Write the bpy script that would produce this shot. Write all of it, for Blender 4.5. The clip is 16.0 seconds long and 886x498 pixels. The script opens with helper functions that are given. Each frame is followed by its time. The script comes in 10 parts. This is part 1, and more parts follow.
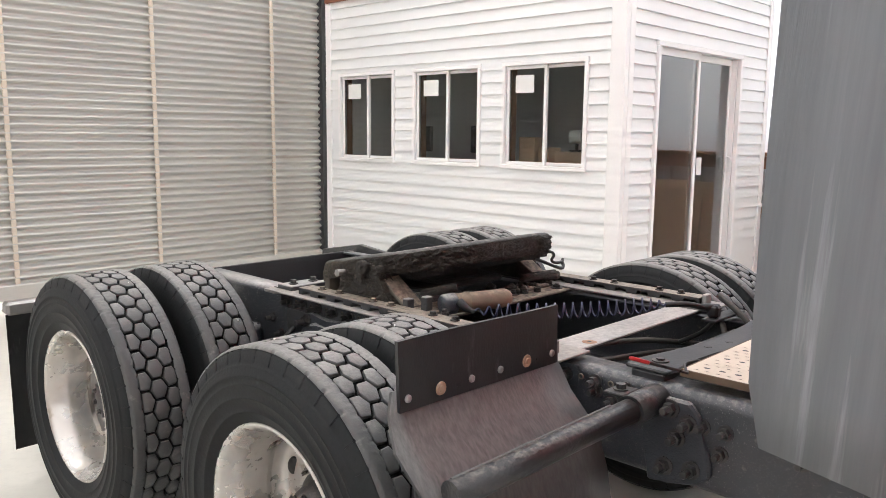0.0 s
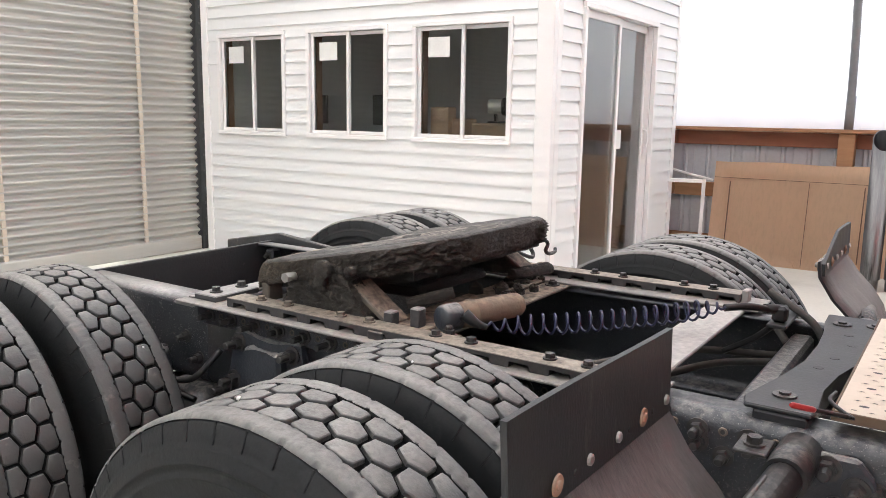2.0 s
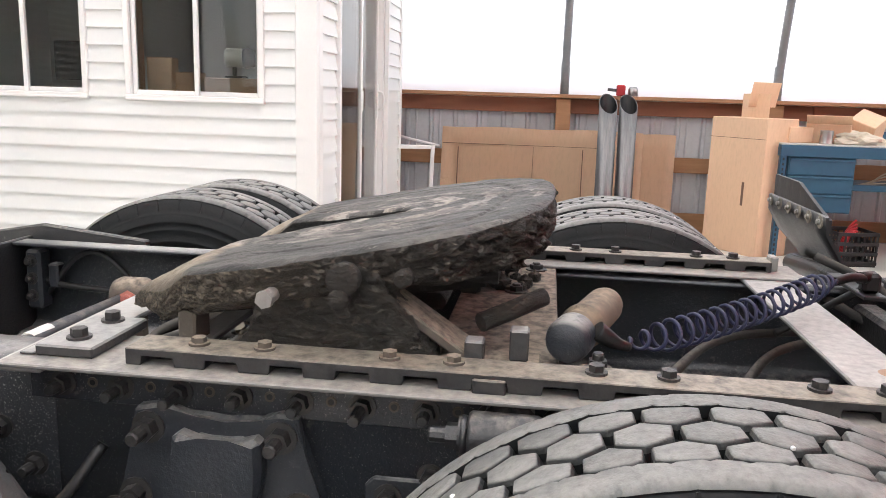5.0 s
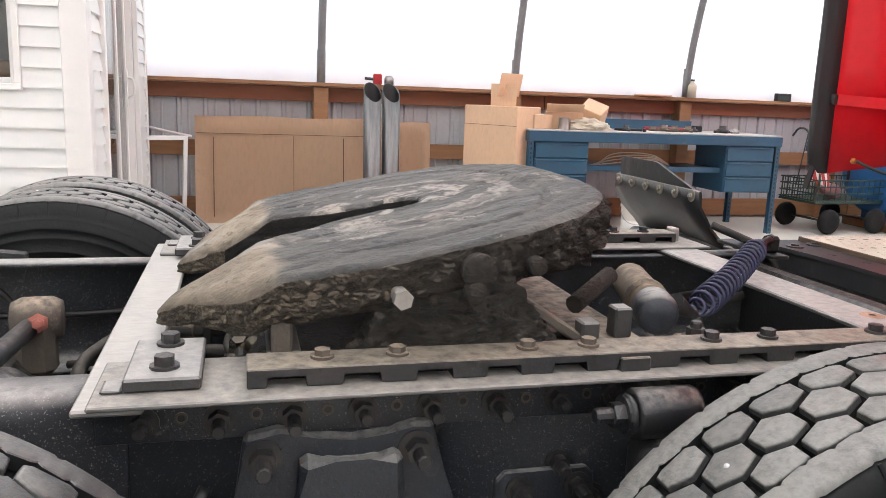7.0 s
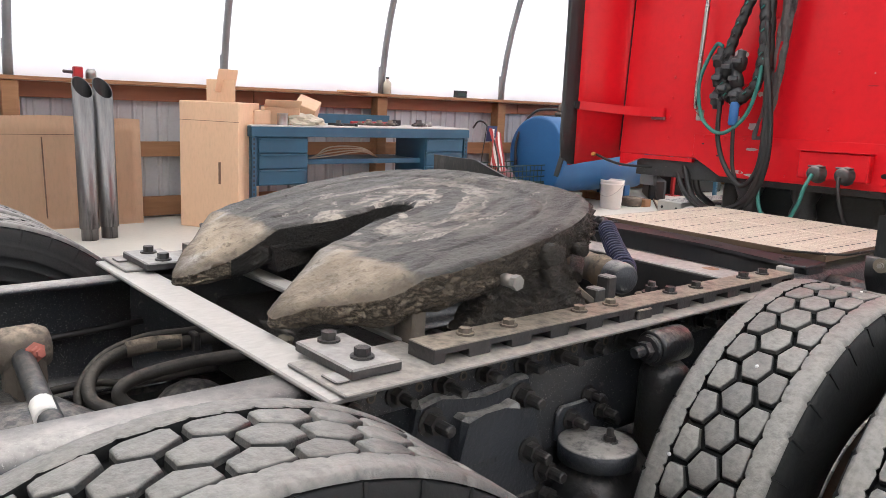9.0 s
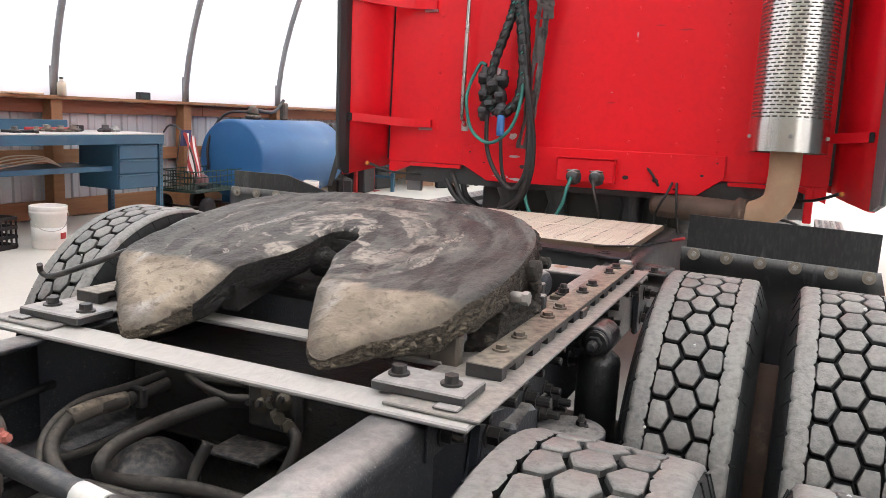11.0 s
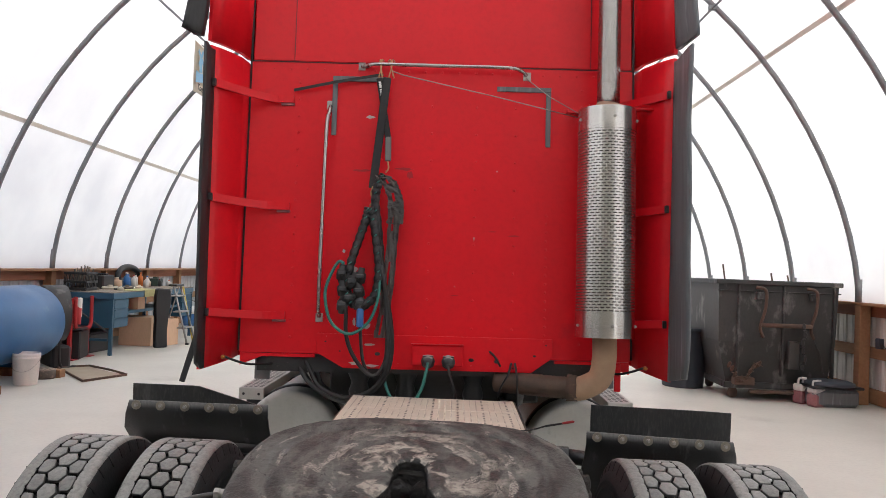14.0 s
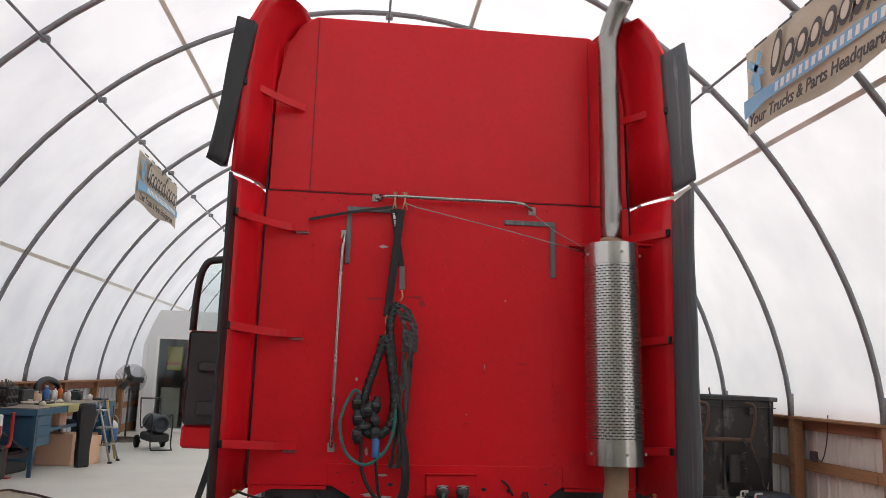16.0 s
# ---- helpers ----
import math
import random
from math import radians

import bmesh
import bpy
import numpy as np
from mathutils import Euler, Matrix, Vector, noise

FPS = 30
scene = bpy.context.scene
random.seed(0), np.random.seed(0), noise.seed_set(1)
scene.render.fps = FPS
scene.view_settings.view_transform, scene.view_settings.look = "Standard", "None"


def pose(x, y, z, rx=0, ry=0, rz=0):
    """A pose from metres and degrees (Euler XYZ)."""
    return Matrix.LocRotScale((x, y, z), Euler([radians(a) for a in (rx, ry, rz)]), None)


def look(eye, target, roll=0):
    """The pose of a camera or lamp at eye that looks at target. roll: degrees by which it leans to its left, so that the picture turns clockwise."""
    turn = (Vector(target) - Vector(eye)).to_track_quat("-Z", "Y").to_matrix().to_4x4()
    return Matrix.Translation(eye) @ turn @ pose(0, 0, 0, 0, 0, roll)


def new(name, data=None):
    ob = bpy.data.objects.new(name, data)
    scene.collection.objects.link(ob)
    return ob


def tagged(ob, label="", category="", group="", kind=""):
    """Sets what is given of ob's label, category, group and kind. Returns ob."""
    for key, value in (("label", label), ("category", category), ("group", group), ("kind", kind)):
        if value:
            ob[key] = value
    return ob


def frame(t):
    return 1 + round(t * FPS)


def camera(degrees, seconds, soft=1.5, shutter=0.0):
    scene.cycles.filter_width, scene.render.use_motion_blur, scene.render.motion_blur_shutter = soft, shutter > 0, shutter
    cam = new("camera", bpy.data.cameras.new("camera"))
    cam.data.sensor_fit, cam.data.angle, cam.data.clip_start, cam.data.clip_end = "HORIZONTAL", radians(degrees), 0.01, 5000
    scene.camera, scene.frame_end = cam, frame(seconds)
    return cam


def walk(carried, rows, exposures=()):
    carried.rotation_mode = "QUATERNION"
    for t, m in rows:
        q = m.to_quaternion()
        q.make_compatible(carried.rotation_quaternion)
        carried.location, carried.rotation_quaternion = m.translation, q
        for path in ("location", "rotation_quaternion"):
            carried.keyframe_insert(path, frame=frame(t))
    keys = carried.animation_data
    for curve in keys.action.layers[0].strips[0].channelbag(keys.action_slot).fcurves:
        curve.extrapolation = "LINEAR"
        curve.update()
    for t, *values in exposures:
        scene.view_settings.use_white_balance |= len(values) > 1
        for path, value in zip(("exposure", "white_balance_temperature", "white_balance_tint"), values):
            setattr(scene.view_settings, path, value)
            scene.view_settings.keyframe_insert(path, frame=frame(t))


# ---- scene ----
cam = camera(58.7, 16.0, 0.7)
PATH = [
    (0, (2.322, 2.354, 1.475), (0.896, 0.982, 1.185), 0.6),
    (0.5, (2.188, 2.159, 1.462), (0.751, 0.801, 1.165), 0.5),
    (1, (2.136, 1.971, 1.447), (0.64, 0.68, 1.14), 0.7),
    (1.5, (2.098, 1.78, 1.434), (0.529, 0.581, 1.116), 0.9),
    (2, (2.013, 1.586, 1.406), (0.377, 0.487, 1.065), 0.9),
    (2.5, (1.885, 1.367, 1.374), (0.189, 0.366, 1.025), 1.1),
    (3, (1.83, 1.197, 1.348), (0.088, 0.28, 0.994), 1.2),
    (3.5, (1.783, 0.982, 1.331), (-0.032, 0.224, 0.971), 1.4),
    (4, (1.747, 0.808, 1.308), (-0.119, 0.194, 0.934), 1.6),
    (4.5, (1.652, 0.626, 1.28), (-0.262, 0.19, 0.901), 1.7),
    (7, (1.522, -0.17, 1.229), (-0.378, 0.326, 0.848), 2.2),
    (7.5, (1.517, -0.345, 1.227), (-0.319, 0.35, 0.848), 2.2),
    (8, (1.543, -0.553, 1.254), (-0.205, 0.344, 0.877), 2.2),
    (10.3, (1.165, -1.313, 1.278), (0.072, 0.324, 0.926), 3.0),
    (10.5, (1.111, -1.35, 1.287), (0.087, 0.332, 0.938), 2.9),
    (11, (0.964, -1.432, 1.307), (0.158, 0.367, 0.971), 2.8),
    (11.5, (0.851, -1.562, 1.333), (0.221, 0.31, 1.02), 2.7),
    (12, (0.737, -1.706, 1.383), (0.245, 0.217, 1.136), 2.7),
    (12.5, (0.593, -1.764, 1.414), (0.218, 0.197, 1.284), 2.6),
    (13, (0.407, -1.775, 1.452), (0.187, 0.213, 1.413), 2.4),
    (13.5, (0.261, -1.845, 1.493), (0.143, 0.152, 1.505), 2.3),
    (14, (0.1, -1.98, 1.552), (0.065, 0.019, 1.6), 2.2),
    (14.5, (-0.042, -2.047, 1.593), (-0.019, -0.048, 1.649), 2.1),
    (15, (-0.201, -2.029, 1.617), (-0.146, -0.036, 1.766), 2.2),
    (15.5, (-0.326, -2.024, 1.664), (-0.203, -0.042, 1.9), 2.2),
    (16, (-0.489, -2.08, 1.655), (-0.305, -0.115, 1.975), 2.2),
]
EXPOSURES = ((0.0, 1.60), (1.0, 1.61), (2.0, 1.66), (4.5, 1.75), (7.0, 1.61), (8.0, 1.62), (10.5, 1.62), (11.0, 1.67), (12.0, 1.58), (12.5, 1.28), (13.5, 0.95), (14.5, 0.84), (15.5, 0.53), (16.0, 0.46))
walk(cam, [(t, look(eye, target, roll)) for t, eye, target, roll in PATH], EXPOSURES)

# ---- light: overcast daylight through the translucent cover ----
world = bpy.data.worlds.new("sky")
scene.world = world
world.use_nodes = True
wn = world.node_tree.nodes
sky = wn.new("ShaderNodeTexSky")
sky.sky_type, sky.sun_disc = "NISHITA", False
sky.sun_elevation, sky.sun_rotation = radians(62), radians(165)
sky.air_density, sky.dust_density = 1.0, 4.0
wn["Background"].inputs["Strength"].default_value = 0.15
world.node_tree.links.new(sky.outputs[0], wn["Background"].inputs["Color"])
sun = new("sun", bpy.data.lights.new("sun", "SUN"))
sun.data.energy, sun.data.angle, sun.data.color = 1.5, radians(25), (1.0, 0.96, 0.9)
sun.matrix_world = look((0, 0, 20), (-2.75, 10.3, 0))


# ---- materials ----
def mat(name, base, other=None, rough=0.6, metal=0.0, scale=6.0, amount=0.5, grain=60.0, bump=0.15, spot=None, spot_amount=0.55, spot_scale=2.5, stretch=(1, 1, 1), rough_var=0.12, spread=0.0, dust=None, dust_amount=0.5, spec=0.5, cracks=0.0, grit=None, speckle=0.5, dust_soft=0.26, dust_from=0.45, dust_floor=0.0, dust_dir=(0, 0, 1), island=0.0, grit_from=0.66):
    """A painted, worn or raw surface: two scales of variation, stains and fine relief."""
    m = bpy.data.materials.new(name)
    m.use_nodes = True
    n, l = m.node_tree.nodes, m.node_tree.links
    b = n["Principled BSDF"]
    tc, mp = n.new("ShaderNodeTexCoord"), n.new("ShaderNodeMapping")
    mp.inputs["Scale"].default_value = stretch
    l.new(tc.outputs["Object"], mp.inputs[0])

    def tex(sc, detail=5.0):
        t = n.new("ShaderNodeTexNoise")
        t.inputs["Scale"].default_value, t.inputs["Detail"].default_value = sc, detail
        t.inputs["Roughness"].default_value = 0.62
        l.new(mp.outputs[0], t.inputs["Vector"])
        return t.outputs["Fac"]

    def ramp(fac, lo, hi):
        r = n.new("ShaderNodeMapRange")
        r.inputs["From Min"].default_value, r.inputs["From Max"].default_value = lo, hi
        l.new(fac, r.inputs["Value"])
        return r.outputs[0]

    def mix(fac, a, c):
        x = n.new("ShaderNodeMix")
        x.data_type = "RGBA"
        l.new(fac, x.inputs["Factor"])
        for s, v in ((x.inputs["A"], a), (x.inputs["B"], c)):
            if isinstance(v, tuple):
                s.default_value = (*v, 1)
            else:
                l.new(v, s)
        return x.outputs["Result"]

    other = other or tuple(min(1, c * 0.72) for c in base)
    big, fine = tex(scale), tex(grain, 3.0)
    col = mix(ramp(big, 0.5 - 0.35 * (1.05 - amount), 0.5 + 0.35), base, other)
    dark = tuple(c * 0.8 for c in base)
    f = n.new("ShaderNodeMath")
    f.operation = "MULTIPLY"
    l.new(ramp(fine, 0.45, 0.75), f.inputs[0])
    f.inputs[1].default_value = speckle
    col = mix(f.outputs[0], col, dark)
    if spot:
        col = mix(ramp(tex(spot_scale, 8.0), spot_amount, spot_amount + 0.12), col, spot)
    if grit:
        # pale sand grains stuck to the paint
        col = mix(ramp(tex(330.0, 2.0), grit_from, grit_from + 0.08), col, grit)
    if spread:
        oi, v = n.new("ShaderNodeObjectInfo"), n.new("ShaderNodeHueSaturation")
        l.new(col, v.inputs["Color"])
        r = n.new("ShaderNodeMapRange")
        r.inputs["To Min"].default_value, r.inputs["To Max"].default_value = 1 - spread, 1 + spread
        l.new(oi.outputs["Random"], r.inputs["Value"])
        l.new(r.outputs[0], v.inputs["Value"])
        col = v.outputs[0]
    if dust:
        # dust on faces turned one way, mostly up, in patches; on tread_rubber it carries light too
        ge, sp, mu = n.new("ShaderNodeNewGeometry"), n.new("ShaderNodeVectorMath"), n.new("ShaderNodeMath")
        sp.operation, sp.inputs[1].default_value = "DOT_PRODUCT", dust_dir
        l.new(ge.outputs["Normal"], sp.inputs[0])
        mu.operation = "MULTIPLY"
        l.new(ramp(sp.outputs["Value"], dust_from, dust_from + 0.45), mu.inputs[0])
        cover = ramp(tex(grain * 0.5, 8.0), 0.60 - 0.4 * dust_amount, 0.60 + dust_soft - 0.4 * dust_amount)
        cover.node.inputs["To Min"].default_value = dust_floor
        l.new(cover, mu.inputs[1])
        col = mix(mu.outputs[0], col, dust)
    if island:
        # each block a little lighter or darker than the next
        gi, vi = n.new("ShaderNodeNewGeometry"), n.new("ShaderNodeHueSaturation")
        ri = n.new("ShaderNodeMapRange")
        ri.inputs["To Min"].default_value, ri.inputs["To Max"].default_value = 1 - island, 1 + island
        l.new(gi.outputs["Random Per Island"], ri.inputs["Value"])
        l.new(ri.outputs[0], vi.inputs["Value"])
        l.new(col, vi.inputs["Color"])
        col = vi.outputs[0]
    l.new(col, b.inputs["Base Color"])
    b.inputs["Specular IOR Level"].default_value = spec
    r = n.new("ShaderNodeMapRange")
    r.inputs["To Min"].default_value, r.inputs["To Max"].default_value = max(0.02, rough - rough_var), min(1, rough + rough_var)
    l.new(big, r.inputs["Value"])
    l.new(r.outputs[0], b.inputs["Roughness"])
    b.inputs["Metallic"].default_value = metal
    if bump:
        bp = n.new("ShaderNodeBump")
        bp.inputs["Strength"].default_value, bp.inputs["Distance"].default_value = bump, 0.008 if cracks else 0.004
        add = n.new("ShaderNodeMath")
        add.operation = "ADD"
        l.new(fine, add.inputs[0])
        l.new(big, add.inputs[1])
        h = add.outputs[0]
        if cracks:
            # flaking crust: ragged veins that run mostly level
            cm, vo, ad = n.new("ShaderNodeMapping"), n.new("ShaderNodeTexNoise"), n.new("ShaderNodeMath")
            cm.inputs["Scale"].default_value = (1, 1, 2.2)
            l.new(tc.outputs["Object"], cm.inputs[0])
            l.new(cm.outputs[0], vo.inputs["Vector"])
            for k, v in (("Scale", cracks), ("Detail", 6.0), ("Roughness", 0.7), ("Distortion", 0.6)):
                vo.inputs[k].default_value = v
            su, ab = n.new("ShaderNodeMath"), n.new("ShaderNodeMath")
            su.operation, ab.operation = "SUBTRACT", "ABSOLUTE"
            su.inputs[1].default_value = 0.5
            l.new(vo.outputs["Fac"], su.inputs[0])
            l.new(su.outputs[0], ab.inputs[0])
            ad.operation = "MULTIPLY_ADD"
            l.new(ramp(ab.outputs[0], 0.0, 0.09), ad.inputs[0])
            ad.inputs[1].default_value = 0.8
            l.new(h, ad.inputs[2])
            h = ad.outputs[0]
        l.new(h, bp.inputs["Height"])
        l.new(bp.outputs[0], b.inputs["Normal"])
    return m


def glass(name, tint=(0.9, 0.95, 0.95), rough=0.02, gloss=0.06):
    """Clear sheet glass that mirrors more at a slant."""
    m = bpy.data.materials.new(name)
    m.use_nodes = True
    n, l = m.node_tree.nodes, m.node_tree.links
    out = n["Material Output"]
    tr, gl, mx, lw, pw, mr = (n.new("ShaderNode" + k) for k in ("BsdfTransparent", "BsdfGlossy", "MixShader", "LayerWeight", "Math", "MapRange"))
    tr.inputs[0].default_value = (*tint, 1)
    gl.inputs["Roughness"].default_value = rough
    pw.operation, pw.inputs[1].default_value = "POWER", 4.0
    lw.inputs[0].default_value = 0.5
    l.new(lw.outputs["Facing"], pw.inputs[0])
    l.new(pw.outputs[0], mr.inputs["Value"])
    mr.inputs["To Min"].default_value, mr.inputs["To Max"].default_value = gloss, 0.9
    l.new(mr.outputs[0], mx.inputs[0])
    l.new(tr.outputs[0], mx.inputs[1])
    l.new(gl.outputs[0], mx.inputs[2])
    l.new(mx.outputs[0], out.inputs[0])
    return m


def fabric():
    """White woven polyethylene cover that lets about half of the daylight through."""
    m = bpy.data.materials.new("cover_fabric")
    m.use_nodes = True
    n, l = m.node_tree.nodes, m.node_tree.links
    out = n["Material Output"]
    tc, t = n.new("ShaderNodeTexCoord"), n.new("ShaderNodeTexNoise")
    t.inputs["Scale"].default_value, t.inputs["Detail"].default_value = 0.8, 6
    l.new(tc.outputs["Object"], t.inputs["Vector"])
    r = n.new("ShaderNodeValToRGB")
    r.color_ramp.elements[0].position, r.color_ramp.elements[0].color = 0.32, (0.84, 0.83, 0.805, 1)
    r.color_ramp.elements[1].position, r.color_ramp.elements[1].color = 0.6, (0.945, 0.93, 0.89, 1)
    l.new(t.outputs["Fac"], r.inputs[0])
    tl, df, mx = n.new("ShaderNodeBsdfTranslucent"), n.new("ShaderNodeBsdfDiffuse"), n.new("ShaderNodeMixShader")
    l.new(r.outputs[0], tl.inputs[0])
    l.new(r.outputs[0], df.inputs[0])
    mx.inputs[0].default_value = 0.35
    l.new(tl.outputs[0], mx.inputs[1])
    l.new(df.outputs[0], mx.inputs[2])
    l.new(mx.outputs[0], out.inputs[0])
    return m


M = dict(
    concrete=mat("concrete", (0.645, 0.632, 0.57), (0.527, 0.513, 0.46), rough=0.5, scale=0.7, grain=25, bump=0.08, spot=(0.42, 0.395, 0.35), spot_amount=0.62, spot_scale=0.45),
    fabric=fabric(),
    galv=mat("galvanized_pipe", (0.24, 0.245, 0.25), (0.17, 0.175, 0.18), rough=0.5, metal=0.4, scale=5, grain=40),
    siding=mat("vinyl_siding", (0.79, 0.80, 0.785), (0.755, 0.762, 0.745), rough=0.45, scale=1.2, grain=90, bump=0.015, speckle=0.08),
    trim=mat("white_trim", (0.84, 0.83, 0.81), (0.80, 0.79, 0.77), rough=0.42, scale=2, grain=60, bump=0.02, speckle=0.1),
    corr=mat("corrugated_steel", (0.58, 0.57, 0.53), (0.45, 0.44, 0.41), rough=0.42, metal=0.5, scale=1.4, grain=30, bump=0.08, spot=(0.44, 0.37, 0.30), spot_amount=0.6, spot_scale=1.6, stretch=(0.5, 1, 5), speckle=0.25),
    strap=mat("door_strap", (0.66, 0.58, 0.48), (0.46, 0.38, 0.30), rough=0.8, scale=9),
    lumber=mat("lumber", (0.34, 0.175, 0.085), (0.23, 0.115, 0.055), rough=0.75, scale=4, grain=40, stretch=(6, 0.6, 6), bump=0.3),
    redlumber=mat("stained_board", (0.30, 0.115, 0.06), (0.20, 0.08, 0.045), rough=0.7, scale=3, grain=40, stretch=(6, 0.6, 6), bump=0.25),
    ribbed=mat("ribbed_wall_steel", (0.52, 0.53, 0.55), (0.43, 0.44, 0.46), rough=0.45, metal=0.2, scale=2, grain=30, bump=0.06),
    card=mat("cardboard", (0.74, 0.505, 0.335), (0.67, 0.45, 0.295), rough=0.85, scale=2, grain=45, bump=0.1, stretch=(1, 1, 0.3)),
    rubber=mat("tyre_rubber", (0.011, 0.0122, 0.0128), (0.020, 0.0215, 0.022), rough=0.6, scale=7, grain=90, bump=0.3, spot=(0.030, 0.032, 0.032), spot_amount=0.63, spot_scale=9, spec=0.22),
    # some dust; the light on tops and rear faces is put into its colour
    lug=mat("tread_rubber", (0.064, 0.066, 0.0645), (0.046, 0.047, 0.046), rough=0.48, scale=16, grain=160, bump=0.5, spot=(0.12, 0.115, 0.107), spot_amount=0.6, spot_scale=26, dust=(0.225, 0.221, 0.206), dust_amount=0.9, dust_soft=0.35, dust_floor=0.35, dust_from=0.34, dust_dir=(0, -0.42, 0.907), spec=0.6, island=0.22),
    rim=mat("wheel_white", (0.62, 0.60, 0.565), (0.52, 0.495, 0.46), rough=0.27, metal=0.72, scale=5, grain=60, bump=0.05, spot=(0.34, 0.28, 0.22), spot_amount=0.6, spot_scale=6, speckle=0.25),
    frame=mat("chassis_black", (0.016, 0.017, 0.019), (0.03, 0.03, 0.031), rough=0.36, scale=9, grain=110, bump=0.5, spot=(0.13, 0.12, 0.105), spot_amount=0.635, spot_scale=30, dust=(0.2, 0.18, 0.155), dust_amount=0.42, spec=0.7),
    worn=mat("worn_frame_top", (0.30, 0.292, 0.275), (0.235, 0.228, 0.215), rough=0.55, metal=0.1, scale=5, grain=120, bump=0.25, spot=(0.17, 0.163, 0.152), spot_amount=0.66, spot_scale=34, dust=(0.50, 0.485, 0.455), dust_amount=0.95, dust_soft=0.5, dust_floor=0.5, speckle=0.3, stretch=(1.6, 0.6, 1)),
    dusty=mat("dusty_steel", (0.13, 0.108, 0.085), (0.065, 0.057, 0.05), rough=0.8, scale=14, grain=90, bump=0.5, spot=(0.27, 0.22, 0.165), spot_amount=0.6, spot_scale=9, dust=(0.36, 0.295, 0.225), dust_amount=0.6),
    grease=mat("old_grease", (0.030, 0.027, 0.023), (0.085, 0.072, 0.056), rough=0.6, scale=26, grain=120, bump=0.9, spot=(0.22, 0.18, 0.135), spot_amount=0.61, spot_scale=16, cracks=34, dust=(0.26, 0.21, 0.15), dust_amount=0.3),
    bolt=mat("bolt_steel", (0.05, 0.05, 0.052), (0.11, 0.1, 0.09), rough=0.42, metal=0.5, scale=30, grain=120, bump=0.3, dust=(0.19, 0.175, 0.155), dust_amount=0.25),
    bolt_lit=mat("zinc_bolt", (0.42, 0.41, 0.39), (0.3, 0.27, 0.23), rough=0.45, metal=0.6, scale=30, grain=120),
    rust=mat("rusty_washer", (0.33, 0.17, 0.1), (0.42, 0.33, 0.26), rough=0.8, scale=30, grain=100),
    flap=mat("mudflap_rubber", (0.016, 0.0175, 0.019), (0.032, 0.033, 0.034), rough=0.45, scale=5, grain=90, bump=0.15, spot=(0.085, 0.085, 0.083), spot_amount=0.6, spot_scale=8, stretch=(3, 3, 0.8), dust=(0.06, 0.06, 0.058), dust_dir=(0, -0.95, 0.3), dust_amount=0.3, dust_soft=0.3, dust_from=0.3),
    red=mat("truck_red", (0.73, 0.008, 0.018), (0.63, 0.007, 0.015), rough=0.34, scale=1.4, grain=30, bump=0.02, rough_var=0.09, spot=(0.5, 0.012, 0.02), spot_amount=0.66, spot_scale=2.2, spec=0.3),
    chrome=mat("chrome", (0.46, 0.45, 0.43), (0.36, 0.35, 0.33), rough=0.27, metal=1.0, scale=5, grain=40, bump=0.03, rough_var=0.08),
    steel=mat("brushed_steel", (0.40, 0.39, 0.37), (0.3, 0.29, 0.275), rough=0.34, metal=0.85, scale=6, grain=50, bump=0.05),
    alu=mat("tread_plate_alu", (0.55, 0.555, 0.52), (0.46, 0.465, 0.43), rough=0.62, metal=0.1, scale=7, grain=60, bump=0.12),
    tan=mat("dusty_exhaust_elbow", (0.45, 0.30, 0.19), (0.33, 0.2, 0.13), rough=0.75, scale=9, grain=70),
    blue=mat("bench_blue", (0.03, 0.105, 0.175), (0.023, 0.078, 0.13), rough=0.42, scale=3, grain=50, bump=0.05, spot=(0.1, 0.14, 0.165), spot_amount=0.64),
    tank=mat("tank_blue", (0.026, 0.135, 0.33), (0.020, 0.10, 0.25), rough=0.36, scale=2, grain=40, bump=0.06, spot=(0.10, 0.22, 0.36), spot_amount=0.63, spot_scale=3),
    pail=mat("white_plastic", (0.76, 0.74, 0.70), (0.68, 0.65, 0.6), rough=0.45, scale=4),
    black=mat("black_plastic", (0.013, 0.0132, 0.014), (0.024, 0.024, 0.025), rough=0.5, scale=8),
    edge=mat("grey_rubber_edge", (0.15, 0.16, 0.17), (0.095, 0.102, 0.108), rough=0.48, scale=9, grain=50, stretch=(4, 4, 0.18), spot=(0.25, 0.262, 0.275), spot_amount=0.56, spot_scale=6),
    dump=mat("dumpster_grey", (0.030, 0.030, 0.029), (0.062, 0.060, 0.056), rough=0.5, scale=3, grain=40, bump=0.3, spot=(0.17, 0.165, 0.155), spot_amount=0.57, spot_scale=5, stretch=(1, 1, 0.5)),
    greyplastic=mat("grey_bin_plastic", (0.05, 0.06, 0.075), (0.035, 0.043, 0.055), rough=0.55, scale=4),
    redpaint=mat("red_tool_paint", (0.42, 0.02, 0.025), (0.32, 0.02, 0.02), rough=0.4, scale=6),
    paper=mat("paper", (0.78, 0.78, 0.74), (0.72, 0.72, 0.69), rough=0.8, scale=5, bump=0.02),
    darkwall=mat("office_inner_wall", (0.42, 0.40, 0.37), (0.34, 0.325, 0.3), rough=0.7, scale=2),
    teal=mat("teal_hose", (0.03, 0.20, 0.17), (0.02, 0.14, 0.12), rough=0.45, scale=20),
    hose=mat("black_hose", (0.009, 0.009, 0.0095), (0.02, 0.0195, 0.019), rough=0.45, scale=20, grain=120),
    bluecoil=mat("blue_coil", (0.03, 0.033, 0.085), (0.02, 0.021, 0.035), rough=0.45, scale=20),
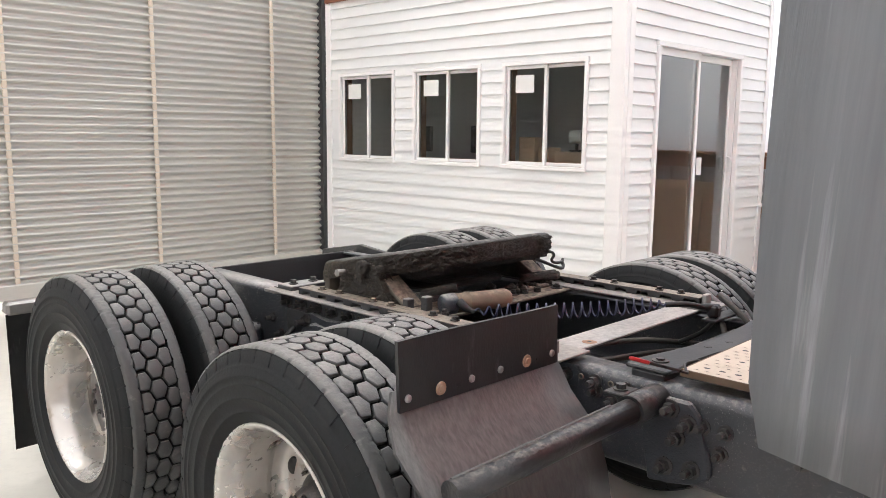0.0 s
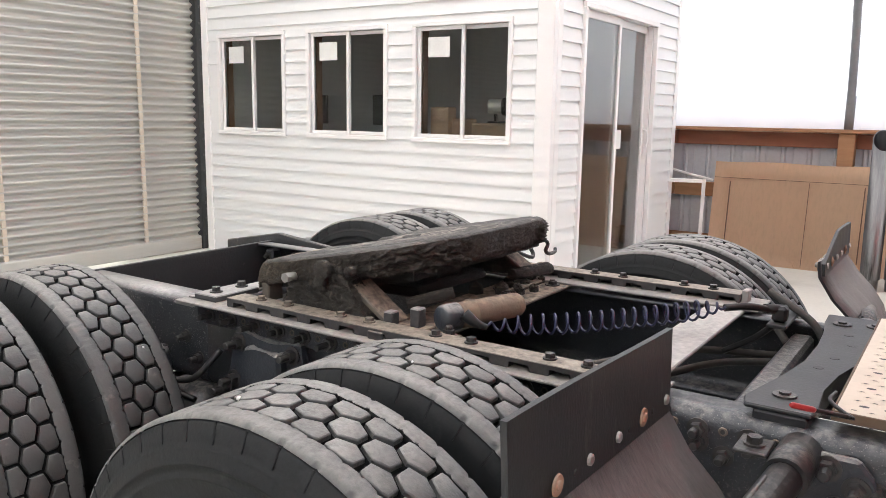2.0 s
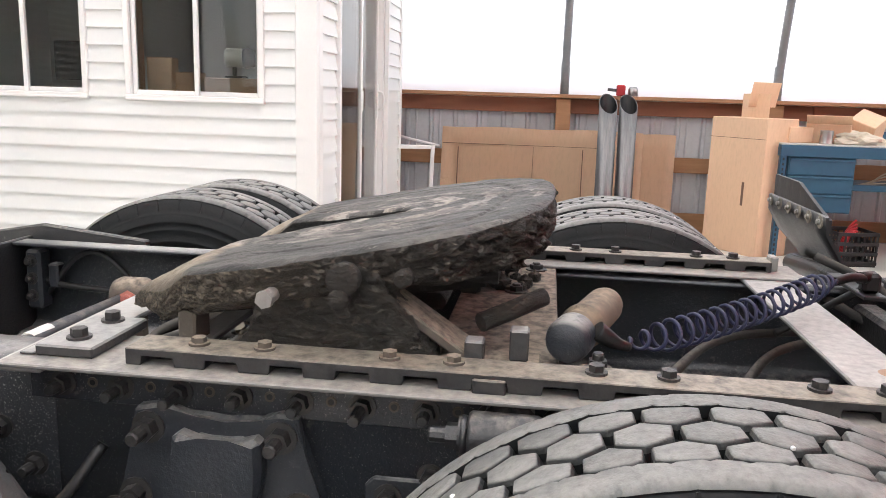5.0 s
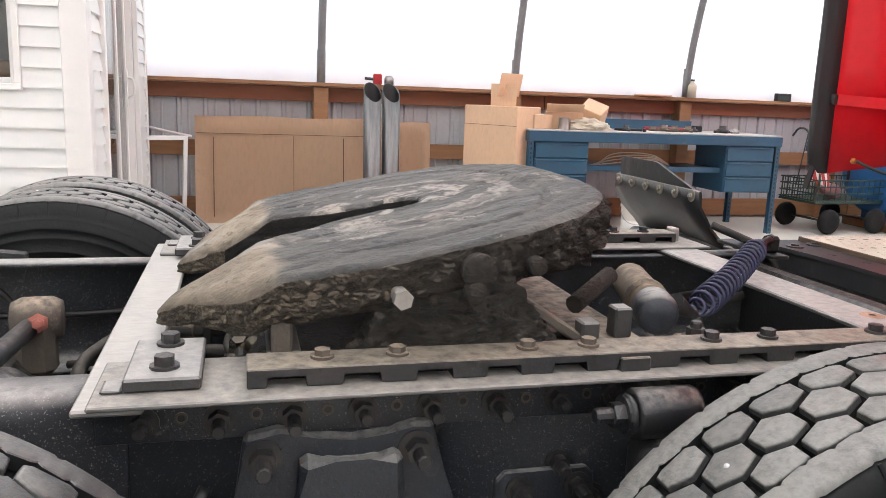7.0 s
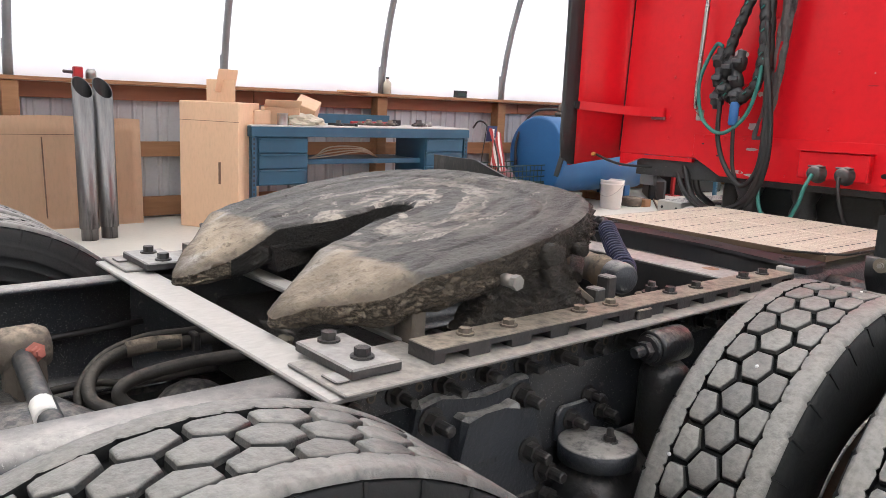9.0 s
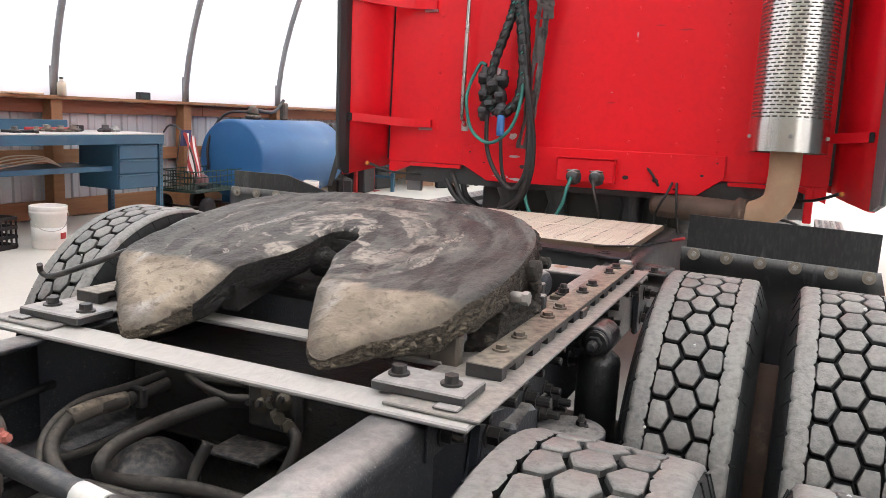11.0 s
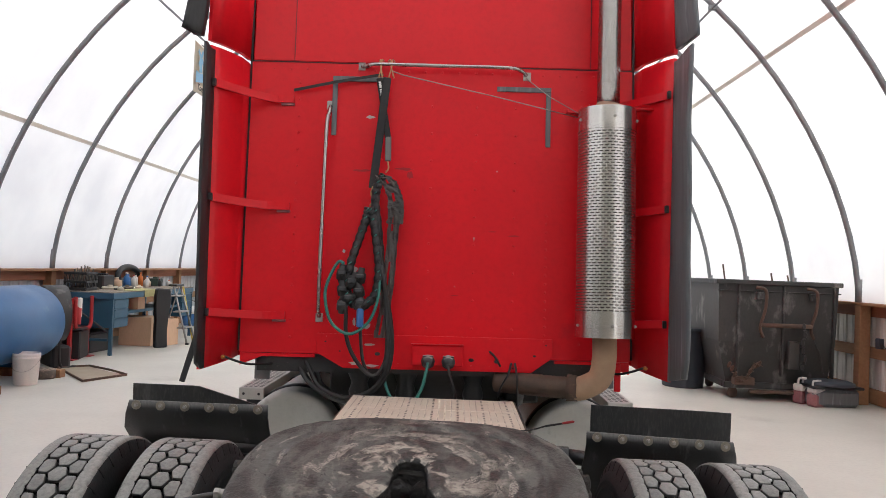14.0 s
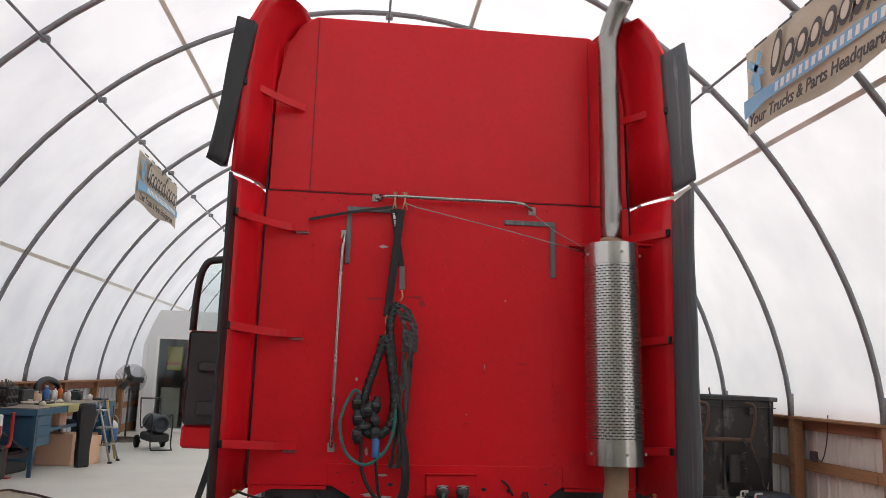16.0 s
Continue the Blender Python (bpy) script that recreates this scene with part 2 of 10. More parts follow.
    airbag=mat("air_tank_dusty", (0.24, 0.18, 0.12), (0.09, 0.078, 0.066), rough=0.7, scale=9, grain=90, bump=0.35, spot=(0.035, 0.033, 0.031), spot_amount=0.6, spot_scale=9, dust=(0.36, 0.28, 0.19), dust_amount=0.45),
    white=mat("white_speck", (0.85, 0.85, 0.83), rough=0.6),
    greytrim=mat("door_trim_grey", (0.035, 0.036, 0.038), (0.05, 0.05, 0.053), rough=0.6, scale=6),
    pink=mat("carton_tan", (0.60, 0.42, 0.29), (0.52, 0.36, 0.25), rough=0.85),
    pane=glass("window_glass"),
    office_pane=glass("office_glass", (0.72, 0.74, 0.73), 0.01, 0.04),
    door_pane=glass("door_glass", (0.75, 0.76, 0.74), 0.02, 0.14),
    orange=mat("orange_plastic", (0.65, 0.17, 0.03), rough=0.45),
    amber=mat("amber_lens", (0.50, 0.17, 0.02), rough=0.3),
    cream=mat("cream_plastic", (0.62, 0.57, 0.45), rough=0.6),
    green=mat("green_can", (0.022, 0.05, 0.038), (0.018, 0.038, 0.03), rough=0.5),
    bluepl=mat("blue_plastic", (0.04, 0.16, 0.42), rough=0.4),
    yellow=mat("yellow_plastic", (0.6, 0.45, 0.06), rough=0.5),
    maroon=mat("maroon_fluid_jug", (0.28, 0.11, 0.12), (0.36, 0.17, 0.17), rough=0.35),
    plywood=mat("bench_top_white", (0.56, 0.55, 0.53), (0.45, 0.43, 0.41), rough=0.6, scale=4, spot=(0.28, 0.26, 0.24), spot_amount=0.6),
)
M["rustbar"] = mat("rust_brown_steel", (0.13, 0.072, 0.048), (0.07, 0.05, 0.04), rough=0.75, scale=12, grain=80)
M["darkline"] = mat("dark_crease", (0.16, 0.09, 0.06), (0.25, 0.15, 0.1), rough=0.9, scale=12)
M["flagred"] = mat("flag_red", (0.45, 0.06, 0.06), rough=0.8)
M["flagblue"] = mat("flag_blue", (0.05, 0.06, 0.15), rough=0.8)
M["yellowcloth"] = mat("faded_yellow_cloth", (0.50, 0.47, 0.22), rough=0.9)
M["banner"] = mat("banner_vinyl", (0.62, 0.55, 0.45), (0.54, 0.47, 0.38), rough=0.6, scale=1.5, grain=30, bump=0.05, spot=(0.5, 0.42, 0.32), spot_amount=0.62, spot_scale=3)
M["bannerblue"] = mat("banner_blue", (0.20, 0.42, 0.62), (0.17, 0.36, 0.54), rough=0.6)
M["bannerink"] = mat("banner_ink", (0.06, 0.05, 0.05), rough=0.6)
M["pinkplastic"] = M["pail"]
M["fender"] = mat("fender_panel_rubber", (0.018, 0.019, 0.021), (0.032, 0.033, 0.034), rough=0.42, scale=5, grain=80, bump=0.25, spot=(0.075, 0.077, 0.078), spot_amount=0.6, spot_scale=9, stretch=(3, 1, 0.8), dust=(0.15, 0.147, 0.142), dust_amount=0.9, dust_soft=0.4, dust_floor=0.4, dust_from=0.05)
M["darkedge"] = mat("black_rubber_edge", (0.02, 0.021, 0.023), (0.04, 0.041, 0.043), rough=0.5, scale=4, grain=50, stretch=(2, 2, 0.4))
M["rail"] = mat("frame_rail_paint", (0.024, 0.028, 0.034), (0.046, 0.05, 0.056), rough=0.36, scale=9, grain=110, bump=0.5, spot=(0.17, 0.16, 0.145), spot_amount=0.615, spot_scale=34, dust=(0.46, 0.445, 0.42), dust_amount=1.0, dust_soft=0.5, dust_floor=0.35, spec=0.65, grit=(0.32, 0.32, 0.31), grit_from=0.61, dust_from=0.45)
M["railfront"] = mat("frame_rail_black", (0.017, 0.020, 0.026), (0.033, 0.037, 0.043), rough=0.34, scale=9, grain=110, bump=0.45, spot=(0.15, 0.14, 0.125), spot_amount=0.625, spot_scale=34, dust=(0.2, 0.19, 0.175), dust_amount=0.4, spec=0.75, grit=(0.26, 0.25, 0.24), grit_from=0.63)
M["railmix"] = mat("slide_rail_steel", (0.034, 0.034, 0.036), (0.07, 0.066, 0.062), rough=0.5, metal=0.2, scale=11, grain=90, bump=0.4, spot=(0.025, 0.025, 0.026), spot_amount=0.56, spot_scale=24, dust=(0.345, 0.30, 0.24), dust_amount=0.75, dust_soft=0.3, dust_floor=0.2)
M["holdplate"] = mat("hold_down_steel", (0.045, 0.045, 0.047), (0.09, 0.087, 0.084), rough=0.5, metal=0.2, scale=10, grain=90, bump=0.35, dust=(0.44, 0.43, 0.41), dust_amount=0.95, dust_soft=0.5, dust_floor=0.45)
# throat grease; also the shade of rail openings and the void, as colour
M["packed"] = mat("black_grease_and_shade", (0.012, 0.011, 0.010), (0.03, 0.026, 0.022), rough=0.5, scale=22, grain=90, bump=1.0, cracks=30)
M["pipesteel"] = mat("streaked_pipe_steel", (0.13, 0.13, 0.13), (0.27, 0.265, 0.26), rough=0.34, metal=0.85, scale=9, grain=60, stretch=(3, 3, 0.25), bump=0.05, spot=(0.05, 0.05, 0.05), spot_amount=0.6, spot_scale=7)
M["shield"] = mat("heat_shield_steel", (0.62, 0.605, 0.575), (0.52, 0.505, 0.475), rough=0.24, metal=1.0, scale=7, grain=60, stretch=(2, 2, 0.12), amount=0.3, bump=0.015, rough_var=0.03, speckle=0.15)
M["rodgrey"] = mat("rod_grey", (0.07, 0.075, 0.08), (0.045, 0.046, 0.048), rough=0.45, metal=0.3, scale=14, grain=80, bump=0.3, dust=(0.2, 0.18, 0.16), dust_amount=0.4)
M["redrust"] = mat("red_rust", (0.42, 0.13, 0.10), (0.3, 0.12, 0.09), rough=0.7, scale=30)
M["fitting"] = mat("grimy_brass", (0.16, 0.14, 0.10), (0.08, 0.072, 0.06), rough=0.5, metal=0.5, scale=30, bump=0.3)
M["casting"] = mat("dusty_black_casting", (0.022, 0.026, 0.033), (0.042, 0.047, 0.056), rough=0.42, scale=12, grain=110, bump=0.6, spot=(0.09, 0.09, 0.09), spot_amount=0.65, spot_scale=18, dust=(0.30, 0.29, 0.27), dust_amount=0.85, grit=(0.13, 0.12, 0.11), spec=0.6)
M["flexpipe"] = mat("burnt_flex_pipe", (0.10, 0.06, 0.04), (0.05, 0.035, 0.028), rough=0.7, scale=14, grain=90, bump=0.4, spot=(0.2, 0.14, 0.09), spot_amount=0.6, spot_scale=9)
M["webbing"] = mat("black_webbing", (0.012, 0.012, 0.013), (0.022, 0.022, 0.022), rough=0.7, scale=20, grain=200, bump=0.3)
M["sleeve"] = mat("faded_sleeve", (0.2, 0.19, 0.185), (0.11, 0.105, 0.10), rough=0.75, scale=9, grain=60, bump=0.3, spot=(0.06, 0.058, 0.056), spot_amount=0.6, spot_scale=9)
M["burnt"] = mat("burnt_muffler", (0.16, 0.11, 0.075), (0.09, 0.06, 0.04), rough=0.6, metal=0.4, scale=8)
M["slot"] = mat("dark_slot", (0.045, 0.036, 0.03), (0.075, 0.06, 0.048), rough=0.8, scale=9)
M["oldhose"] = mat("dusty_hose", (0.022, 0.020, 0.018), (0.042, 0.038, 0.033), rough=0.7, scale=18, grain=120, bump=0.3, dust=(0.085, 0.075, 0.063), dust_amount=0.75, dust_from=0.5)
M["crossgrey"] = mat("grey_cross_plate", (0.165, 0.158, 0.15), (0.12, 0.115, 0.11), rough=0.5, metal=0.2, scale=6, grain=120, bump=0.2, dust=(0.52, 0.50, 0.47), dust_amount=0.9, dust_soft=0.5, speckle=0.3, dust_floor=0.35)
M["scuff"] = mat("rubbed_red_paint", (0.40, 0.006, 0.013), (0.33, 0.006, 0.012), rough=0.5, scale=20)
M["angledust"] = mat("dusty_angle_iron", (0.17, 0.166, 0.16), (0.24, 0.232, 0.22), rough=0.5, metal=0.15, scale=8, grain=120, bump=0.3, spot=(0.07, 0.068, 0.065), spot_amount=0.62, spot_scale=22, dust=(0.42, 0.39, 0.345), dust_amount=0.75, dust_soft=0.4, dust_floor=0.15, speckle=0.4)
# ribbed steel of the right knee wall, paler than the left wall's
M["pale_ribbed"] = mat("pale_ribbed_steel", (0.70, 0.68, 0.62), (0.60, 0.58, 0.53), rough=0.5, metal=0.05, scale=2, grain=30, bump=0.05, speckle=0.2)
M["brass"] = mat("brass_wire", (0.55, 0.36, 0.18), (0.4, 0.25, 0.13), rough=0.35, metal=0.7, scale=20)
M["primer"] = mat("bare_primer", (0.55, 0.48, 0.46), (0.42, 0.34, 0.33), rough=0.7, scale=30, grain=120)
M["seam"] = mat("webbing_seam", (0.72, 0.68, 0.6), (0.6, 0.55, 0.47), rough=0.8, scale=3)
M["tankalu"] = mat("dull_tank_alloy", (0.60, 0.60, 0.565), (0.50, 0.50, 0.47), rough=0.5, metal=0.2, scale=4, grain=60, bump=0.08, spot=(0.25, 0.245, 0.23), spot_amount=0.62, spot_scale=6)
M["deckalu"] = mat("cream_deck_alloy", (0.66, 0.60, 0.495), (0.55, 0.49, 0.40), rough=0.6, metal=0.05, scale=6, grain=60, bump=0.12, spot=(0.40, 0.34, 0.27), spot_amount=0.62, spot_scale=7)
M["traytan"] = mat("dried_drip_tray", (0.40, 0.335, 0.25), (0.30, 0.245, 0.18), rough=0.7, scale=3, grain=40, bump=0.2, spot=(0.17, 0.13, 0.09), spot_amount=0.62, spot_scale=3)
M["zincdull"] = mat("dull_zinc_washer", (0.28, 0.255, 0.21), (0.19, 0.165, 0.13), rough=0.5, metal=0.3, scale=40, grain=120)


def plate_grease():
    """Grease smeared in swirls, dust stuck to it, thickest on the ramps."""
    m = bpy.data.materials.new("plate_grease")
    m.use_nodes = True
    n, l = m.node_tree.nodes, m.node_tree.links
    b = n["Principled BSDF"]
    tc = n.new("ShaderNodeTexCoord")

    def tex(sc, det, dist, st=(1, 1, 1)):
        mp = n.new("ShaderNodeMapping")
        mp.inputs["Scale"].default_value = st
        l.new(tc.outputs["Object"], mp.inputs[0])
        t = n.new("ShaderNodeTexNoise")
        t.inputs["Scale"].default_value, t.inputs["Detail"].default_value, t.inputs["Distortion"].default_value = sc, det, dist
        l.new(mp.outputs[0], t.inputs["Vector"])
        return t.outputs["Fac"]

    def rng(f, a, c, lo=0.0, hi=1.0):
        r = n.new("ShaderNodeMapRange")
        for k, v in (("From Min", a), ("From Max", c), ("To Min", lo), ("To Max", hi)):
            r.inputs[k].default_value = v
        l.new(f, r.inputs["Value"])
        return r.outputs[0]

    def mix(f, a, c):
        x = n.new("ShaderNodeMix")
        x.data_type = "RGBA"
        l.new(f, x.inputs["Factor"])
        for s, v in ((x.inputs["A"], a), (x.inputs["B"], c)):
            if isinstance(v, tuple):
                s.default_value = (*v, 1)
            else:
                l.new(v, s)
        return x.outputs["Result"]

    def math_(op, a, c):
        x = n.new("ShaderNodeMath")
        x.operation = op
        for s, v in ((x.inputs[0], a), (x.inputs[1], c)):
            if isinstance(v, float):
                s.default_value = v
            else:
                l.new(v, s)
        return x.outputs[0]

    sep = n.new("ShaderNodeSeparateXYZ")
    l.new(tc.outputs["Object"], sep.inputs[0])
    X, Y = sep.outputs["X"], math_("SUBTRACT", sep.outputs["Y"], 0.12)
    rad = math_("SQRT", math_("ADD", math_("MULTIPLY", X, X), math_("MULTIPLY", Y, Y)), 0.0)
    ang = math_("ARCTAN2", X, Y)
    cv = n.new("ShaderNodeCombineXYZ")
    l.new(math_("MULTIPLY", rad, 13.0), cv.inputs[0])
    l.new(math_("MULTIPLY", ang, 1.3), cv.inputs[1])

    def ring(sc, det, dist, w):
        t = n.new("ShaderNodeTexNoise")
        t.noise_dimensions = "4D"
        for k, v in (("Scale", sc), ("Detail", det), ("Distortion", dist), ("W", w)):
            t.inputs[k].default_value = v
        l.new(cv.outputs[0], t.inputs["Vector"])
        return t.outputs["Fac"]

    fine, grit, mid = tex(60, 6, 0.3), tex(190, 4, 0.0), tex(17, 8, 0.7)
    swirl, smear = ring(1.25, 9, 0.5, 0.0), ring(1.0, 10, 0.9, 4.0)
    long_ = tex(10, 9, 0.5, (1.0, 0.28, 1.0))
    at = n.new("ShaderNodeAttribute")
    at.attribute_name = "rim"
    rim = at.outputs["Fac"]
    # wiped grease, darker and lighter strokes
    col = mix(rng(swirl, 0.43, 0.57), (0.030, 0.0292, 0.0265), (0.108, 0.104, 0.095))
    col = mix(rng(long_, 0.48, 0.60, 0.0, 0.45), col, (0.140, 0.134, 0.121))
    col = mix(rng(tex(15, 9, 0.6, (1.0, 0.22, 1.0)), 0.545, 0.60, 0.0, 0.8), col, (0.030, 0.027, 0.024))
    # dried pale smears round the throat, broken up by grit
    zone = rng(math_("ADD", rad, math_("MULTIPLY", mid, 0.28)), 0.26, 0.46, 1.0, 0.0)
    flake = math_("MULTIPLY", rng(math_("ADD", smear, math_("MULTIPLY", fine, 0.16)), 0.575, 0.625), zone)
    col = mix(flake, col, mix(rng(fine, 0.45, 0.6), (0.36, 0.325, 0.275), (0.24, 0.215, 0.185)))
    col = mix(math_("MULTIPLY", rng(ring(1.6, 10, 0.9, 9.0), 0.60, 0.645), rng(grit, 0.42, 0.52)), col, (0.29, 0.265, 0.23))
    # wiped steel, its bluish sheen put in as paler streaks
    col = mix(rng(tex(4.2, 8, 1.0, (1.6, 0.5, 1.0)), 0.64, 0.72, 0.0, 0.45), col, (0.17, 0.175, 0.18))
    # thin black scrapes
    cut = math_("ABSOLUTE", math_("SUBTRACT", ring(1.3, 7, 1.3, 14.0), 0.5), 0.0)
    col = mix(math_("MULTIPLY", rng(cut, 0.0, 0.011, 1.0, 0.0), rng(mid, 0.46, 0.56)), col, (0.018, 0.016, 0.014))
    col = mix(rng(fine, 0.52, 0.72, 0.0, 0.55), col, (0.032, 0.029, 0.026))
    # dust packed on the ramps
    edge = math_("ADD", math_("SUBTRACT", sep.outputs["Y"], 0.018), math_("MULTIPLY", tex(9, 9, 0.8), 0.085))
    dust = mix(rng(tex(7, 10, 0.8), 0.45, 0.62), (0.36, 0.30, 0.225), (0.20, 0.165, 0.122))
    dust = mix(rng(tex(6, 6, 0.5, (1.4, 0.45, 1.0)), 0.57, 0.66), dust, (0.40, 0.375, 0.34))
    dust = mix(rng(math_("ADD", fine, math_("MULTIPLY", grit, 0.3)), 0.70, 0.84, 0.0, 0.75), dust, (0.12, 0.095, 0.068))
    soot = rng(math_("SUBTRACT", rim, math_("MULTIPLY", mid, 0.075)), -0.034, 0.004, 1.0, 0.0)
    dust = mix(math_("MULTIPLY", soot, 0.85), dust, (0.085, 0.068, 0.05))
    col = mix(rng(edge, -0.104, -0.082), dust, col)
    # sides: black-brown crust, darker in its creases, with more dust towards the ramps
    cn = n.new("ShaderNodeTexNoise")
    cm = n.new("ShaderNodeMapping")
    cm.inputs["Scale"].default_value = (1, 1, 2.0)
    l.new(tc.outputs["Object"], cm.inputs[0])
    l.new(cm.outputs[0], cn.inputs["Vector"])
    for k, v in (("Scale", 46.0), ("Detail", 7.0), ("Roughness", 0.65), ("Distortion", 0.5)):
        cn.inputs[k].default_value = v
    vein = math_("ABSOLUTE", math_("SUBTRACT", cn.outputs["Fac"], 0.5), 0.0)
    puff = rng(vein, 0.0, 0.07, 0.25, 1.0)
    ge, gz = n.new("ShaderNodeNewGeometry"), n.new("ShaderNodeSeparateXYZ")
    l.new(ge.outputs["Normal"], gz.inputs[0])
    back = rng(math_("ADD", sep.outputs["Y"], math_("MULTIPLY", mid, 0.22)), -0.12, 0.28, 1.0, 0.0)
    side = mix(rng(fine, 0.42, 0.66), (0.040, 0.033, 0.026), (0.066, 0.054, 0.042))
    tan_ = mix(rng(grit, 0.40, 0.62), (0.21, 0.172, 0.125), (0.135, 0.108, 0.078))
    side = mix(math_("MULTIPLY", back, rng(gz.outputs["Z"], -0.5, 0.5, 0.45, 1.0)), side, tan_)
    side = mix(rng(puff, 0.25, 0.75, 0.75, 0.0), side, (0.022, 0.018, 0.014))
    onside = rng(math_("ADD", rim, math_("MULTIPLY", fine, 0.010)), 0.0045, 0.0, 0.0, 1.0)
    col = mix(onside, col, side)
    l.new(col, b.inputs["Base Color"])
    l.new(rng(swirl, 0.35, 0.65, 0.46, 0.72), b.inputs["Roughness"])
    b.inputs["Specular IOR Level"].default_value = 0.4
    bp = n.new("ShaderNodeBump")
    bp.inputs["Strength"].default_value, bp.inputs["Distance"].default_value = 1.0, 0.011
    hgt = math_("ADD", math_("ADD", math_("MULTIPLY", smear, 0.7), math_("MULTIPLY", long_, 0.5)), math_("ADD", math_("MULTIPLY", fine, 0.4), math_("MULTIPLY", grit, 0.22)))
    hgt = math_("ADD", hgt, math_("MULTIPLY", math_("MULTIPLY", puff, onside), 0.75))
    l.new(hgt, bp.inputs["Height"])
    l.new(bp.outputs[0], b.inputs["Normal"])
    return m


M["platetop"] = plate_grease()


# ---- mesh tools ----
def box(bm, x0, x1, y0, y1, z0, z1, bevel=0.0, m=None):
    vs = [bm.verts.new((x, y, z)) for x in (x0, x1) for y in (y0, y1) for z in (z0, z1)]
    if m is not None:
        for v in vs:
            v.co = m @ v.co
    fs = [bm.faces.new([vs[i] for i in q]) for q in ((0, 1, 3, 2), (4, 6, 7, 5), (0, 4, 5, 1), (2, 3, 7, 6), (0, 2, 6, 4), (1, 5, 7, 3))]
    if bevel:
        es = list({e for f in fs for e in f.edges})
        bmesh.ops.bevel(bm, geom=es, offset=bevel, segments=1, affect="EDGES", profile=0.5)
    return vs


def beam(bm, a, b, w, h, up=(0, 0, 1), bevel=0.0):
    """A bar of section w x h from a to b."""
    a, b = Vector(a), Vector(b)
    d = (b - a)
    L = d.length
    y = d.normalized()
    x = y.cross(Vector(up)).normalized()
    z = x.cross(y)
    m = Matrix((x, y, z)).transposed().to_4x4()
    m.translation = a
    box(bm, -w / 2, w / 2, 0, L, -h / 2, h / 2, bevel, m)


def frames_along(pts):
    pts = [Vector(p) for p in pts]
    out, n = [], None
    for i, p in enumerate(pts):
        t = (pts[min(i + 1, len(pts) - 1)] - pts[max(i - 1, 0)]).normalized()
        if n is None:
            n = t.orthogonal().normalized()
        n = (n - t * n.dot(t)).normalized()
        out.append((p, n, t.cross(n)))
    return out


def tube(bm, pts, r, seg=10, caps=True):
    rings = []
    rr = r if isinstance(r, (list, tuple)) else [r] * len(pts)
    for (p, n, b), q in zip(frames_along(pts), rr):
        rings.append([bm.verts.new(p + (n * math.cos(a) + b * math.sin(a)) * q) for a in (2 * math.pi * k / seg for k in range(seg))])
    for A, B in zip(rings, rings[1:]):
        for k in range(seg):
            bm.faces.new((A[k], A[(k + 1) % seg], B[(k + 1) % seg], B[k])).smooth = True
    if caps:
        bm.faces.new(rings[0][::-1])
        bm.faces.new(rings[-1])


def bend(pts, n=6):
    """A smooth line through the points."""
    P = [Vector(p) for p in pts]
    P = [2 * P[0] - P[1]] + P + [2 * P[-1] - P[-2]]
    out = []
    for i in range(1, len(P) - 2):
        for k in range(n):
            t = k / n
            a, b, c, d = P[i - 1], P[i], P[i + 1], P[i + 2]
            out.append(0.5 * ((2 * b) + (c - a) * t + (2 * a - 5 * b + 4 * c - d) * t * t + (3 * b - a - 3 * c + d) * t ** 3))
    out.append(P[-2])
    return out


def lathe(bm, prof, seg=32, m=None, smooth=True, closed=False, caps=True):
    """Turns (r, h) pairs about z."""
    rings = []
    for r, h in prof:
        ring = []
        for k in range(seg):
            a = 2 * math.pi * k / seg
            v = Vector((r * math.cos(a), r * math.sin(a), h))
            ring.append(bm.verts.new(m @ v if m is not None else v))
        rings.append(ring)
    pairs = list(zip(rings, rings[1:])) + ([(rings[-1], rings[0])] if closed else [])
    for A, B in pairs:
        for k in range(seg):
            f = bm.faces.new((A[k], A[(k + 1) % seg], B[(k + 1) % seg], B[k]))
            f.smooth = smooth
    if not closed and caps:
        for ring, (r, h) in ((rings[0], prof[0]), (rings[-1], prof[-1])):
            if r > 1e-4:
                try:
                    bm.faces.new(ring)
                except ValueError:
                    pass


def prism(bm, outline, z0, z1, m=None, bevel=0.0):
    lo = [bm.verts.new((x, y, z0)) for x, y in outline]
    hi = [bm.verts.new((x, y, z1)) for x, y in outline]
    if m is not None:
        for v in lo + hi:
            v.co = m @ v.co
    k = len(outline)
    fs = [bm.faces.new(lo[::-1]), bm.faces.new(hi)]
    fs += [bm.faces.new((lo[i], lo[(i + 1) % k], hi[(i + 1) % k], hi[i])) for i in range(k)]
    if bevel:
        bmesh.ops.bevel(bm, geom=list({e for f in fs for e in f.edges}), offset=bevel, segments=1, affect="EDGES")


def hexbolt(bm, p, axis=(0, 0, 1), r=0.014, h=0.014, washer=0.021, stud=0.0):
    m = Vector(axis).to_track_quat("Z", "Y").to_matrix().to_4x4()
    m.translation = Vector(p)
    lathe(bm, [(0, 0), (washer, 0), (washer, 0.004), (0, 0.004)], 14, m, False)
    turn = (p[0] * 37.1 + p[1] * 53.7) % 1.0
    o = [(r * math.cos(turn + math.pi * k / 3), r * math.sin(turn + math.pi * k / 3)) for k in range(6)]
    prism(bm, o, 0.003, 0.003 + h, m)
    if stud:
        lathe(bm, [(0, h), (r * 0.62, h), (r * 0.62, h + stud - 0.003), (r * 0.5, h + stud), (0, h + stud)], 10, m, False)


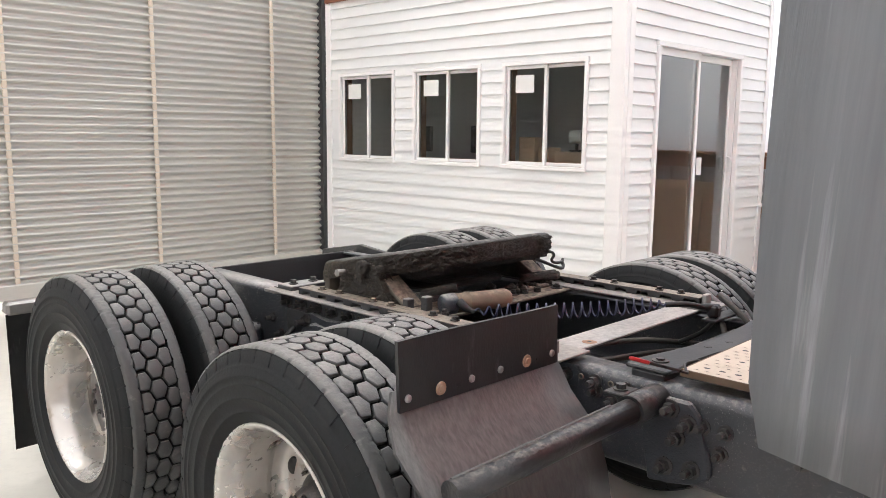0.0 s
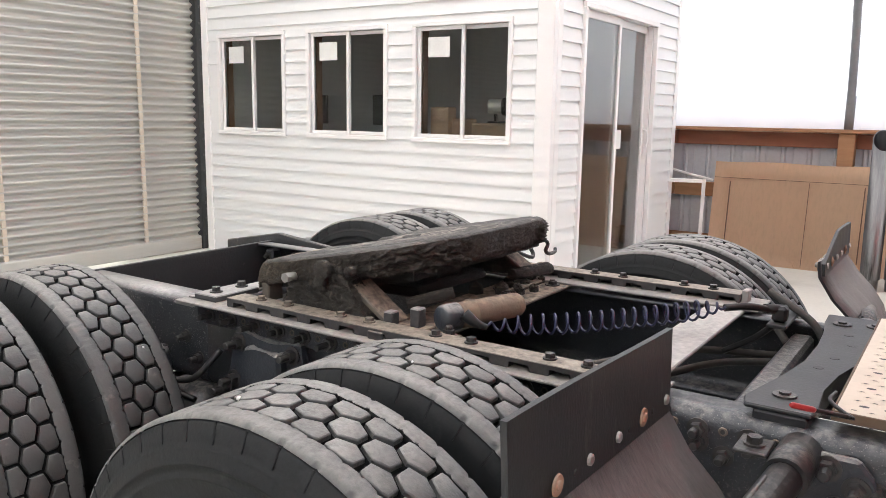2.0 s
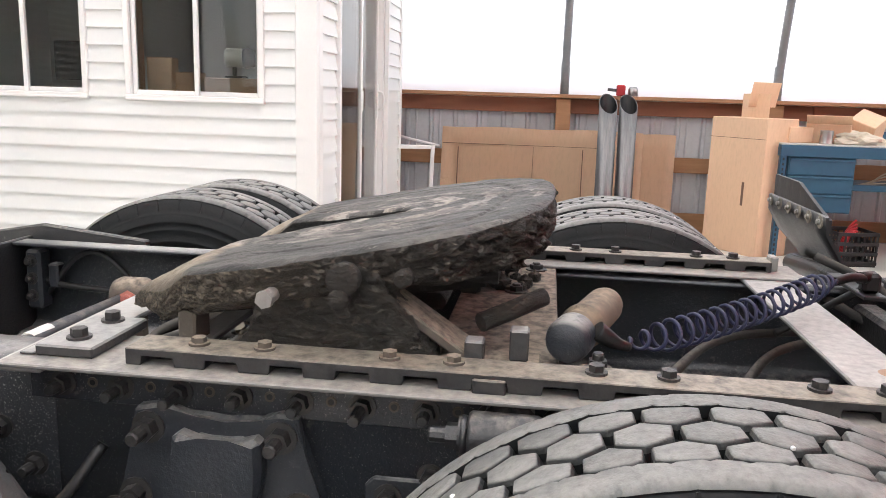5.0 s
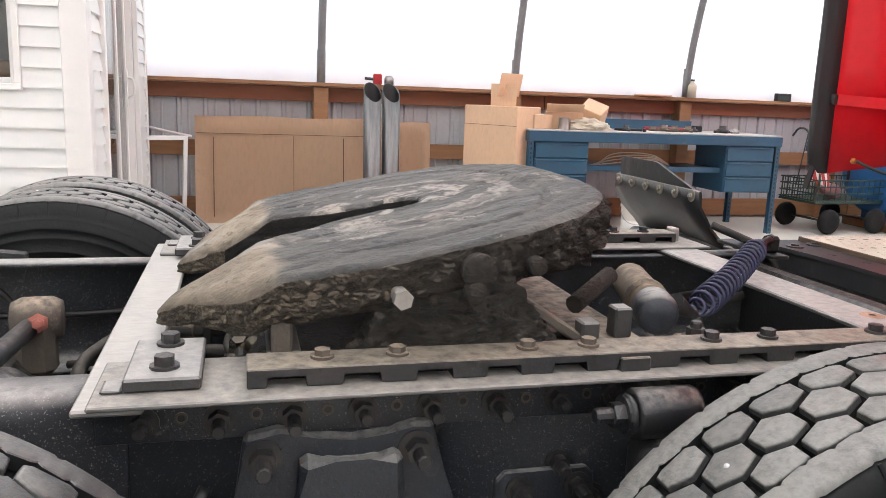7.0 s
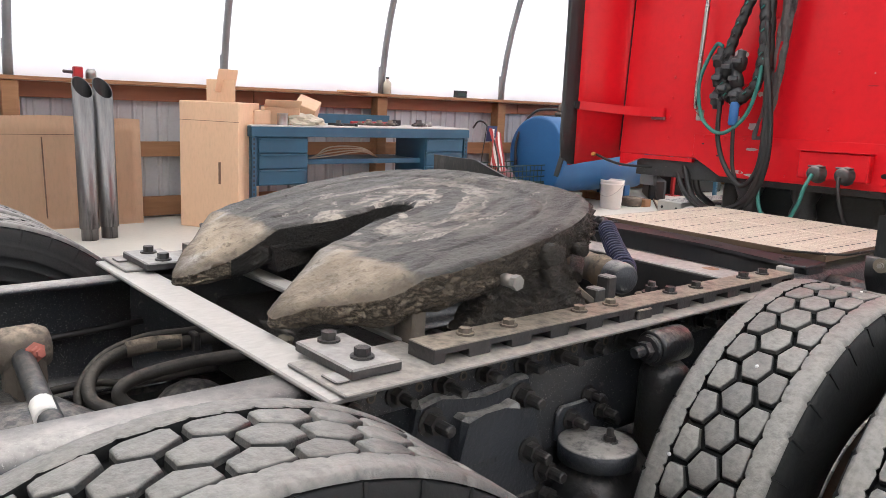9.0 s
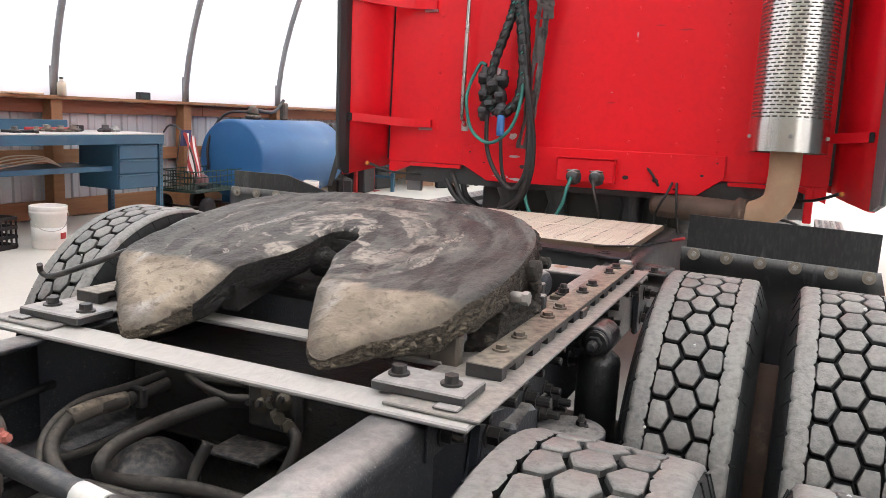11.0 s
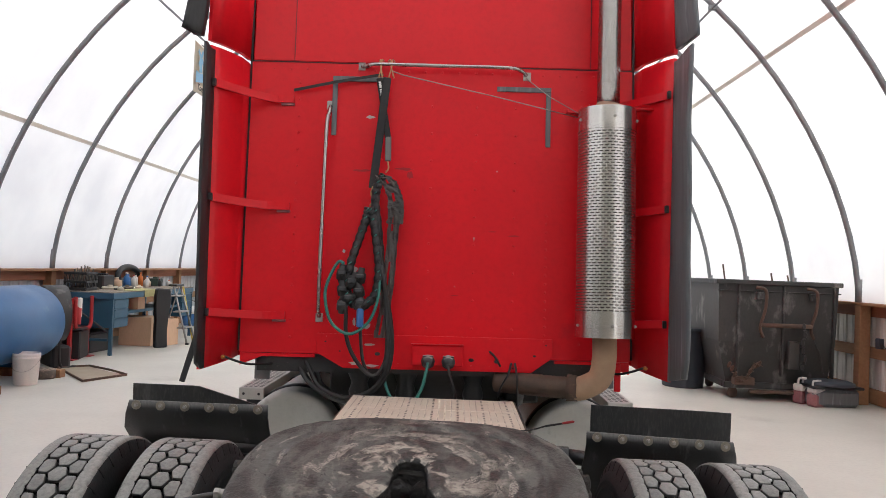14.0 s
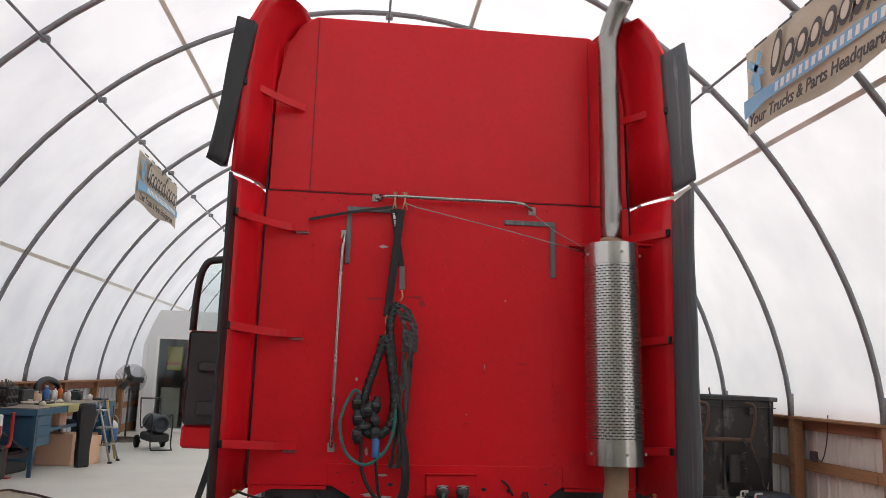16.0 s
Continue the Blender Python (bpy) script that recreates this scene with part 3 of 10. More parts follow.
def mesh_of(name, bm, material):
    me = bpy.data.meshes.new(name)
    bmesh.ops.recalc_face_normals(bm, faces=bm.faces[:])
    bm.to_mesh(me)
    bm.free()
    me.materials.append(M[material] if isinstance(material, str) else material)
    return me


def part(name, bm, material, parent, label="", m=None):
    ob = new(name, mesh_of(name, bm, material))
    ob.parent = parent
    if m is not None:
        ob.matrix_basis = m
    if label:
        ob["label"] = label
    return ob


def solid(name, bm, material, label, category, group="", kind="", m=None):
    ob = new(name, mesh_of(name, bm, material))
    if m is not None:
        ob.matrix_basis = m
    return tagged(ob, label, category, group, kind)


def thing(name, label, category, m=None, group="", kind=""):
    ob = new(name)
    ob.empty_display_size = 0.1
    if m is not None:
        ob.matrix_basis = m
    return tagged(ob, label, category, group, kind)


def C(r, z0, z1, m, seg=64, thick=0.002):
    """A rolled sheet standing about z: outer and inner skin."""
    bm = bmesh.new()
    for q in (r, r - thick):
        ring = [[bm.verts.new(m @ Vector((q * math.cos(2 * math.pi * k / seg), q * math.sin(2 * math.pi * k / seg), z))) for k in range(seg)] for z in (z0, z1)]
        for k in range(seg):
            j = (k + 1) % seg
            bm.faces.new((ring[0][k], ring[0][j], ring[1][j], ring[1][k])).smooth = True
    return bm


def B(*boxes, bevel=0.0):
    bm = bmesh.new()
    for b in boxes:
        box(bm, *b, bevel=bevel)
    return bm


def T(pts, r, seg=10):
    bm = bmesh.new()
    tube(bm, pts, r, seg)
    return bm


def L(prof, seg=32, m=None, smooth=True, caps=True):
    bm = bmesh.new()
    lathe(bm, prof, seg, m, smooth, caps=caps)
    return bm


def P(outline, z0, z1, m=None, bevel=0.0):
    bm = bmesh.new()
    prism(bm, outline, z0, z1, m, bevel)
    return bm


BOLTS = {}


def bolts(name, parent, pts, axis=(0, 0, 1), r=0.014, h=0.014, washer=0.021, stud=0.0, material="bolt", label=""):
    """Hex bolts, each an object of its own on one shared mesh."""
    key = (r, h, washer, stud, material)
    if key not in BOLTS:
        bm = bmesh.new()
        hexbolt(bm, (0, 0, 0), (0, 0, 1), r, h, washer, stud)
        BOLTS[key] = mesh_of(name, bm, material)
    q = Vector(axis).to_track_quat("Z", "Y").to_matrix().to_4x4()
    for p in pts:
        ob = new(name, BOLTS[key])
        ob.parent = parent
        ob.matrix_basis = Matrix.Translation(p) @ q @ Matrix.Rotation((p[0] * 37.1 + p[1] * 53.7 + p[2] * 11) % 1.05, 4, "Z")
        if label:
            ob["label"] = label


def stuff(ob):
    ob["kind"] = "stuff"
    return ob


def each(name, parent, bms, material, label=""):
    """Several like pieces, each an object of its own."""
    for bm in bms:
        part(name, bm, material, parent, label)


# ---- the hall: floor, knee walls, hoops, cover, end door ----
HALL = Matrix(((1, -0.009, 0, -6.168), (0, 1, 0, 0.576), (0, 0, 1, 0), (0, 0, 0, 1)))   # along the left knee wall; local x across, local y along
SPAN, PITCH, RISE, LEDGE = 11.62, 1.939, 5.38, 1.31


def dip(x):
    """The slab falls gently to a drain line under the truck."""
    t = max(0.0, min(1.0, (2.9 - abs(x)) / 1.7))
    return -0.10 * t * t * (3 - 2 * t)


def build_floor():
    bm = bmesh.new()
    xs = [-7.2 + 0.3 * i for i in range(47)]
    ys = [-6.0, 0, 6, 12, 18, 24, 30, 36]
    grid = [[bm.verts.new((x, y, dip(x))) for y in ys] for x in xs]
    for a, b in zip(grid, grid[1:]):
        for j in range(len(ys) - 1):
            bm.faces.new((a[j], b[j], b[j + 1], a[j + 1])).smooth = True
    solid("floor", bm, "concrete", "pale worn concrete workshop floor with dust and stains", "floor", kind="structure")
    solid("ground", B((-80, 80, -80, 80, -0.5, -0.3)), "concrete", "pale gravel ground outside the hall", "ground", kind="structure")


build_floor()


def arch(dx):
    u = 1 - dx / (SPAN / 2)
    return LEDGE + RISE * max(0.0, 1 - u * u) ** 0.595


def arch_points(inset=0.0, n=40):
    pts = []
    for k in range(n + 1):
        a = math.pi * k / n
        dx = SPAN / 2 * (1 - math.cos(a))
        z = arch(dx)
        c = Vector((SPAN / 2 - dx, 0, 1.5 - z)).normalized() * inset
        pts.append((dx + c.x, z + c.z))
    return pts


FIRST, LAST = -3, 15


def build_cover():
    bm = bmesh.new()
    prof = arch_points(-0.05)
    prof = [(-0.05, LEDGE - 0.04)] + prof + [(SPAN + 0.05, LEDGE - 0.04)]
    rows = []
    y0, y1 = FIRST * PITCH + 0.3, LAST * PITCH + 0.1
    n = int((y1 - y0) / 0.49)
    for j in range(n + 1):
        y = y0 + (y1 - y0) * j / n
        sag = 0.035 * math.sin(math.pi * (y / PITCH)) ** 2
        row = []
        for i, (x, z) in enumerate(prof):
            cx, cz = SPAN / 2 - x, 1.5 - z
            d = math.hypot(cx, cz)
            w = sag * min(1, max(0.0, z - LEDGE))
            row.append(bm.verts.new((x + cx / d * w, y, z + cz / d * w)))
        rows.append(row)
    for a, b in zip(rows, rows[1:]):
        for i in range(len(prof) - 1):
            bm.faces.new((a[i], a[i + 1], b[i + 1], b[i])).smooth = True
    solid("ceiling", bm, "fabric", "white translucent fabric cover stretched over steel hoops", "roof", kind="structure", m=HALL)
    # sewn tan webbing seams along the cover
    for dx in (0.56, 3.08, SPAN - 4.65, SPAN - 1.35):
        z = arch(dx)
        bm = bmesh.new()
        c = Vector((SPAN / 2 - dx, 0, 1.5 - z)).normalized()
        t = Vector((-c.z, 0, c.x))
        for j in range(n):
            q = [y0 + (y1 - y0) * (j + s) / n for s in (0, 1)]
            vs = []
            for y in q:
                o = Vector((dx, y, z)) + c * (-0.035 + 0.035 * math.sin(math.pi * (y / PITCH)) ** 2)
                vs.append((o - t * 0.03, o + t * 0.03))
            a, b2 = vs
            bm.faces.new([bm.verts.new(v) for v in (a[0], a[1], b2[1], b2[0])])
        solid("trim_seam", bm, "seam", "tan webbing seam along the fabric cover", "trim", kind="structure", m=HALL)
    # end walls
    for y, nm in ((LAST * PITCH + 0.1, "wall_far"), (-5.75, "wall_near")):
        bm = bmesh.new()
        pts = [(x, z) for x, z in prof]
        vs = [bm.verts.new((x, y, z)) for x, z in pts] + [bm.verts.new((SPAN + 0.05, y, -0.3)), bm.verts.new((-0.05, y, -0.3))]
        bm.faces.new(vs)
        solid(nm, bm, "fabric", "white fabric end wall of the hall", "wall", kind="structure", m=HALL)


build_cover()


def build_hoops():
    pts = [(x, z) for x, z in arch_points(0.03, 44)]
    me = None
    for k in range(FIRST + 1, LAST + 1):
        if me is None:
            bm = bmesh.new()
            tube(bm, [(x, 0, z) for x, z in pts], 0.036, 10)
            for x in (pts[0], pts[-1]):
                tube(bm, [(x[0], 0, LEDGE + 0.0), (x[0], 0, LEDGE + 0.3)], 0.041, 10)
            me = mesh_of("hoop", bm, "galv")
        ob = new("hoop", me)
        ob.matrix_basis = HALL @ pose(0, k * PITCH, 0)
        tagged(ob, "curved galvanized steel hoop holding up the cover", "hoop", "hoops of the hall", "structure")
    # longitudinal purlin pipes under the hoops, with clamps
    for dx in (1.95, SPAN - 1.95, SPAN / 2):
        i = min(range(len(pts)), key=lambda j: abs(pts[j][0] - dx))
        x, z = pts[i]
        c = Vector((SPAN / 2 - x, 0, 1.5 - z)).normalized()
        p = Vector((x, 0, z)) + c * 0.07
        bm = bmesh.new()
        tube(bm, [(p.x, FIRST * PITCH + 1, p.z), (p.x, LAST * PITCH, p.z)], 0.016, 8)
        for k in range(FIRST + 1, LAST + 1):
            box(bm, p.x - 0.05, p.x + 0.05, k * PITCH - 0.03, k * PITCH + 0.03, p.z - 0.022, p.z + 0.05, 0.008)
        solid("trim_purlin", bm, "galv", "long steel purlin pipe clamped under the hoops", "purlin", kind="structure", m=HALL)


build_hoops()


def build_knee_wall(side):
    """Ribbed steel outside, posts and girts inside, a shelf board on top."""
    m = HALL if side == "left" else HALL @ pose(SPAN, 0, 0) @ Matrix.Diagonal((-1, 1, 1, 1))
    y0, y1 = FIRST * PITCH + 0.3, LAST * PITCH
    bm = bmesh.new()
    x = -0.16
    prev = None
    y = y0
    ribs = [(0.0, 0.0), (0.115, 0.0), (0.13, 0.02), (0.155, 0.02), (0.17, 0.0), (0.215, 0.0), (0.222, 0.006), (0.232, 0.006), (0.24, 0.0)]
    ver = []
    while y < y1:
        for dy, dx in ribs:
            ver.append((x + dx, y + dy))
        y += 0.24
    cols = [(bm.verts.new((vx, vy, 0.0)), bm.verts.new((vx, vy, LEDGE - 0.03))) for vx, vy in ver]
    for a, b in zip(cols, cols[1:]):
        bm.faces.new((a[0], b[0], b[1], a[1]))
    solid("wall_" + side, bm, "ribbed" if side == "left" else "pale_ribbed", "ribbed light grey steel knee wall" if side == "left" else "ribbed cream white steel knee wall", "wall", kind="structure", m=m)
    bm = bmesh.new()
    box(bm, -0.2, 0.10, y0, y1, LEDGE - 0.035, LEDGE, 0.004)
    solid("trim_shelf", bm, "lumber", "brown wooden shelf board along the knee wall", "shelf board", kind="structure", m=m)
    for z0, z1, mt, nm in ((1.13, 1.274, "redlumber", "upper"), (0.60, 0.745, "lumber", "middle"), (0.02, 0.21, "lumber", "lower")):
        bm = bmesh.new()
        yy = y0
        while yy < y1:
            e = min(yy + 3.91, y1)
            box(bm, -0.115, -0.078, yy + 0.002, e - 0.002, z0, z1, 0.003)
            yy += 3.914
        solid("trim_girt", bm, mt, "horizontal wooden girt board on the knee wall", "girt", kind="structure", m=m)
    me = None
    for k in range(FIRST + 1, LAST + 1):
        if me is None:
            bm = bmesh.new()
            box(bm, -0.075, 0.065, -0.07, 0.07, 0, LEDGE - 0.037, 0.006)
            me = mesh_of("post", bm, "lumber")
        ob = new("wall_post", me)
        ob.matrix_basis = m @ pose(0, k * PITCH, 0)
        tagged(ob, "square brown timber post of the knee wall", "post", "knee wall posts", "structure")


build_knee_wall("left")
build_knee_wall("right")


def build_end_door():
    """Big corrugated door with vertical straps."""
    y, x0, x1, z1 = -5.0, -3.195, 4.0, 4.6
    root = thing("door_1", "tall grey corrugated steel door with vertical tan straps", "door", pose(0, y, 0, 0, 0, -1.5), kind="structure")
    bm = bmesh.new()
    p = 0.0735
    n = int(z1 / p)
    prof = []
    for i in range(n):
        for s in range(6):
            prof.append((0.023 * math.cos(2 * math.pi * s / 6), 0.12 + p * (i + s / 6)))
    ends = [(bm.verts.new((x0, c, z)), bm.verts.new((x1, c, z))) for c, z in prof]
    for a, b in zip(ends, ends[1:]):
        bm.faces.new((a[0], a[1], b[1], b[0])).smooth = True
    part("curtain", bm, "corr", root)
    for x in (-2.58, -1.27, 0.03, 1.33, 2.63):
        bm = bmesh.new()
        for i in range(n):
            z = 0.12 + p * i
            box(bm, x - 0.02, x + 0.02, 0.006, 0.026, z + 0.004, z + p - 0.006, 0.004)
        part("strap", bm, "strap", root, "tan vertical strap of short links")
    part("bottom_bar", B((x0, x1, -0.03, 0.05, 0.0, 0.14), bevel=0.01), "corr", root)
    g = part("guide", B((x0 - 0.10, x0 - 0.005, -0.05, 0.06, 0, z1), bevel=0.006), "black", root, "black bolted side guide")
    bolts("guide_bolt", g, [(x0 - 0.05, 0.06, 0.15 + 0.16 * i) for i in range(28)], (0, 1, 0), 0.008, 0.006, 0.012)
    part("guide", B((x1 + 0.005, x1 + 0.1, -0.05, 0.06, 0, z1), bevel=0.006), "black", root)
    part("header", B((x0 - 0.1, x1 + 0.1, -0.25, 0.2, z1, z1 + 0.5), bevel=0.02), "corr", root)


build_end_door()


# ---- the site office ----
OX, OY = -3.14, -0.98     # its wall with three windows, its wall with the sliding door
OB, OW, OH = -4.64, -5.86, 2.86
LAP = 0.1055


def lap_wall(name, a, b, z0, z1, out, holes, label):
    """Lapped vinyl courses from a to b, cut round holes (s0, s1, z0, z1) along the wall."""
    a, b, out = Vector((*a, 0)), Vector((*b, 0)), Vector((*out, 0))
    d = (b - a)
    length = d.length
    d.normalize()
    boards = []
    z = z0
    while z < z1 - 0.01:
        bm = bmesh.new()
        boards.append(bm)
        top = min(z + LAP, z1)
        cuts = sorted({z, top, *[h for hh in holes for h in hh[2:] if z < h < top]})
        for c0, c1 in zip(cuts, cuts[1:]):
            mid = (c0 + c1) / 2
            spans, s = [], 0.0
            for h in sorted(holes):
                if h[2] < mid < h[3]:
                    spans.append((s, h[0]))
                    s = h[1]
            spans.append((s, length))
            f0, f1 = (c0 - z) / LAP, (c1 - z) / LAP
            o0, o1 = 0.019 * (1 - f0), 0.019 * (1 - f1)
            for s0, s1 in spans:
                if s1 - s0 < 0.005:
                    continue
                q = [(s0, c0, o0), (s1, c0, o0), (s1, c1, o1), (s0, c1, o1)]
                bm.faces.new([bm.verts.new(a + d * s + out * (o + 0.012) + Vector((0, 0, zz))) for s, zz, o in q])
                if c0 == z:
                    q = [(s0, c0, o0), (s1, c0, o0), (s1, c0, -0.01), (s0, c0, -0.01)]
                    bm.faces.new([bm.verts.new(a + d * s + out * (o + 0.012) + Vector((0, 0, zz))) for s, zz, o in q])
        z = top
    # wall core with the openings through it
    bm = bmesh.new()
    ss = sorted({0.0, length, *[h[0] for h in holes], *[h[1] for h in holes]})
    for s0, s1 in zip(ss, ss[1:]):
        mid = (s0 + s1) / 2
        zz, spans = z0, []
        for h in sorted(holes, key=lambda q: q[2]):
            if h[0] < mid < h[1]:
                spans.append((zz, h[2]))
                zz = h[3]
        spans.append((zz, z1))
        for q0, q1 in spans:
            if q1 - q0 > 0.01:
                p0 = a + d * s0
                p1 = a + d * s1
                w = out * -0.11
                vs = [bm.verts.new(p + k + Vector((0, 0, q))) for p in (p0, p1) for k in (Vector(), w) for q in (q0, q1)]
                for f in ((0, 1, 3, 2), (4, 6, 7, 5), (0, 4, 5, 1), (2, 3, 7, 6), (0, 2, 6, 4), (1, 5, 7, 3)):
                    bm.faces.new([vs[i] for i in f])
    wall = solid(name, bm, "siding", label, "wall", kind="structure")
    for bm in boards:
        part("siding_board", bm, "siding", wall)
    return wall


WINDOWS = [(-2.17, -1.275), (-3.308, -2.42), (-4.449, -3.565)]
WZ = (1.175, 2.095)
DOORX = (-5.205, -3.595)
lap_wall("wall_office_windows", (OX, OY - 0.02), (OX, OB), 0.03, OH, (1, 0), [(OY - 0.02 - b + 0.03, OY - 0.02 - a - 0.03, WZ[0] + 0.03, WZ[1] - 0.03) for a, b in WINDOWS], "white lapped vinyl siding wall with three windows")
lap_wall("wall_office_door", (OX - 0.02, OY), (OW, OY), 0.03, OH, (0, 1), [(OX - 0.02 - DOORX[1] + 0.04, OX - 0.02 - DOORX[0] - 0.04, 0.03, 2.2)], "white lapped vinyl siding wall with a sliding glass door")
lap_wall("wall_office_back", (OX - 0.13, OB + 0.12), (OW + 0.12, OB + 0.12), 0.03, OH, (0, -1), [], "white siding back wall of the site office")
lap_wall("wall_office_side", (OW, OB), (OW, OY - 0.13), 0.03, OH, (-1, 0), [], "white siding side wall of the site office")
solid("ceiling_office", B((OW, OX, OB, OY, OH, OH + 0.05), bevel=0.01), "trim", "flat white roof of the site office", "roof", kind="structure")
solid("floor_office", B((OW + 0.12, OX - 0.12, OB + 0.12, OY - 0.12, 0.005, 0.03)), "darkwall", "dark floor inside the site office", "floor", kind="structure")
solid("trim_corner", B((OX - 0.02, OX + 0.036, OY - 0.10, OY + 0.036, 0.03, OH), (OX - 0.10, OX - 0.0205, OY - 0.02, OY + 0.036, 0.03, OH), bevel=0.005), "trim", "wide white corner post of the site office", "trim", kind="structure")
solid("trim_corner_far", B((OW - 0.03, OW + 0.055, OY - 0.02, OY + 0.036, 0.03, OH), bevel=0.005), "trim", "white corner post of the site office", "trim", kind="structure")
solid("trim_corner_back", B((OX - 0.02, OX + 0.036, OB - 0.03, OB + 0.055, 0.03, OH), bevel=0.005), "trim", "white corner post of the site office", "trim", kind="structure")
solid("trim_base", B((OW, OX + 0.02, OY + 0.002, OY + 0.02, -0.0, 0.035), (OX + 0.002, OX + 0.02, OB, OY, -0.0, 0.035)), "trim", "white base strip of the site office", "trim", kind="structure")
solid("trim_office_fascia", B((OX + 0.037, OX + 0.07, OB, OY + 0.05, OH - 0.02, OH + 0.07), bevel=0.004), "redlumber", "dark red board along the office roof", "trim", kind="structure")


def window(name, a, b, z0, z1):
    """A white sliding window in the wall x = OX, from y = a to b."""
    root = thing(name, "white vinyl sliding window with two dark panes", "window", pose(OX, 0, 0), kind="structure")
    w, f = 0.036, 0.029
    part("window_frame", B((0.012, 0.045, a, b, z1 - w, z1), (0.012, 0.045, a, b, z0, z0 + w), (0.012, 0.045, a, a + w, z0 + w, z1 - w), (0.012, 0.045, b - w, b, z0 + w, z1 - w), bevel=0.004), "trim", root)
    part("window_sill", B((0.0455, 0.051, a + 0.004, b - 0.004, z0 + 0.002, z0 + 0.016), bevel=0.002), "trim", root)
    c = (a + b) / 2
    i0, i1, j0, j1 = a + w, b - w, z0 + w, z1 - w
    for x, p0, p1 in ((0.0, i0, c + 0.02), (-0.03, c - 0.02, i1)):
        part("sash", B((x - 0.012, x + 0.012, p0, p0 + f, j0, j1), (x - 0.012, x + 0.012, p1 - f, p1, j0, j1), (x - 0.012, x + 0.012, p0 + f, p1 - f, j0, j0 + f), (x - 0.012, x + 0.012, p0 + f, p1 - f, j1 - f, j1), bevel=0.003), "trim", root)
        g = part("pane", B((x - 0.002, x + 0.002, p0 + f, p1 - f, j0 + f, j1 - f)), "office_pane", root, "dark reflective glass")
        g.visible_shadow = False
    # note taped inside
    n0 = a + 0.13
    nb = part("note", B((0.0035, 0.005, n0, n0 + 0.2, j1 - 0.23, j1 - 0.08)), "paper", root, "pale paper notice taped to the glass")
    part("jamb_liner", B((-0.108, -0.046, i0 + 0.002, i0 + 0.018, j0, j1), (-0.108, -0.046, i0 + 0.0185, i1, j0 - 0.004, j0 + 0.006)), "lumber", root, "bare wooden reveal")


for k, (a, b) in enumerate(WINDOWS):
    window("window_%d" % (k + 1), a, b, *WZ)


def sliding_door():
    root = thing("door_2", "white framed sliding glass patio door", "door", pose(0, OY, 0), kind="structure")
    x0, x1, z0, z1, w = DOORX[0], DOORX[1], 0.03, 2.24, 0.04
    part("door_frame", B((x0, x1, 0.012, 0.05, z1 - w, z1), (x0, x0 + w, 0.012, 0.05, z0, z1 - w), (x1 - w, x1, 0.012, 0.05, z0, z1 - w), (x0 + w, x1 - w, -0.08, 0.05, z0, z0 + 0.05), bevel=0.004), "trim", root)
    part("jamb", B((x0 + 0.04, x0 + w + 0.02, -0.09, 0.011, z0, z1 - 0.04), (x1 - w - 0.02, x1 - 0.04, -0.09, 0.011, z0, z1 - 0.04), bevel=0.003), "trim", root)
    c = (x0 + x1) / 2
    f = 0.042
    leaves = (("fixed_panel", c - 0.03, x1 - w, -0.015), ("sliding_panel", x0 + w, c + 0.03, -0.055))
    for nm, p0, p1, y in leaves:
        q = part(nm, B((p0, p0 + f, y - 0.016, y + 0.016, z0 + 0.05, z1 - w), (p1 - f, p1, y - 0.016, y + 0.016, z0 + 0.05, z1 - w), (p0 + f, p1 - f, y - 0.016, y + 0.016, z0 + 0.05, z0 + 0.13), (p0 + f, p1 - f, y - 0.016, y + 0.016, z1 - w - 0.06, z1 - w), bevel=0.003), "trim", root)
        g = part("pane", B((p0 + f, p1 - f, y - 0.003, y + 0.003, z0 + 0.13, z1 - w - 0.06)), "door_pane", q)
        g.visible_shadow = False
    bm = bmesh.new()
    tube(bm, bend([(x0 + w + 0.03, -0.035, 1.28), (x0 + w + 0.035, 0.01, 1.26), (x0 + w + 0.035, 0.015, 1.16), (x0 + w + 0.03, -0.035, 1.12)]), 0.009, 8)
    box(bm, x0 + w + 0.01, x0 + w + 0.05, -0.04, -0.03, 1.05, 1.34, 0.004)
    part("door_handle", bm, "trim", root, "white pull handle")
    part("sticker", B((c - 0.22, c - 0.12, -0.0385, -0.0365, 1.12, 1.28)), "paper", root, "white paper sticker on the glass")


sliding_door()


# ---- the truck ----
truck = thing("semi_truck", "red highway truck tractor with bare black chassis and greasy fifth wheel", "truck")
TR, TH = 0.502, 0.112      # tyre radius, half tread width


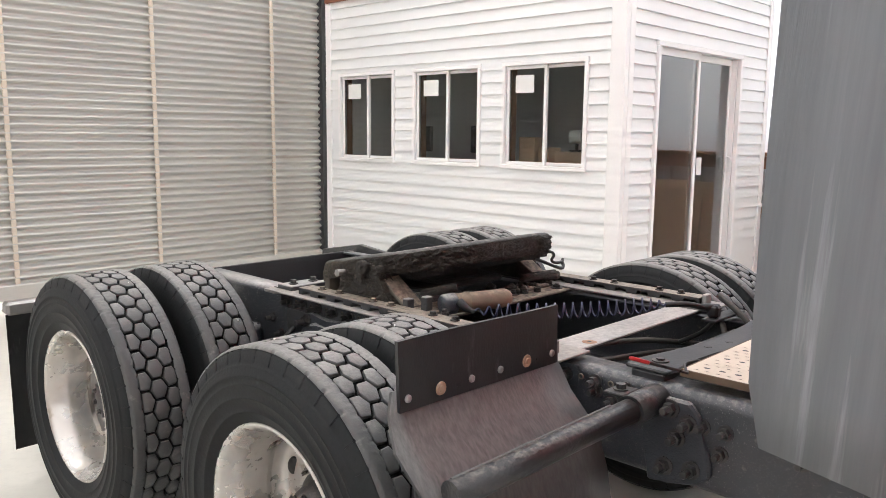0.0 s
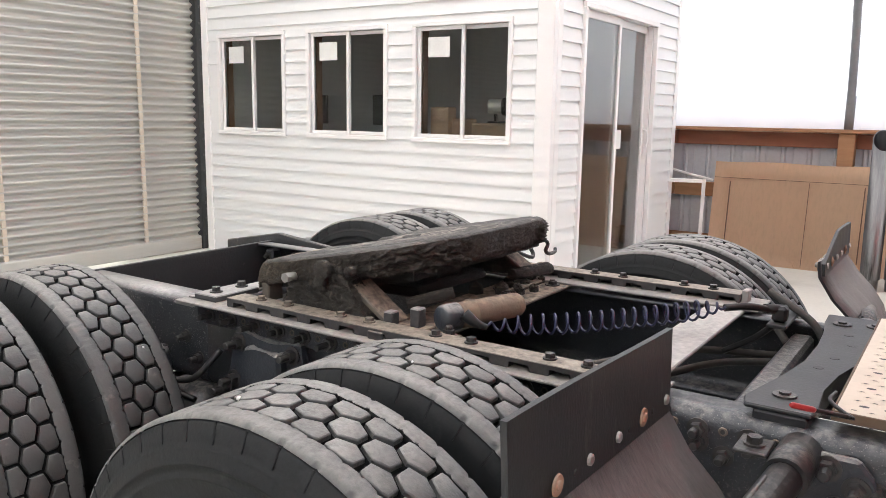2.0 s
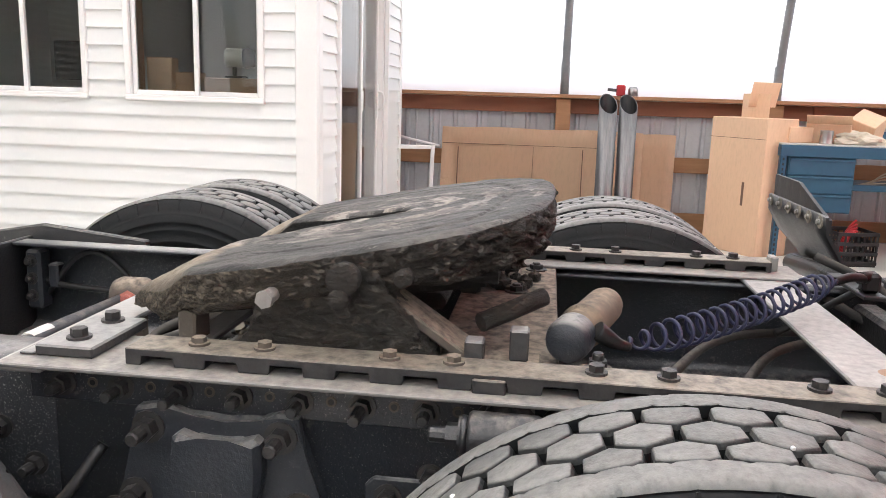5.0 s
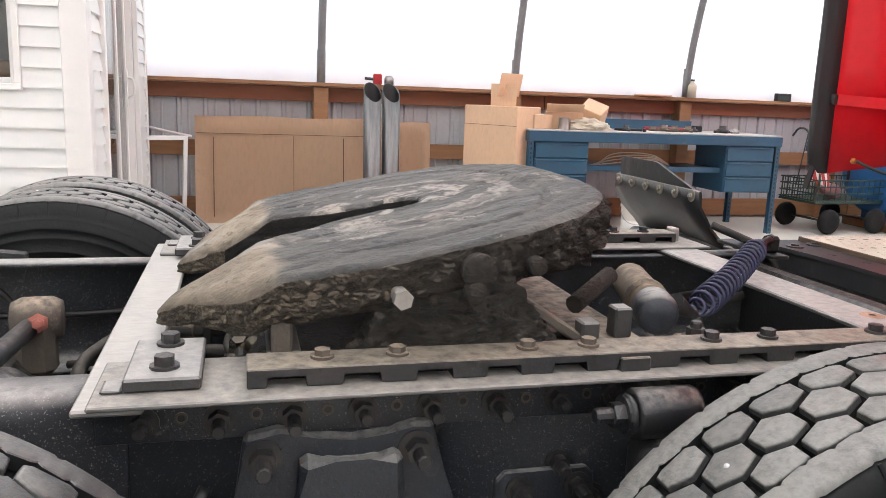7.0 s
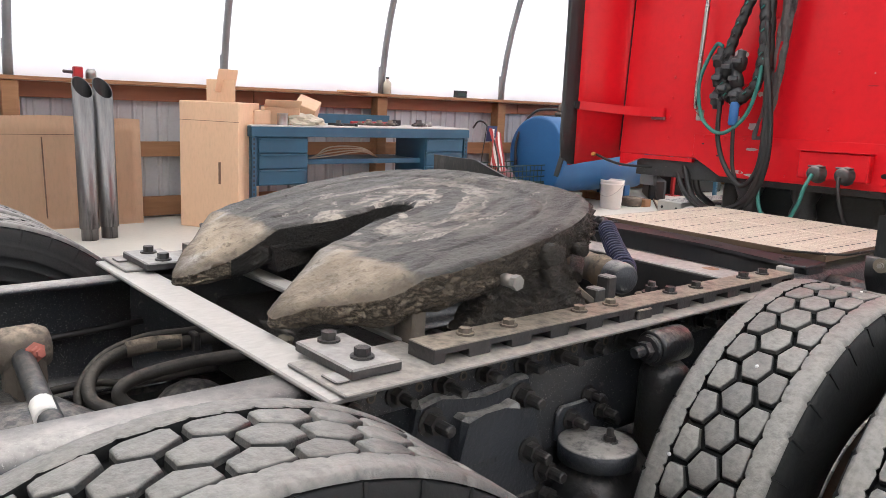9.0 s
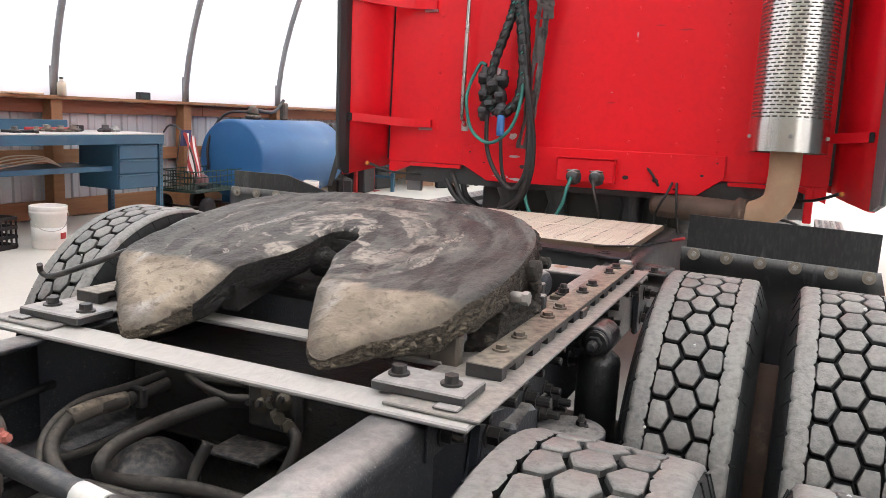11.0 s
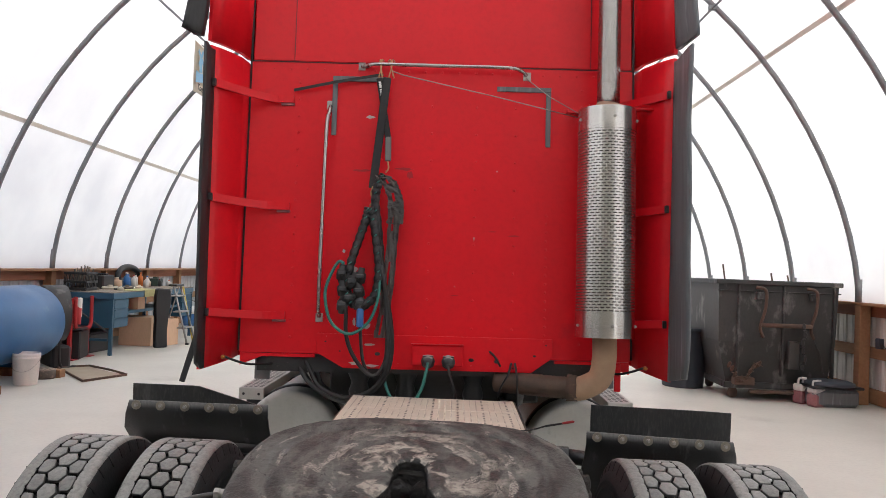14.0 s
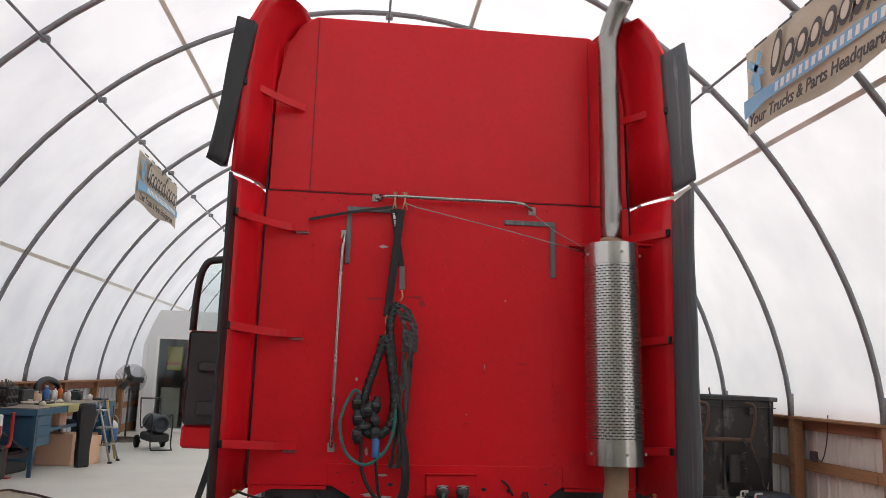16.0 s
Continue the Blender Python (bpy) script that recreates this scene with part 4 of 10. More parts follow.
def tyre_meshes():
    bm = bmesh.new()
    h = TH
    prof = [(0.292, -0.098), (0.300, -0.112), (0.345, -0.132), (0.39, -0.139), (0.432, -0.136), (0.462, -0.124), (0.488, -h - 0.003), (0.4905, -h + 0.002), (0.490, -h + 0.010), (0.485, -0.079), (0.483, -0.066),
            (0.483, 0.066), (0.485, 0.079), (0.490, h - 0.010), (0.4905, h - 0.002), (0.488, h + 0.004), (0.462, 0.124), (0.452, 0.1285), (0.4505, 0.1305), (0.4465, 0.1308), (0.445, 0.1315), (0.432, 0.136), (0.427, 0.1388), (0.423, 0.1388), (0.421, 0.1365), (0.405, 0.1385), (0.403, 0.1402), (0.400, 0.1402), (0.398, 0.139), (0.37, 0.138), (0.368, 0.1398), (0.364, 0.1398), (0.362, 0.137), (0.345, 0.132), (0.335, 0.1285), (0.333, 0.130), (0.329, 0.1285), (0.327, 0.125), (0.300, 0.112), (0.292, 0.098)]
    prof = [(r if r > 0.36 else 0.36 - (0.36 - r) * 1.16, h_) for r, h_ in prof]
    lathe(bm, prof, 96, None, True, True)
    # buttress bars round the shoulder
    for k in range(43):
        a = 2 * math.pi * (k + 0.5) / 43
        for s in (-1, 1):
            m = Matrix.Rotation(a, 4, "Z")
            beam(bm, m @ Vector((0.458, 0, s * 0.1262)), m @ Vector((0.492, 0, s * 0.1140)), 0.0042, 0.0026, m @ Vector((0, 0, s)))
    casing = mesh_of("tyre", bm, "rubber")
    # tread blocks in three interlocking rows
    bm = bmesh.new()
    n = 43
    p = 2 * math.pi * TR / n
    a, c, gap = 0.0345, 0.0508, 0.0054
    cen = [(a, 0), (a / 2, p / 2), (-a / 2, p / 2), (-a, 0), (-a / 2, -p / 2), (a / 2, -p / 2)]
    sid = [(0.0190, p * 0.36), (0.0125, p / 2), (-a / 2, p / 2), (-a, 0), (-a / 2, -p / 2), (0.0125, -p / 2), (0.0190, -p * 0.36)]
    rows = [(cen, 0.0, 0.0, 1), (sid, c, 0.5, 1), (sid, -c, 0.5, -1)]
    rnd = random.Random(4)
    for poly, off, ph, flip in rows:
        for k in range(n):
            th0 = (k + ph) * p / TR
            rings = []
            q = [(x * flip, y) for x, y in poly]
            cx, cy = sum(v[0] for v in q) / len(q), sum(v[1] for v in q) / len(q)
            lift = rnd.uniform(-0.0008, 0.0008)
            wob = [(x + rnd.uniform(-0.0017, 0.0017), y + rnd.uniform(-0.0017, 0.0017)) for x, y in q]
            for r, inset in ((0.482, gap * 0.5), (0.4925, gap * 0.8), (TR - 0.0030 + lift, gap), (TR - 0.0009 + lift, gap + 0.0011), (TR + lift, gap + 0.0034)):
                ring = []
                for x, y in wob:
                    dx, dy = x - cx, y - cy
                    d = math.hypot(dx, dy)
                    s = (d - inset * 1.12) / d
                    hh, th = off + cx + dx * s, th0 + (cy + dy * s) / TR
                    ring.append(bm.verts.new((r * math.cos(th), r * math.sin(th), hh)))
                rings.append(ring)
            for step, (A, C) in enumerate(zip(rings, rings[1:])):
                for i in range(len(A)):
                    f = bm.faces.new((A[i], A[(i + 1) % len(A)], C[(i + 1) % len(A)], C[i]))
                    f.material_index, f.smooth = (1 if step == 0 else 0), step > 1
            bm.faces.new(rings[-1]).smooth = True
    # solid shoulder ribs, nicked along both edges
    for s in (-1, 1):
        steps = 12
        total = n * steps
        rows_ = []
        for k in range(total):
            t = k * p / steps / TR
            j = k % steps
            nick = 0.0036 if j in (3, 9) else 0.0
            cut = 0.004 if j == 6 else 0.0
            wav = 0.0014 * math.sin(2 * math.pi * j / steps)
            row = []
            for r, hh in ((0.486, 0.0686 + nick + wav), (TR - 0.0012, 0.0690 + nick + wav), (TR, 0.0706 + nick + wav), (TR - 0.0002, TH - 0.013), (TR - 0.0022 - 0.3 * cut, TH - 0.0055 - cut), (0.4925 - 0.3 * cut, TH - 0.0005 - cut)):
                row.append(bm.verts.new((r * math.cos(t), r * math.sin(t), s * hh)))
            rows_.append(row)
        for k in range(total):
            A, C = rows_[k], rows_[(k + 1) % total]
            for i in range(5):
                f = bm.faces.new((A[i], A[i + 1], C[i + 1], C[i]))
                f.material_index, f.smooth = (1 if i == 0 else 0), i in (2, 3, 4)
    bmesh.ops.remove_doubles(bm, verts=bm.verts[:], dist=0.00001)
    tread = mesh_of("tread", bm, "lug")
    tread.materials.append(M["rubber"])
    # dished steel disc wheel
    bm = bmesh.new()
    prof = [(0.292, 0.096), (0.3, 0.104), (0.305, 0.113), (0.302, 0.118), (0.294, 0.116), (0.285, 0.104), (0.279, 0.085), (0.268, 0.06), (0.262, 0.035), (0.258, -0.05), (0.252, -0.08), (0.236, -0.10), (0.16, -0.082), (0.145, -0.08), (0.13, -0.09), (0.10, -0.09)]
    lathe(bm, prof, 56, caps=False)
    lathe(bm, [(0.292, 0.096), (0.27, 0.0), (0.292, -0.096), (0.302, -0.118), (0.29, -0.116), (0.262, -0.06), (0.25, -0.03)], 40, caps=False)
    for k in range(10):
        t = 2 * math.pi * k / 10
        hexbolt(bm, (0.142 * math.cos(t), 0.142 * math.sin(t), -0.08), (0, 0, 1), 0.017, 0.022, 0.022)
    for v in bm.verts:
        v.co.x, v.co.y = v.co.x * 0.965, v.co.y * 0.965
    rim = mesh_of("rim", bm, "rim")
    bm = bmesh.new()
    lathe(bm, [(0.0, 0.01), (0.06, 0.01), (0.075, 0.0), (0.085, -0.03), (0.11, -0.06), (0.11, -0.09), (0.0, -0.09)], 24)
    for k in range(8):
        t = 2 * math.pi * k / 8
        hexbolt(bm, (0.06 * math.cos(t), 0.06 * math.sin(t), 0.009), (0, 0, 1), 0.008, 0.008, 0.011)
    hub = mesh_of("hub", bm, "bolt")
    # dark hand hole, set in as a drum shade plate
    bm = bmesh.new()
    lathe(bm, [(0.0, 0.0012), (0.024, 0.0012), (0.026, -0.004)], 14, Matrix.Diagonal((0.8, 1.2, 1, 1)))
    hole = mesh_of("hand_hole", bm, "black")
    return casing, tread, rim, hub, hole


TYRE, TREAD, RIM, HUB, HOLE = tyre_meshes()
BAND = mesh_of("rim_band", L([(0.27, -0.112), (0.288, -0.114), (0.288, -0.208), (0.27, -0.21)], 40, None, caps=False), "flexpipe")
AXLES = (0.673, -0.647)
WX = (0.784, 1.104)


def wheel_z(x, y=0.0):
    return 0.434 if y < 0 else 0.428 - 0.004 * x


def wheel(x, y, side, inner):
    turn = 90 if (side > 0) != inner else -90
    w = thing("wheel", "", "", pose(x, y, wheel_z(x, y), 0, turn + 0.3, 0) @ Matrix.Rotation(x * 5.1 + y * 3.3, 4, "Z"))
    w.parent = truck
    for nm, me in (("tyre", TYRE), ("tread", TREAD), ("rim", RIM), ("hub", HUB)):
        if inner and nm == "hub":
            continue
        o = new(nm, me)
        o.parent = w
    if inner:
        o = new("rim_band", BAND)
        o.parent = w
        o["label"] = "rusty band between the twin rims"
    else:
        for k in range(10):
            t = 2 * math.pi * (k + 0.5) / 10
            o = new("hand_hole", HOLE)
            o.parent = w
            o.matrix_basis = pose(0.2 * math.cos(t), 0.2 * math.sin(t), -0.0895) @ Matrix.Rotation(t, 4, "Z") @ Matrix.Rotation(radians(-17), 4, "Y")
    return w


for y in AXLES:
    for s in (1, -1):
        wheel(s * WX[0], y, s, True)
        wheel(s * WX[1], y, s, False)

# white valve stones stuck in the treads
rnd = random.Random(8)
bm = bmesh.new()
for k in range(26):
    s, xx, y = rnd.choice((1, -1)), rnd.choice(WX), rnd.choice(AXLES)
    x = s * xx + rnd.uniform(-0.07, 0.07)
    a = rnd.uniform(0.15, 2.6)
    z = wheel_z(s * xx, y)
    bmesh.ops.create_icosphere(bm, subdivisions=1, radius=rnd.uniform(0.003, 0.006), matrix=Matrix.Translation((x, y - 0.5005 * math.cos(a), z + 0.5005 * math.sin(a))))
stuff(part("tread_stones", bm, "white", truck, "small white stones caught in the tyre treads"))

# axles, differentials, drums
for y in AXLES:
    zc = wheel_z(0, y)
    part("axle_housing", T([(-0.66, y, zc + 0.016), (0.66, y, zc - 0.016)], 0.075, 14), "frame", truck)
    bm = bmesh.new()
    lathe(bm, [(0.0, -0.2), (0.10, -0.2), (0.16, -0.14), (0.215, -0.05), (0.215, 0.05), (0.15, 0.15), (0.09, 0.24), (0.07, 0.34), (0.0, 0.34)], 24, pose(0.02, y, zc + 0.06, -90, 0, 0))
    part("differential", bm, "frame", truck)
    for s in (1, -1):
        bm = bmesh.new()
        lathe(bm, [(0.0, -0.08), (0.205, -0.08), (0.212, -0.06), (0.212, 0.08), (0.2, 0.1), (0.0, 0.1)], 32, pose(s * 0.85, y, wheel_z(s * 0.85, y), 0, 90, 0))
        part("brake_drum", bm, "frame", truck)
part("drive_shaft", T([(0.02, 0.95, 0.52), (0.02, 2.6, 0.62)], 0.055, 14), "frame", truck)
part("inter_axle_shaft", T([(0.02, 0.35, 0.5), (0.02, -0.45, 0.46)], 0.045, 14), "frame", truck)

# frame rails: channel section
FO, FT, FB, YR, YF = 0.468, 0.825, 0.560, -1.0, 3.3
for s in (1, -1):
    arc = [(FO - 0.034 + 0.034 * math.sin(radians(a)), FT - 0.034 + 0.034 * math.cos(radians(a))) for a in range(0, 91, 15)]
    low = [(x, FT + FB - z) for x, z in arc[::-1]]
    sec = [(FO - 0.092, FT - 0.009), (FO - 0.092, FT)] + arc + low + [(FO - 0.092, FB), (FO - 0.092, FB + 0.009), (FO - 0.035, FB + 0.010), (FO - 0.012, FB + 0.022), (FO - 0.009, FB + 0.04), (FO - 0.009, FT - 0.04), (FO - 0.012, FT - 0.022), (FO - 0.035, FT - 0.010)]
    bm = bmesh.new()
    prism(bm, sec, YR, -0.321, Matrix(((s, 0, 0, 0), (0, 0, 1, 0), (0, 1, 0, 0), (0, 0, 0, 1))))
    for f in bm.faces:
        f.smooth = len(f.verts) == 4
    part("frame_rail", bm, "rail", truck, "black channel rail with worn pale top and grit")
    bm = bmesh.new()
    prism(bm, sec, -0.32, YF, Matrix(((s, 0, 0, 0), (0, 0, 1, 0), (0, 1, 0, 0), (0, 0, 0, 1))))
    for f in bm.faces:
        f.smooth = len(f.verts) == 4
    part("frame_rail", bm, "railfront", truck, "gloss black channel rail with grit and chips")
    # rows of frame bolts and empty holes
    for k in range(3):
        bolts("frame_bolt", truck, [(s * (FO + 0.004), -0.3 + 0.0985 * i, 0.787) for i in range(17) if i % 3 == k], (s, 0, 0), 0.0155, 0.018, 0.022, 0.024 + 0.010 * k)
    for i in range(17):
        m = pose(s * (FO + 0.0045), -0.251 + 0.0985 * i, 0.79, 0, s * 90, 0)
        part("hole_rim", L([(0.0045, 0.0004), (0.006, 0.0012), (0.0085, 0.0011), (0.0095, -0.002)], 14, m, False), "dusty", truck)
        part("bolt_hole", L([(0, 0.0006), (0.005, 0.0006), (0.0054, -0.001)], 12, m, False), "black", truck)
    part("backing_strip", B((*sorted((s * FO, s * (FO + 0.004))), -0.36, 1.12, 0.757, 0.82), bevel=0.0015), "railfront", truck)
    bolts("frame_bolt", truck, [(s * FO, y, z) for y, z in ((-0.42, 0.70), (-0.36, 0.64), (0.30, 0.68), (0.36, 0.62), (0.5, 0.7), (0.95, 0.7), (1.18, 0.76), (1.23, 0.74), (1.28, 0.77), (1.5, 0.74), (1.56, 0.74), (1.55, 0.68), (1.75, 0.72), (1.9, 0.7))], (s, 0, 0), 0.015, 0.016, 0.021, 0.025)
    # suspension saddle bracket between the axles
    bm = bmesh.new()
    o = [(-0.15, 0.765), (-0.10, 0.775), (-0.05, 0.752), (0.0, 0.746), (0.05, 0.752), (0.085, 0.772), (0.115, 0.77), (0.125, 0.70), (0.16, 0.60), (0.20, 0.55), (0.19, 0.49), (0.05, 0.45), (-0.06, 0.45), (-0.2, 0.5), (-0.205, 0.56), (-0.17, 0.62)]
    mm = Matrix(((0, 0, s, 0), (1, 0, 0, -0.02), (0, 1, 0, 0), (0, 0, 0, 1)))
    prism(bm, o, FO + 0.001, FO + 0.028, mm, 0.006)
    prism(bm, [(-0.075, 0.742), (-0.03, 0.728), (0.02, 0.728), (0.065, 0.742), (0.068, 0.68), (0.05, 0.58), (0.01, 0.46), (-0.02, 0.35), (-0.17, 0.35), (-0.13, 0.48), (-0.095, 0.6), (-0.08, 0.68)], FO + 0.02, FO + 0.062, mm, 0.010)
    sad = part("suspension_saddle", bm, "casting", truck, "cast black suspension bracket with raised lettering bars")
    bolts("saddle_bolt", sad, [(s * (FO + 0.028), y - 0.02, z) for y, z in ((-0.125, 0.735), (0.09, 0.735), (-0.185, 0.585), (-0.18, 0.53), (0.165, 0.57), (0.17, 0.515), (-0.15, 0.62), (0.12, 0.62))], (s, 0, 0), 0.0185, 0.022, 0.027, 0.034)
    bm = bmesh.new()
    for i in range(6):
        box(bm, *sorted((s * (FO + 0.061), s * (FO + 0.063))), -0.072 + 0.0105 * i, -0.0655 + 0.0105 * i, 0.638 + 0.003 * (i % 2), 0.650)
    stuff(part("cast_marks", bm, "rodgrey", sad))
    # brake chambers, hoses and spring hardware that fill the gap beside the beam
    for y in (-0.36, 0.30):
        o = part("brake_can", L([(0, -0.13), (0.05, -0.13), (0.085, -0.10), (0.085, -0.02), (0.095, -0.015), (0.095, 0.015), (0.085, 0.02), (0.085, 0.10), (0.05, 0.13), (0, 0.13)], 24, pose(s * 0.53, y, 0.50, 90, 0, 12)), "frame", truck, "black spring brake chamber")
        bolts("clamp_bolt", o, [(s * 0.62, y, 0.54)], (s, 0, 0), 0.01, 0.012, 0.014, 0.02)
    part("brake_hose", T(bend([(s * 0.50, -0.22, 0.70), (s * 0.56, -0.27, 0.62), (s * 0.58, -0.34, 0.60), (s * 0.56, -0.42, 0.56)], 8), 0.010, 8), "hose", truck)
    part("brake_hose", T(bend([(s * 0.49, -0.5, 0.66), (s * 0.55, -0.44, 0.60), (s * 0.60, -0.36, 0.585), (s * 0.58, -0.25, 0.56)], 8), 0.009, 8), "hose", truck)
    part("spring_pack", B((*sorted((s * 0.40, s * 0.50)), -0.75, 0.6, 0.40, 0.47), (*sorted((s * 0.40, s * 0.50)), -0.5, 0.4, 0.471, 0.54), bevel=0.012), "frame", truck)
    part("bump_stop", L([(0, -0.07), (0.05, -0.07), (0.06, -0.05), (0.06, 0.03), (0.05, 0.06), (0, 0.06)], 20, pose(s * 0.53, -0.52, 0.60)), "casting", truck)
    # leaf / walking beam below
    part("walking_beam", P([(-0.85, 0.40), (-0.6, 0.46), (-0.02, 0.36), (0.55, 0.46), (0.7, 0.42), (0.6, 0.36), (0.0, 0.24), (-0.7, 0.34)], 0.52, 0.6, Matrix(((0, 0, s, 0), (1, 0, 0, -0.05), (0, 1, 0, 0), (0, 0, 0, 1))), 0.012), "frame", truck)

# air lines and clips on the inner side of the far rail
part("air_hose", T(bend([(-0.44, -0.95, 0.66), (-0.43, -0.86, 0.77), (-0.425, -0.78, 0.80), (-0.43, -0.70, 0.74), (-0.44, -0.64, 0.64)], 8), 0.008, 8), "hose", truck)
part("air_hose", T(bend([(-0.445, -0.98, 0.74), (-0.43, -0.9, 0.70), (-0.43, -0.6, 0.69), (-0.44, -0.3, 0.70)], 8), 0.009, 8), "hose", truck)
part("hose_clip", B((-0.456, -0.42, -0.93, -0.90, 0.69, 0.76), bevel=0.005), "casting", truck)
part("frame_bracket", B((-0.456, -0.40, -0.985, -0.94, 0.63, 0.80), bevel=0.008), "casting", truck, "grimy cast bracket in the rail end")
bolts("bracket_bolt", truck, [(-0.40, -0.965, z) for z in (0.67, 0.72, 0.77)], (1, 0, 0), 0.012, 0.012, 0.018, 0.012)

# rear closing crossmember and kicked-up tail plates
part("rear_crossmember", B((-FO + 0.0, FO - 0.0, YR - 0.012, YR - 0.001, 0.56, 0.83), bevel=0.003), "frame", truck)
part("torque_crossmember", B((-0.37, 0.37, -0.80, -0.60, 0.5, 0.645), bevel=0.035), "frame", truck, "grimy cast crossmember")
# near-black: the shade of the void below the plate put into its colour
part("trunnion_crossmember", B((-0.37, 0.37, -0.16, 0.13, 0.57, 0.76), bevel=0.02), "packed", truck)
part("trunnion_tube", T([(-0.46, -0.02, 0.44), (0.46, -0.02, 0.44)], 0.07, 16), "frame", truck)
part("front_crossmember", B((-0.37, 0.37, 1.2, 1.26, 0.6, 0.80), bevel=0.01), "frame", truck)
bm = bmesh.new()
prism(bm, [(-0.66, 0.83), (-0.98, 0.862), (-1.32, 0.80), (-1.32, 0.6), (-0.66, 0.6)], -0.50, -0.475, Matrix(((0, 0, 1, 0), (1, 0, 0, 0), (0, 1, 0, 0), (0, 0, 0, 1))), 0.004)
part("tail_plate", bm, "frame", truck, "black tail plate bolted to the frame end")

# tail suspension rod, coupling and hoses between the rails
part("torque_rod", T([(-0.27, -0.604, 0.716), (-0.02, -0.628, 0.711), (0.36, -0.655, 0.695)], 0.021, 14), "rodgrey", truck, "dark grey control rod with a white tag")
part("rod_tag", T([(0.02, -0.633, 0.7107), (0.085, -0.6395, 0.7083)], 0.0217, 14), "paper", truck, "white paper tag")
bm = bmesh.new()
lathe(bm, [(0.0, -0.05), (0.04, -0.05), (0.05, -0.03), (0.05, 0.03), (0.04, 0.05), (0, 0.05)], 20, pose(-0.29, -0.60, 0.72, 90, 0, 5))
box(bm, -0.30, -0.235, -0.64, -0.56, 0.60, 0.745, 0.018)
part("rod_end", bm, "dusty", truck, "dusty pinkish cast rod end")
part("rod_bolt", L([(0, 0), (0.021, 0), (0.021, 0.004), (0.013, 0.006), (0.013, 0.02), (0.008, 0.021), (0.008, 0.03), (0, 0.03)], 6, pose(-0.232, -0.586, 0.728, 0, 80, 10), False), "redrust", truck, "rusty red bolt")
hoses = [
    [(-0.256, -0.10, 0.70), (-0.26, -0.203, 0.69), (-0.262, -0.289, 0.69), (-0.294, -0.366, 0.685), (-0.258, -0.451, 0.67), (-0.207, -0.493, 0.65), (-0.16, -0.498, 0.625), (-0.125, -0.47, 0.61), (0.005, -0.452, 0.60), (0.1, -0.44, 0.57)],
    [(-0.002, -0.158, 0.70), (-0.071, -0.198, 0.70), (-0.113, -0.298, 0.69), (-0.145, -0.397, 0.67), (-0.137, -0.453, 0.65), (-0.128, -0.443, 0.62), (-0.106, -0.402, 0.60), (-0.017, -0.354, 0.59), (0.1, -0.3, 0.56)],
    [(-0.234, -0.135, 0.72), (-0.128, -0.193, 0.72), (-0.043, -0.193, 0.71), (-0.003, -0.152, 0.71)],
    [(-0.262, -0.12, 0.715), (-0.275, -0.25, 0.71), (-0.31, -0.34, 0.70), (-0.285, -0.44, 0.68), (-0.23, -0.505, 0.64), (-0.18, -0.52, 0.60)],
    [(-0.19, -0.158, 0.72), (-0.106, -0.165, 0.73), (-0.03, -0.162, 0.735)],
    [(-0.36, -0.56, 0.59), (-0.343, -0.451, 0.60), (-0.293, -0.355, 0.60), (-0.303, -0.168, 0.60)],
    [(0.3, 0.62, 0.72), (0.0, 0.72, 0.70), (-0.3, 0.9, 0.71), (-0.4, 1.2, 0.72)],
    [(0.32, 0.7, 0.70), (0.0, 0.86, 0.68), (-0.3, 1.05, 0.70), (-0.4, 1.4, 0.72)],
    [(-0.42, 1.12, 0.9), (-0.36, 1.25, 0.84), (-0.34, 1.32, 0.76), (-0.36, 1.5, 0.7)],
    [(-0.40, 1.15, 0.8), (-0.2, 1.28, 0.74), (-0.18, 1.42, 0.7), (-0.3, 1.6, 0.66)],
]
part("hose_sleeve", T(bend([(-0.262, -0.27, 0.69), (-0.285, -0.335, 0.688), (-0.29, -0.39, 0.683)], 6), 0.0185, 10), "dusty", truck, "dusty sleeve over the hose")
part("hose_clamp", B((-0.285, -0.235, -0.255, -0.235, 0.668, 0.712), bevel=0.004), "bolt", truck)
for i, p in enumerate(hoses):
    part("air_hose", T(bend(p, 8), 0.0145 if i < 2 else 0.009 if i < 6 else 0.011, 10), "oldhose", truck)
for q, tilt in (((-0.01, -0.155, 0.71), 70), ((0.02, -0.165, 0.70), 60), ((0.06, -0.19, 0.695), 80), ((0.09, -0.20, 0.685), 75), ((0.03, -0.175, 0.735), 20)):
    part("air_fitting", L([(0, -0.03), (0.009, -0.03), (0.009, -0.012), (0.014, -0.012), (0.014, 0.004), (0.010, 0.006), (0.010, 0.024), (0.013, 0.026), (0.013, 0.034), (0, 0.034)], 6, pose(*q, tilt, 20, 40), False), "fitting", truck, "grimy brass fitting")
for q, r in (((0.025, -0.155, 0.735), 0.026), ((0.062, -0.165, 0.72), 0.02), ((0.005, -0.16, 0.70), 0.018)):
    vc = part("valve_body", L([(0, -0.035), (r * 0.8, -0.035), (r, -0.025), (r, 0.0), (r * 0.7, 0.006), (r * 0.7, 0.02), (r * 0.9, 0.024), (r * 0.9, 0.034), (0, 0.036)], 14, pose(*q, 75, 10, 30)), "fitting", truck, "grimy cast air valve")
    bolts("valve_bolt", vc, [(q[0] + 0.7 * r, q[1] - 0.03, q[2] + 0.6 * r), (q[0] - 0.7 * r, q[1] - 0.03, q[2] + 0.5 * r)], (0, -1, 0.3), 0.006, 0.006, 0.008)
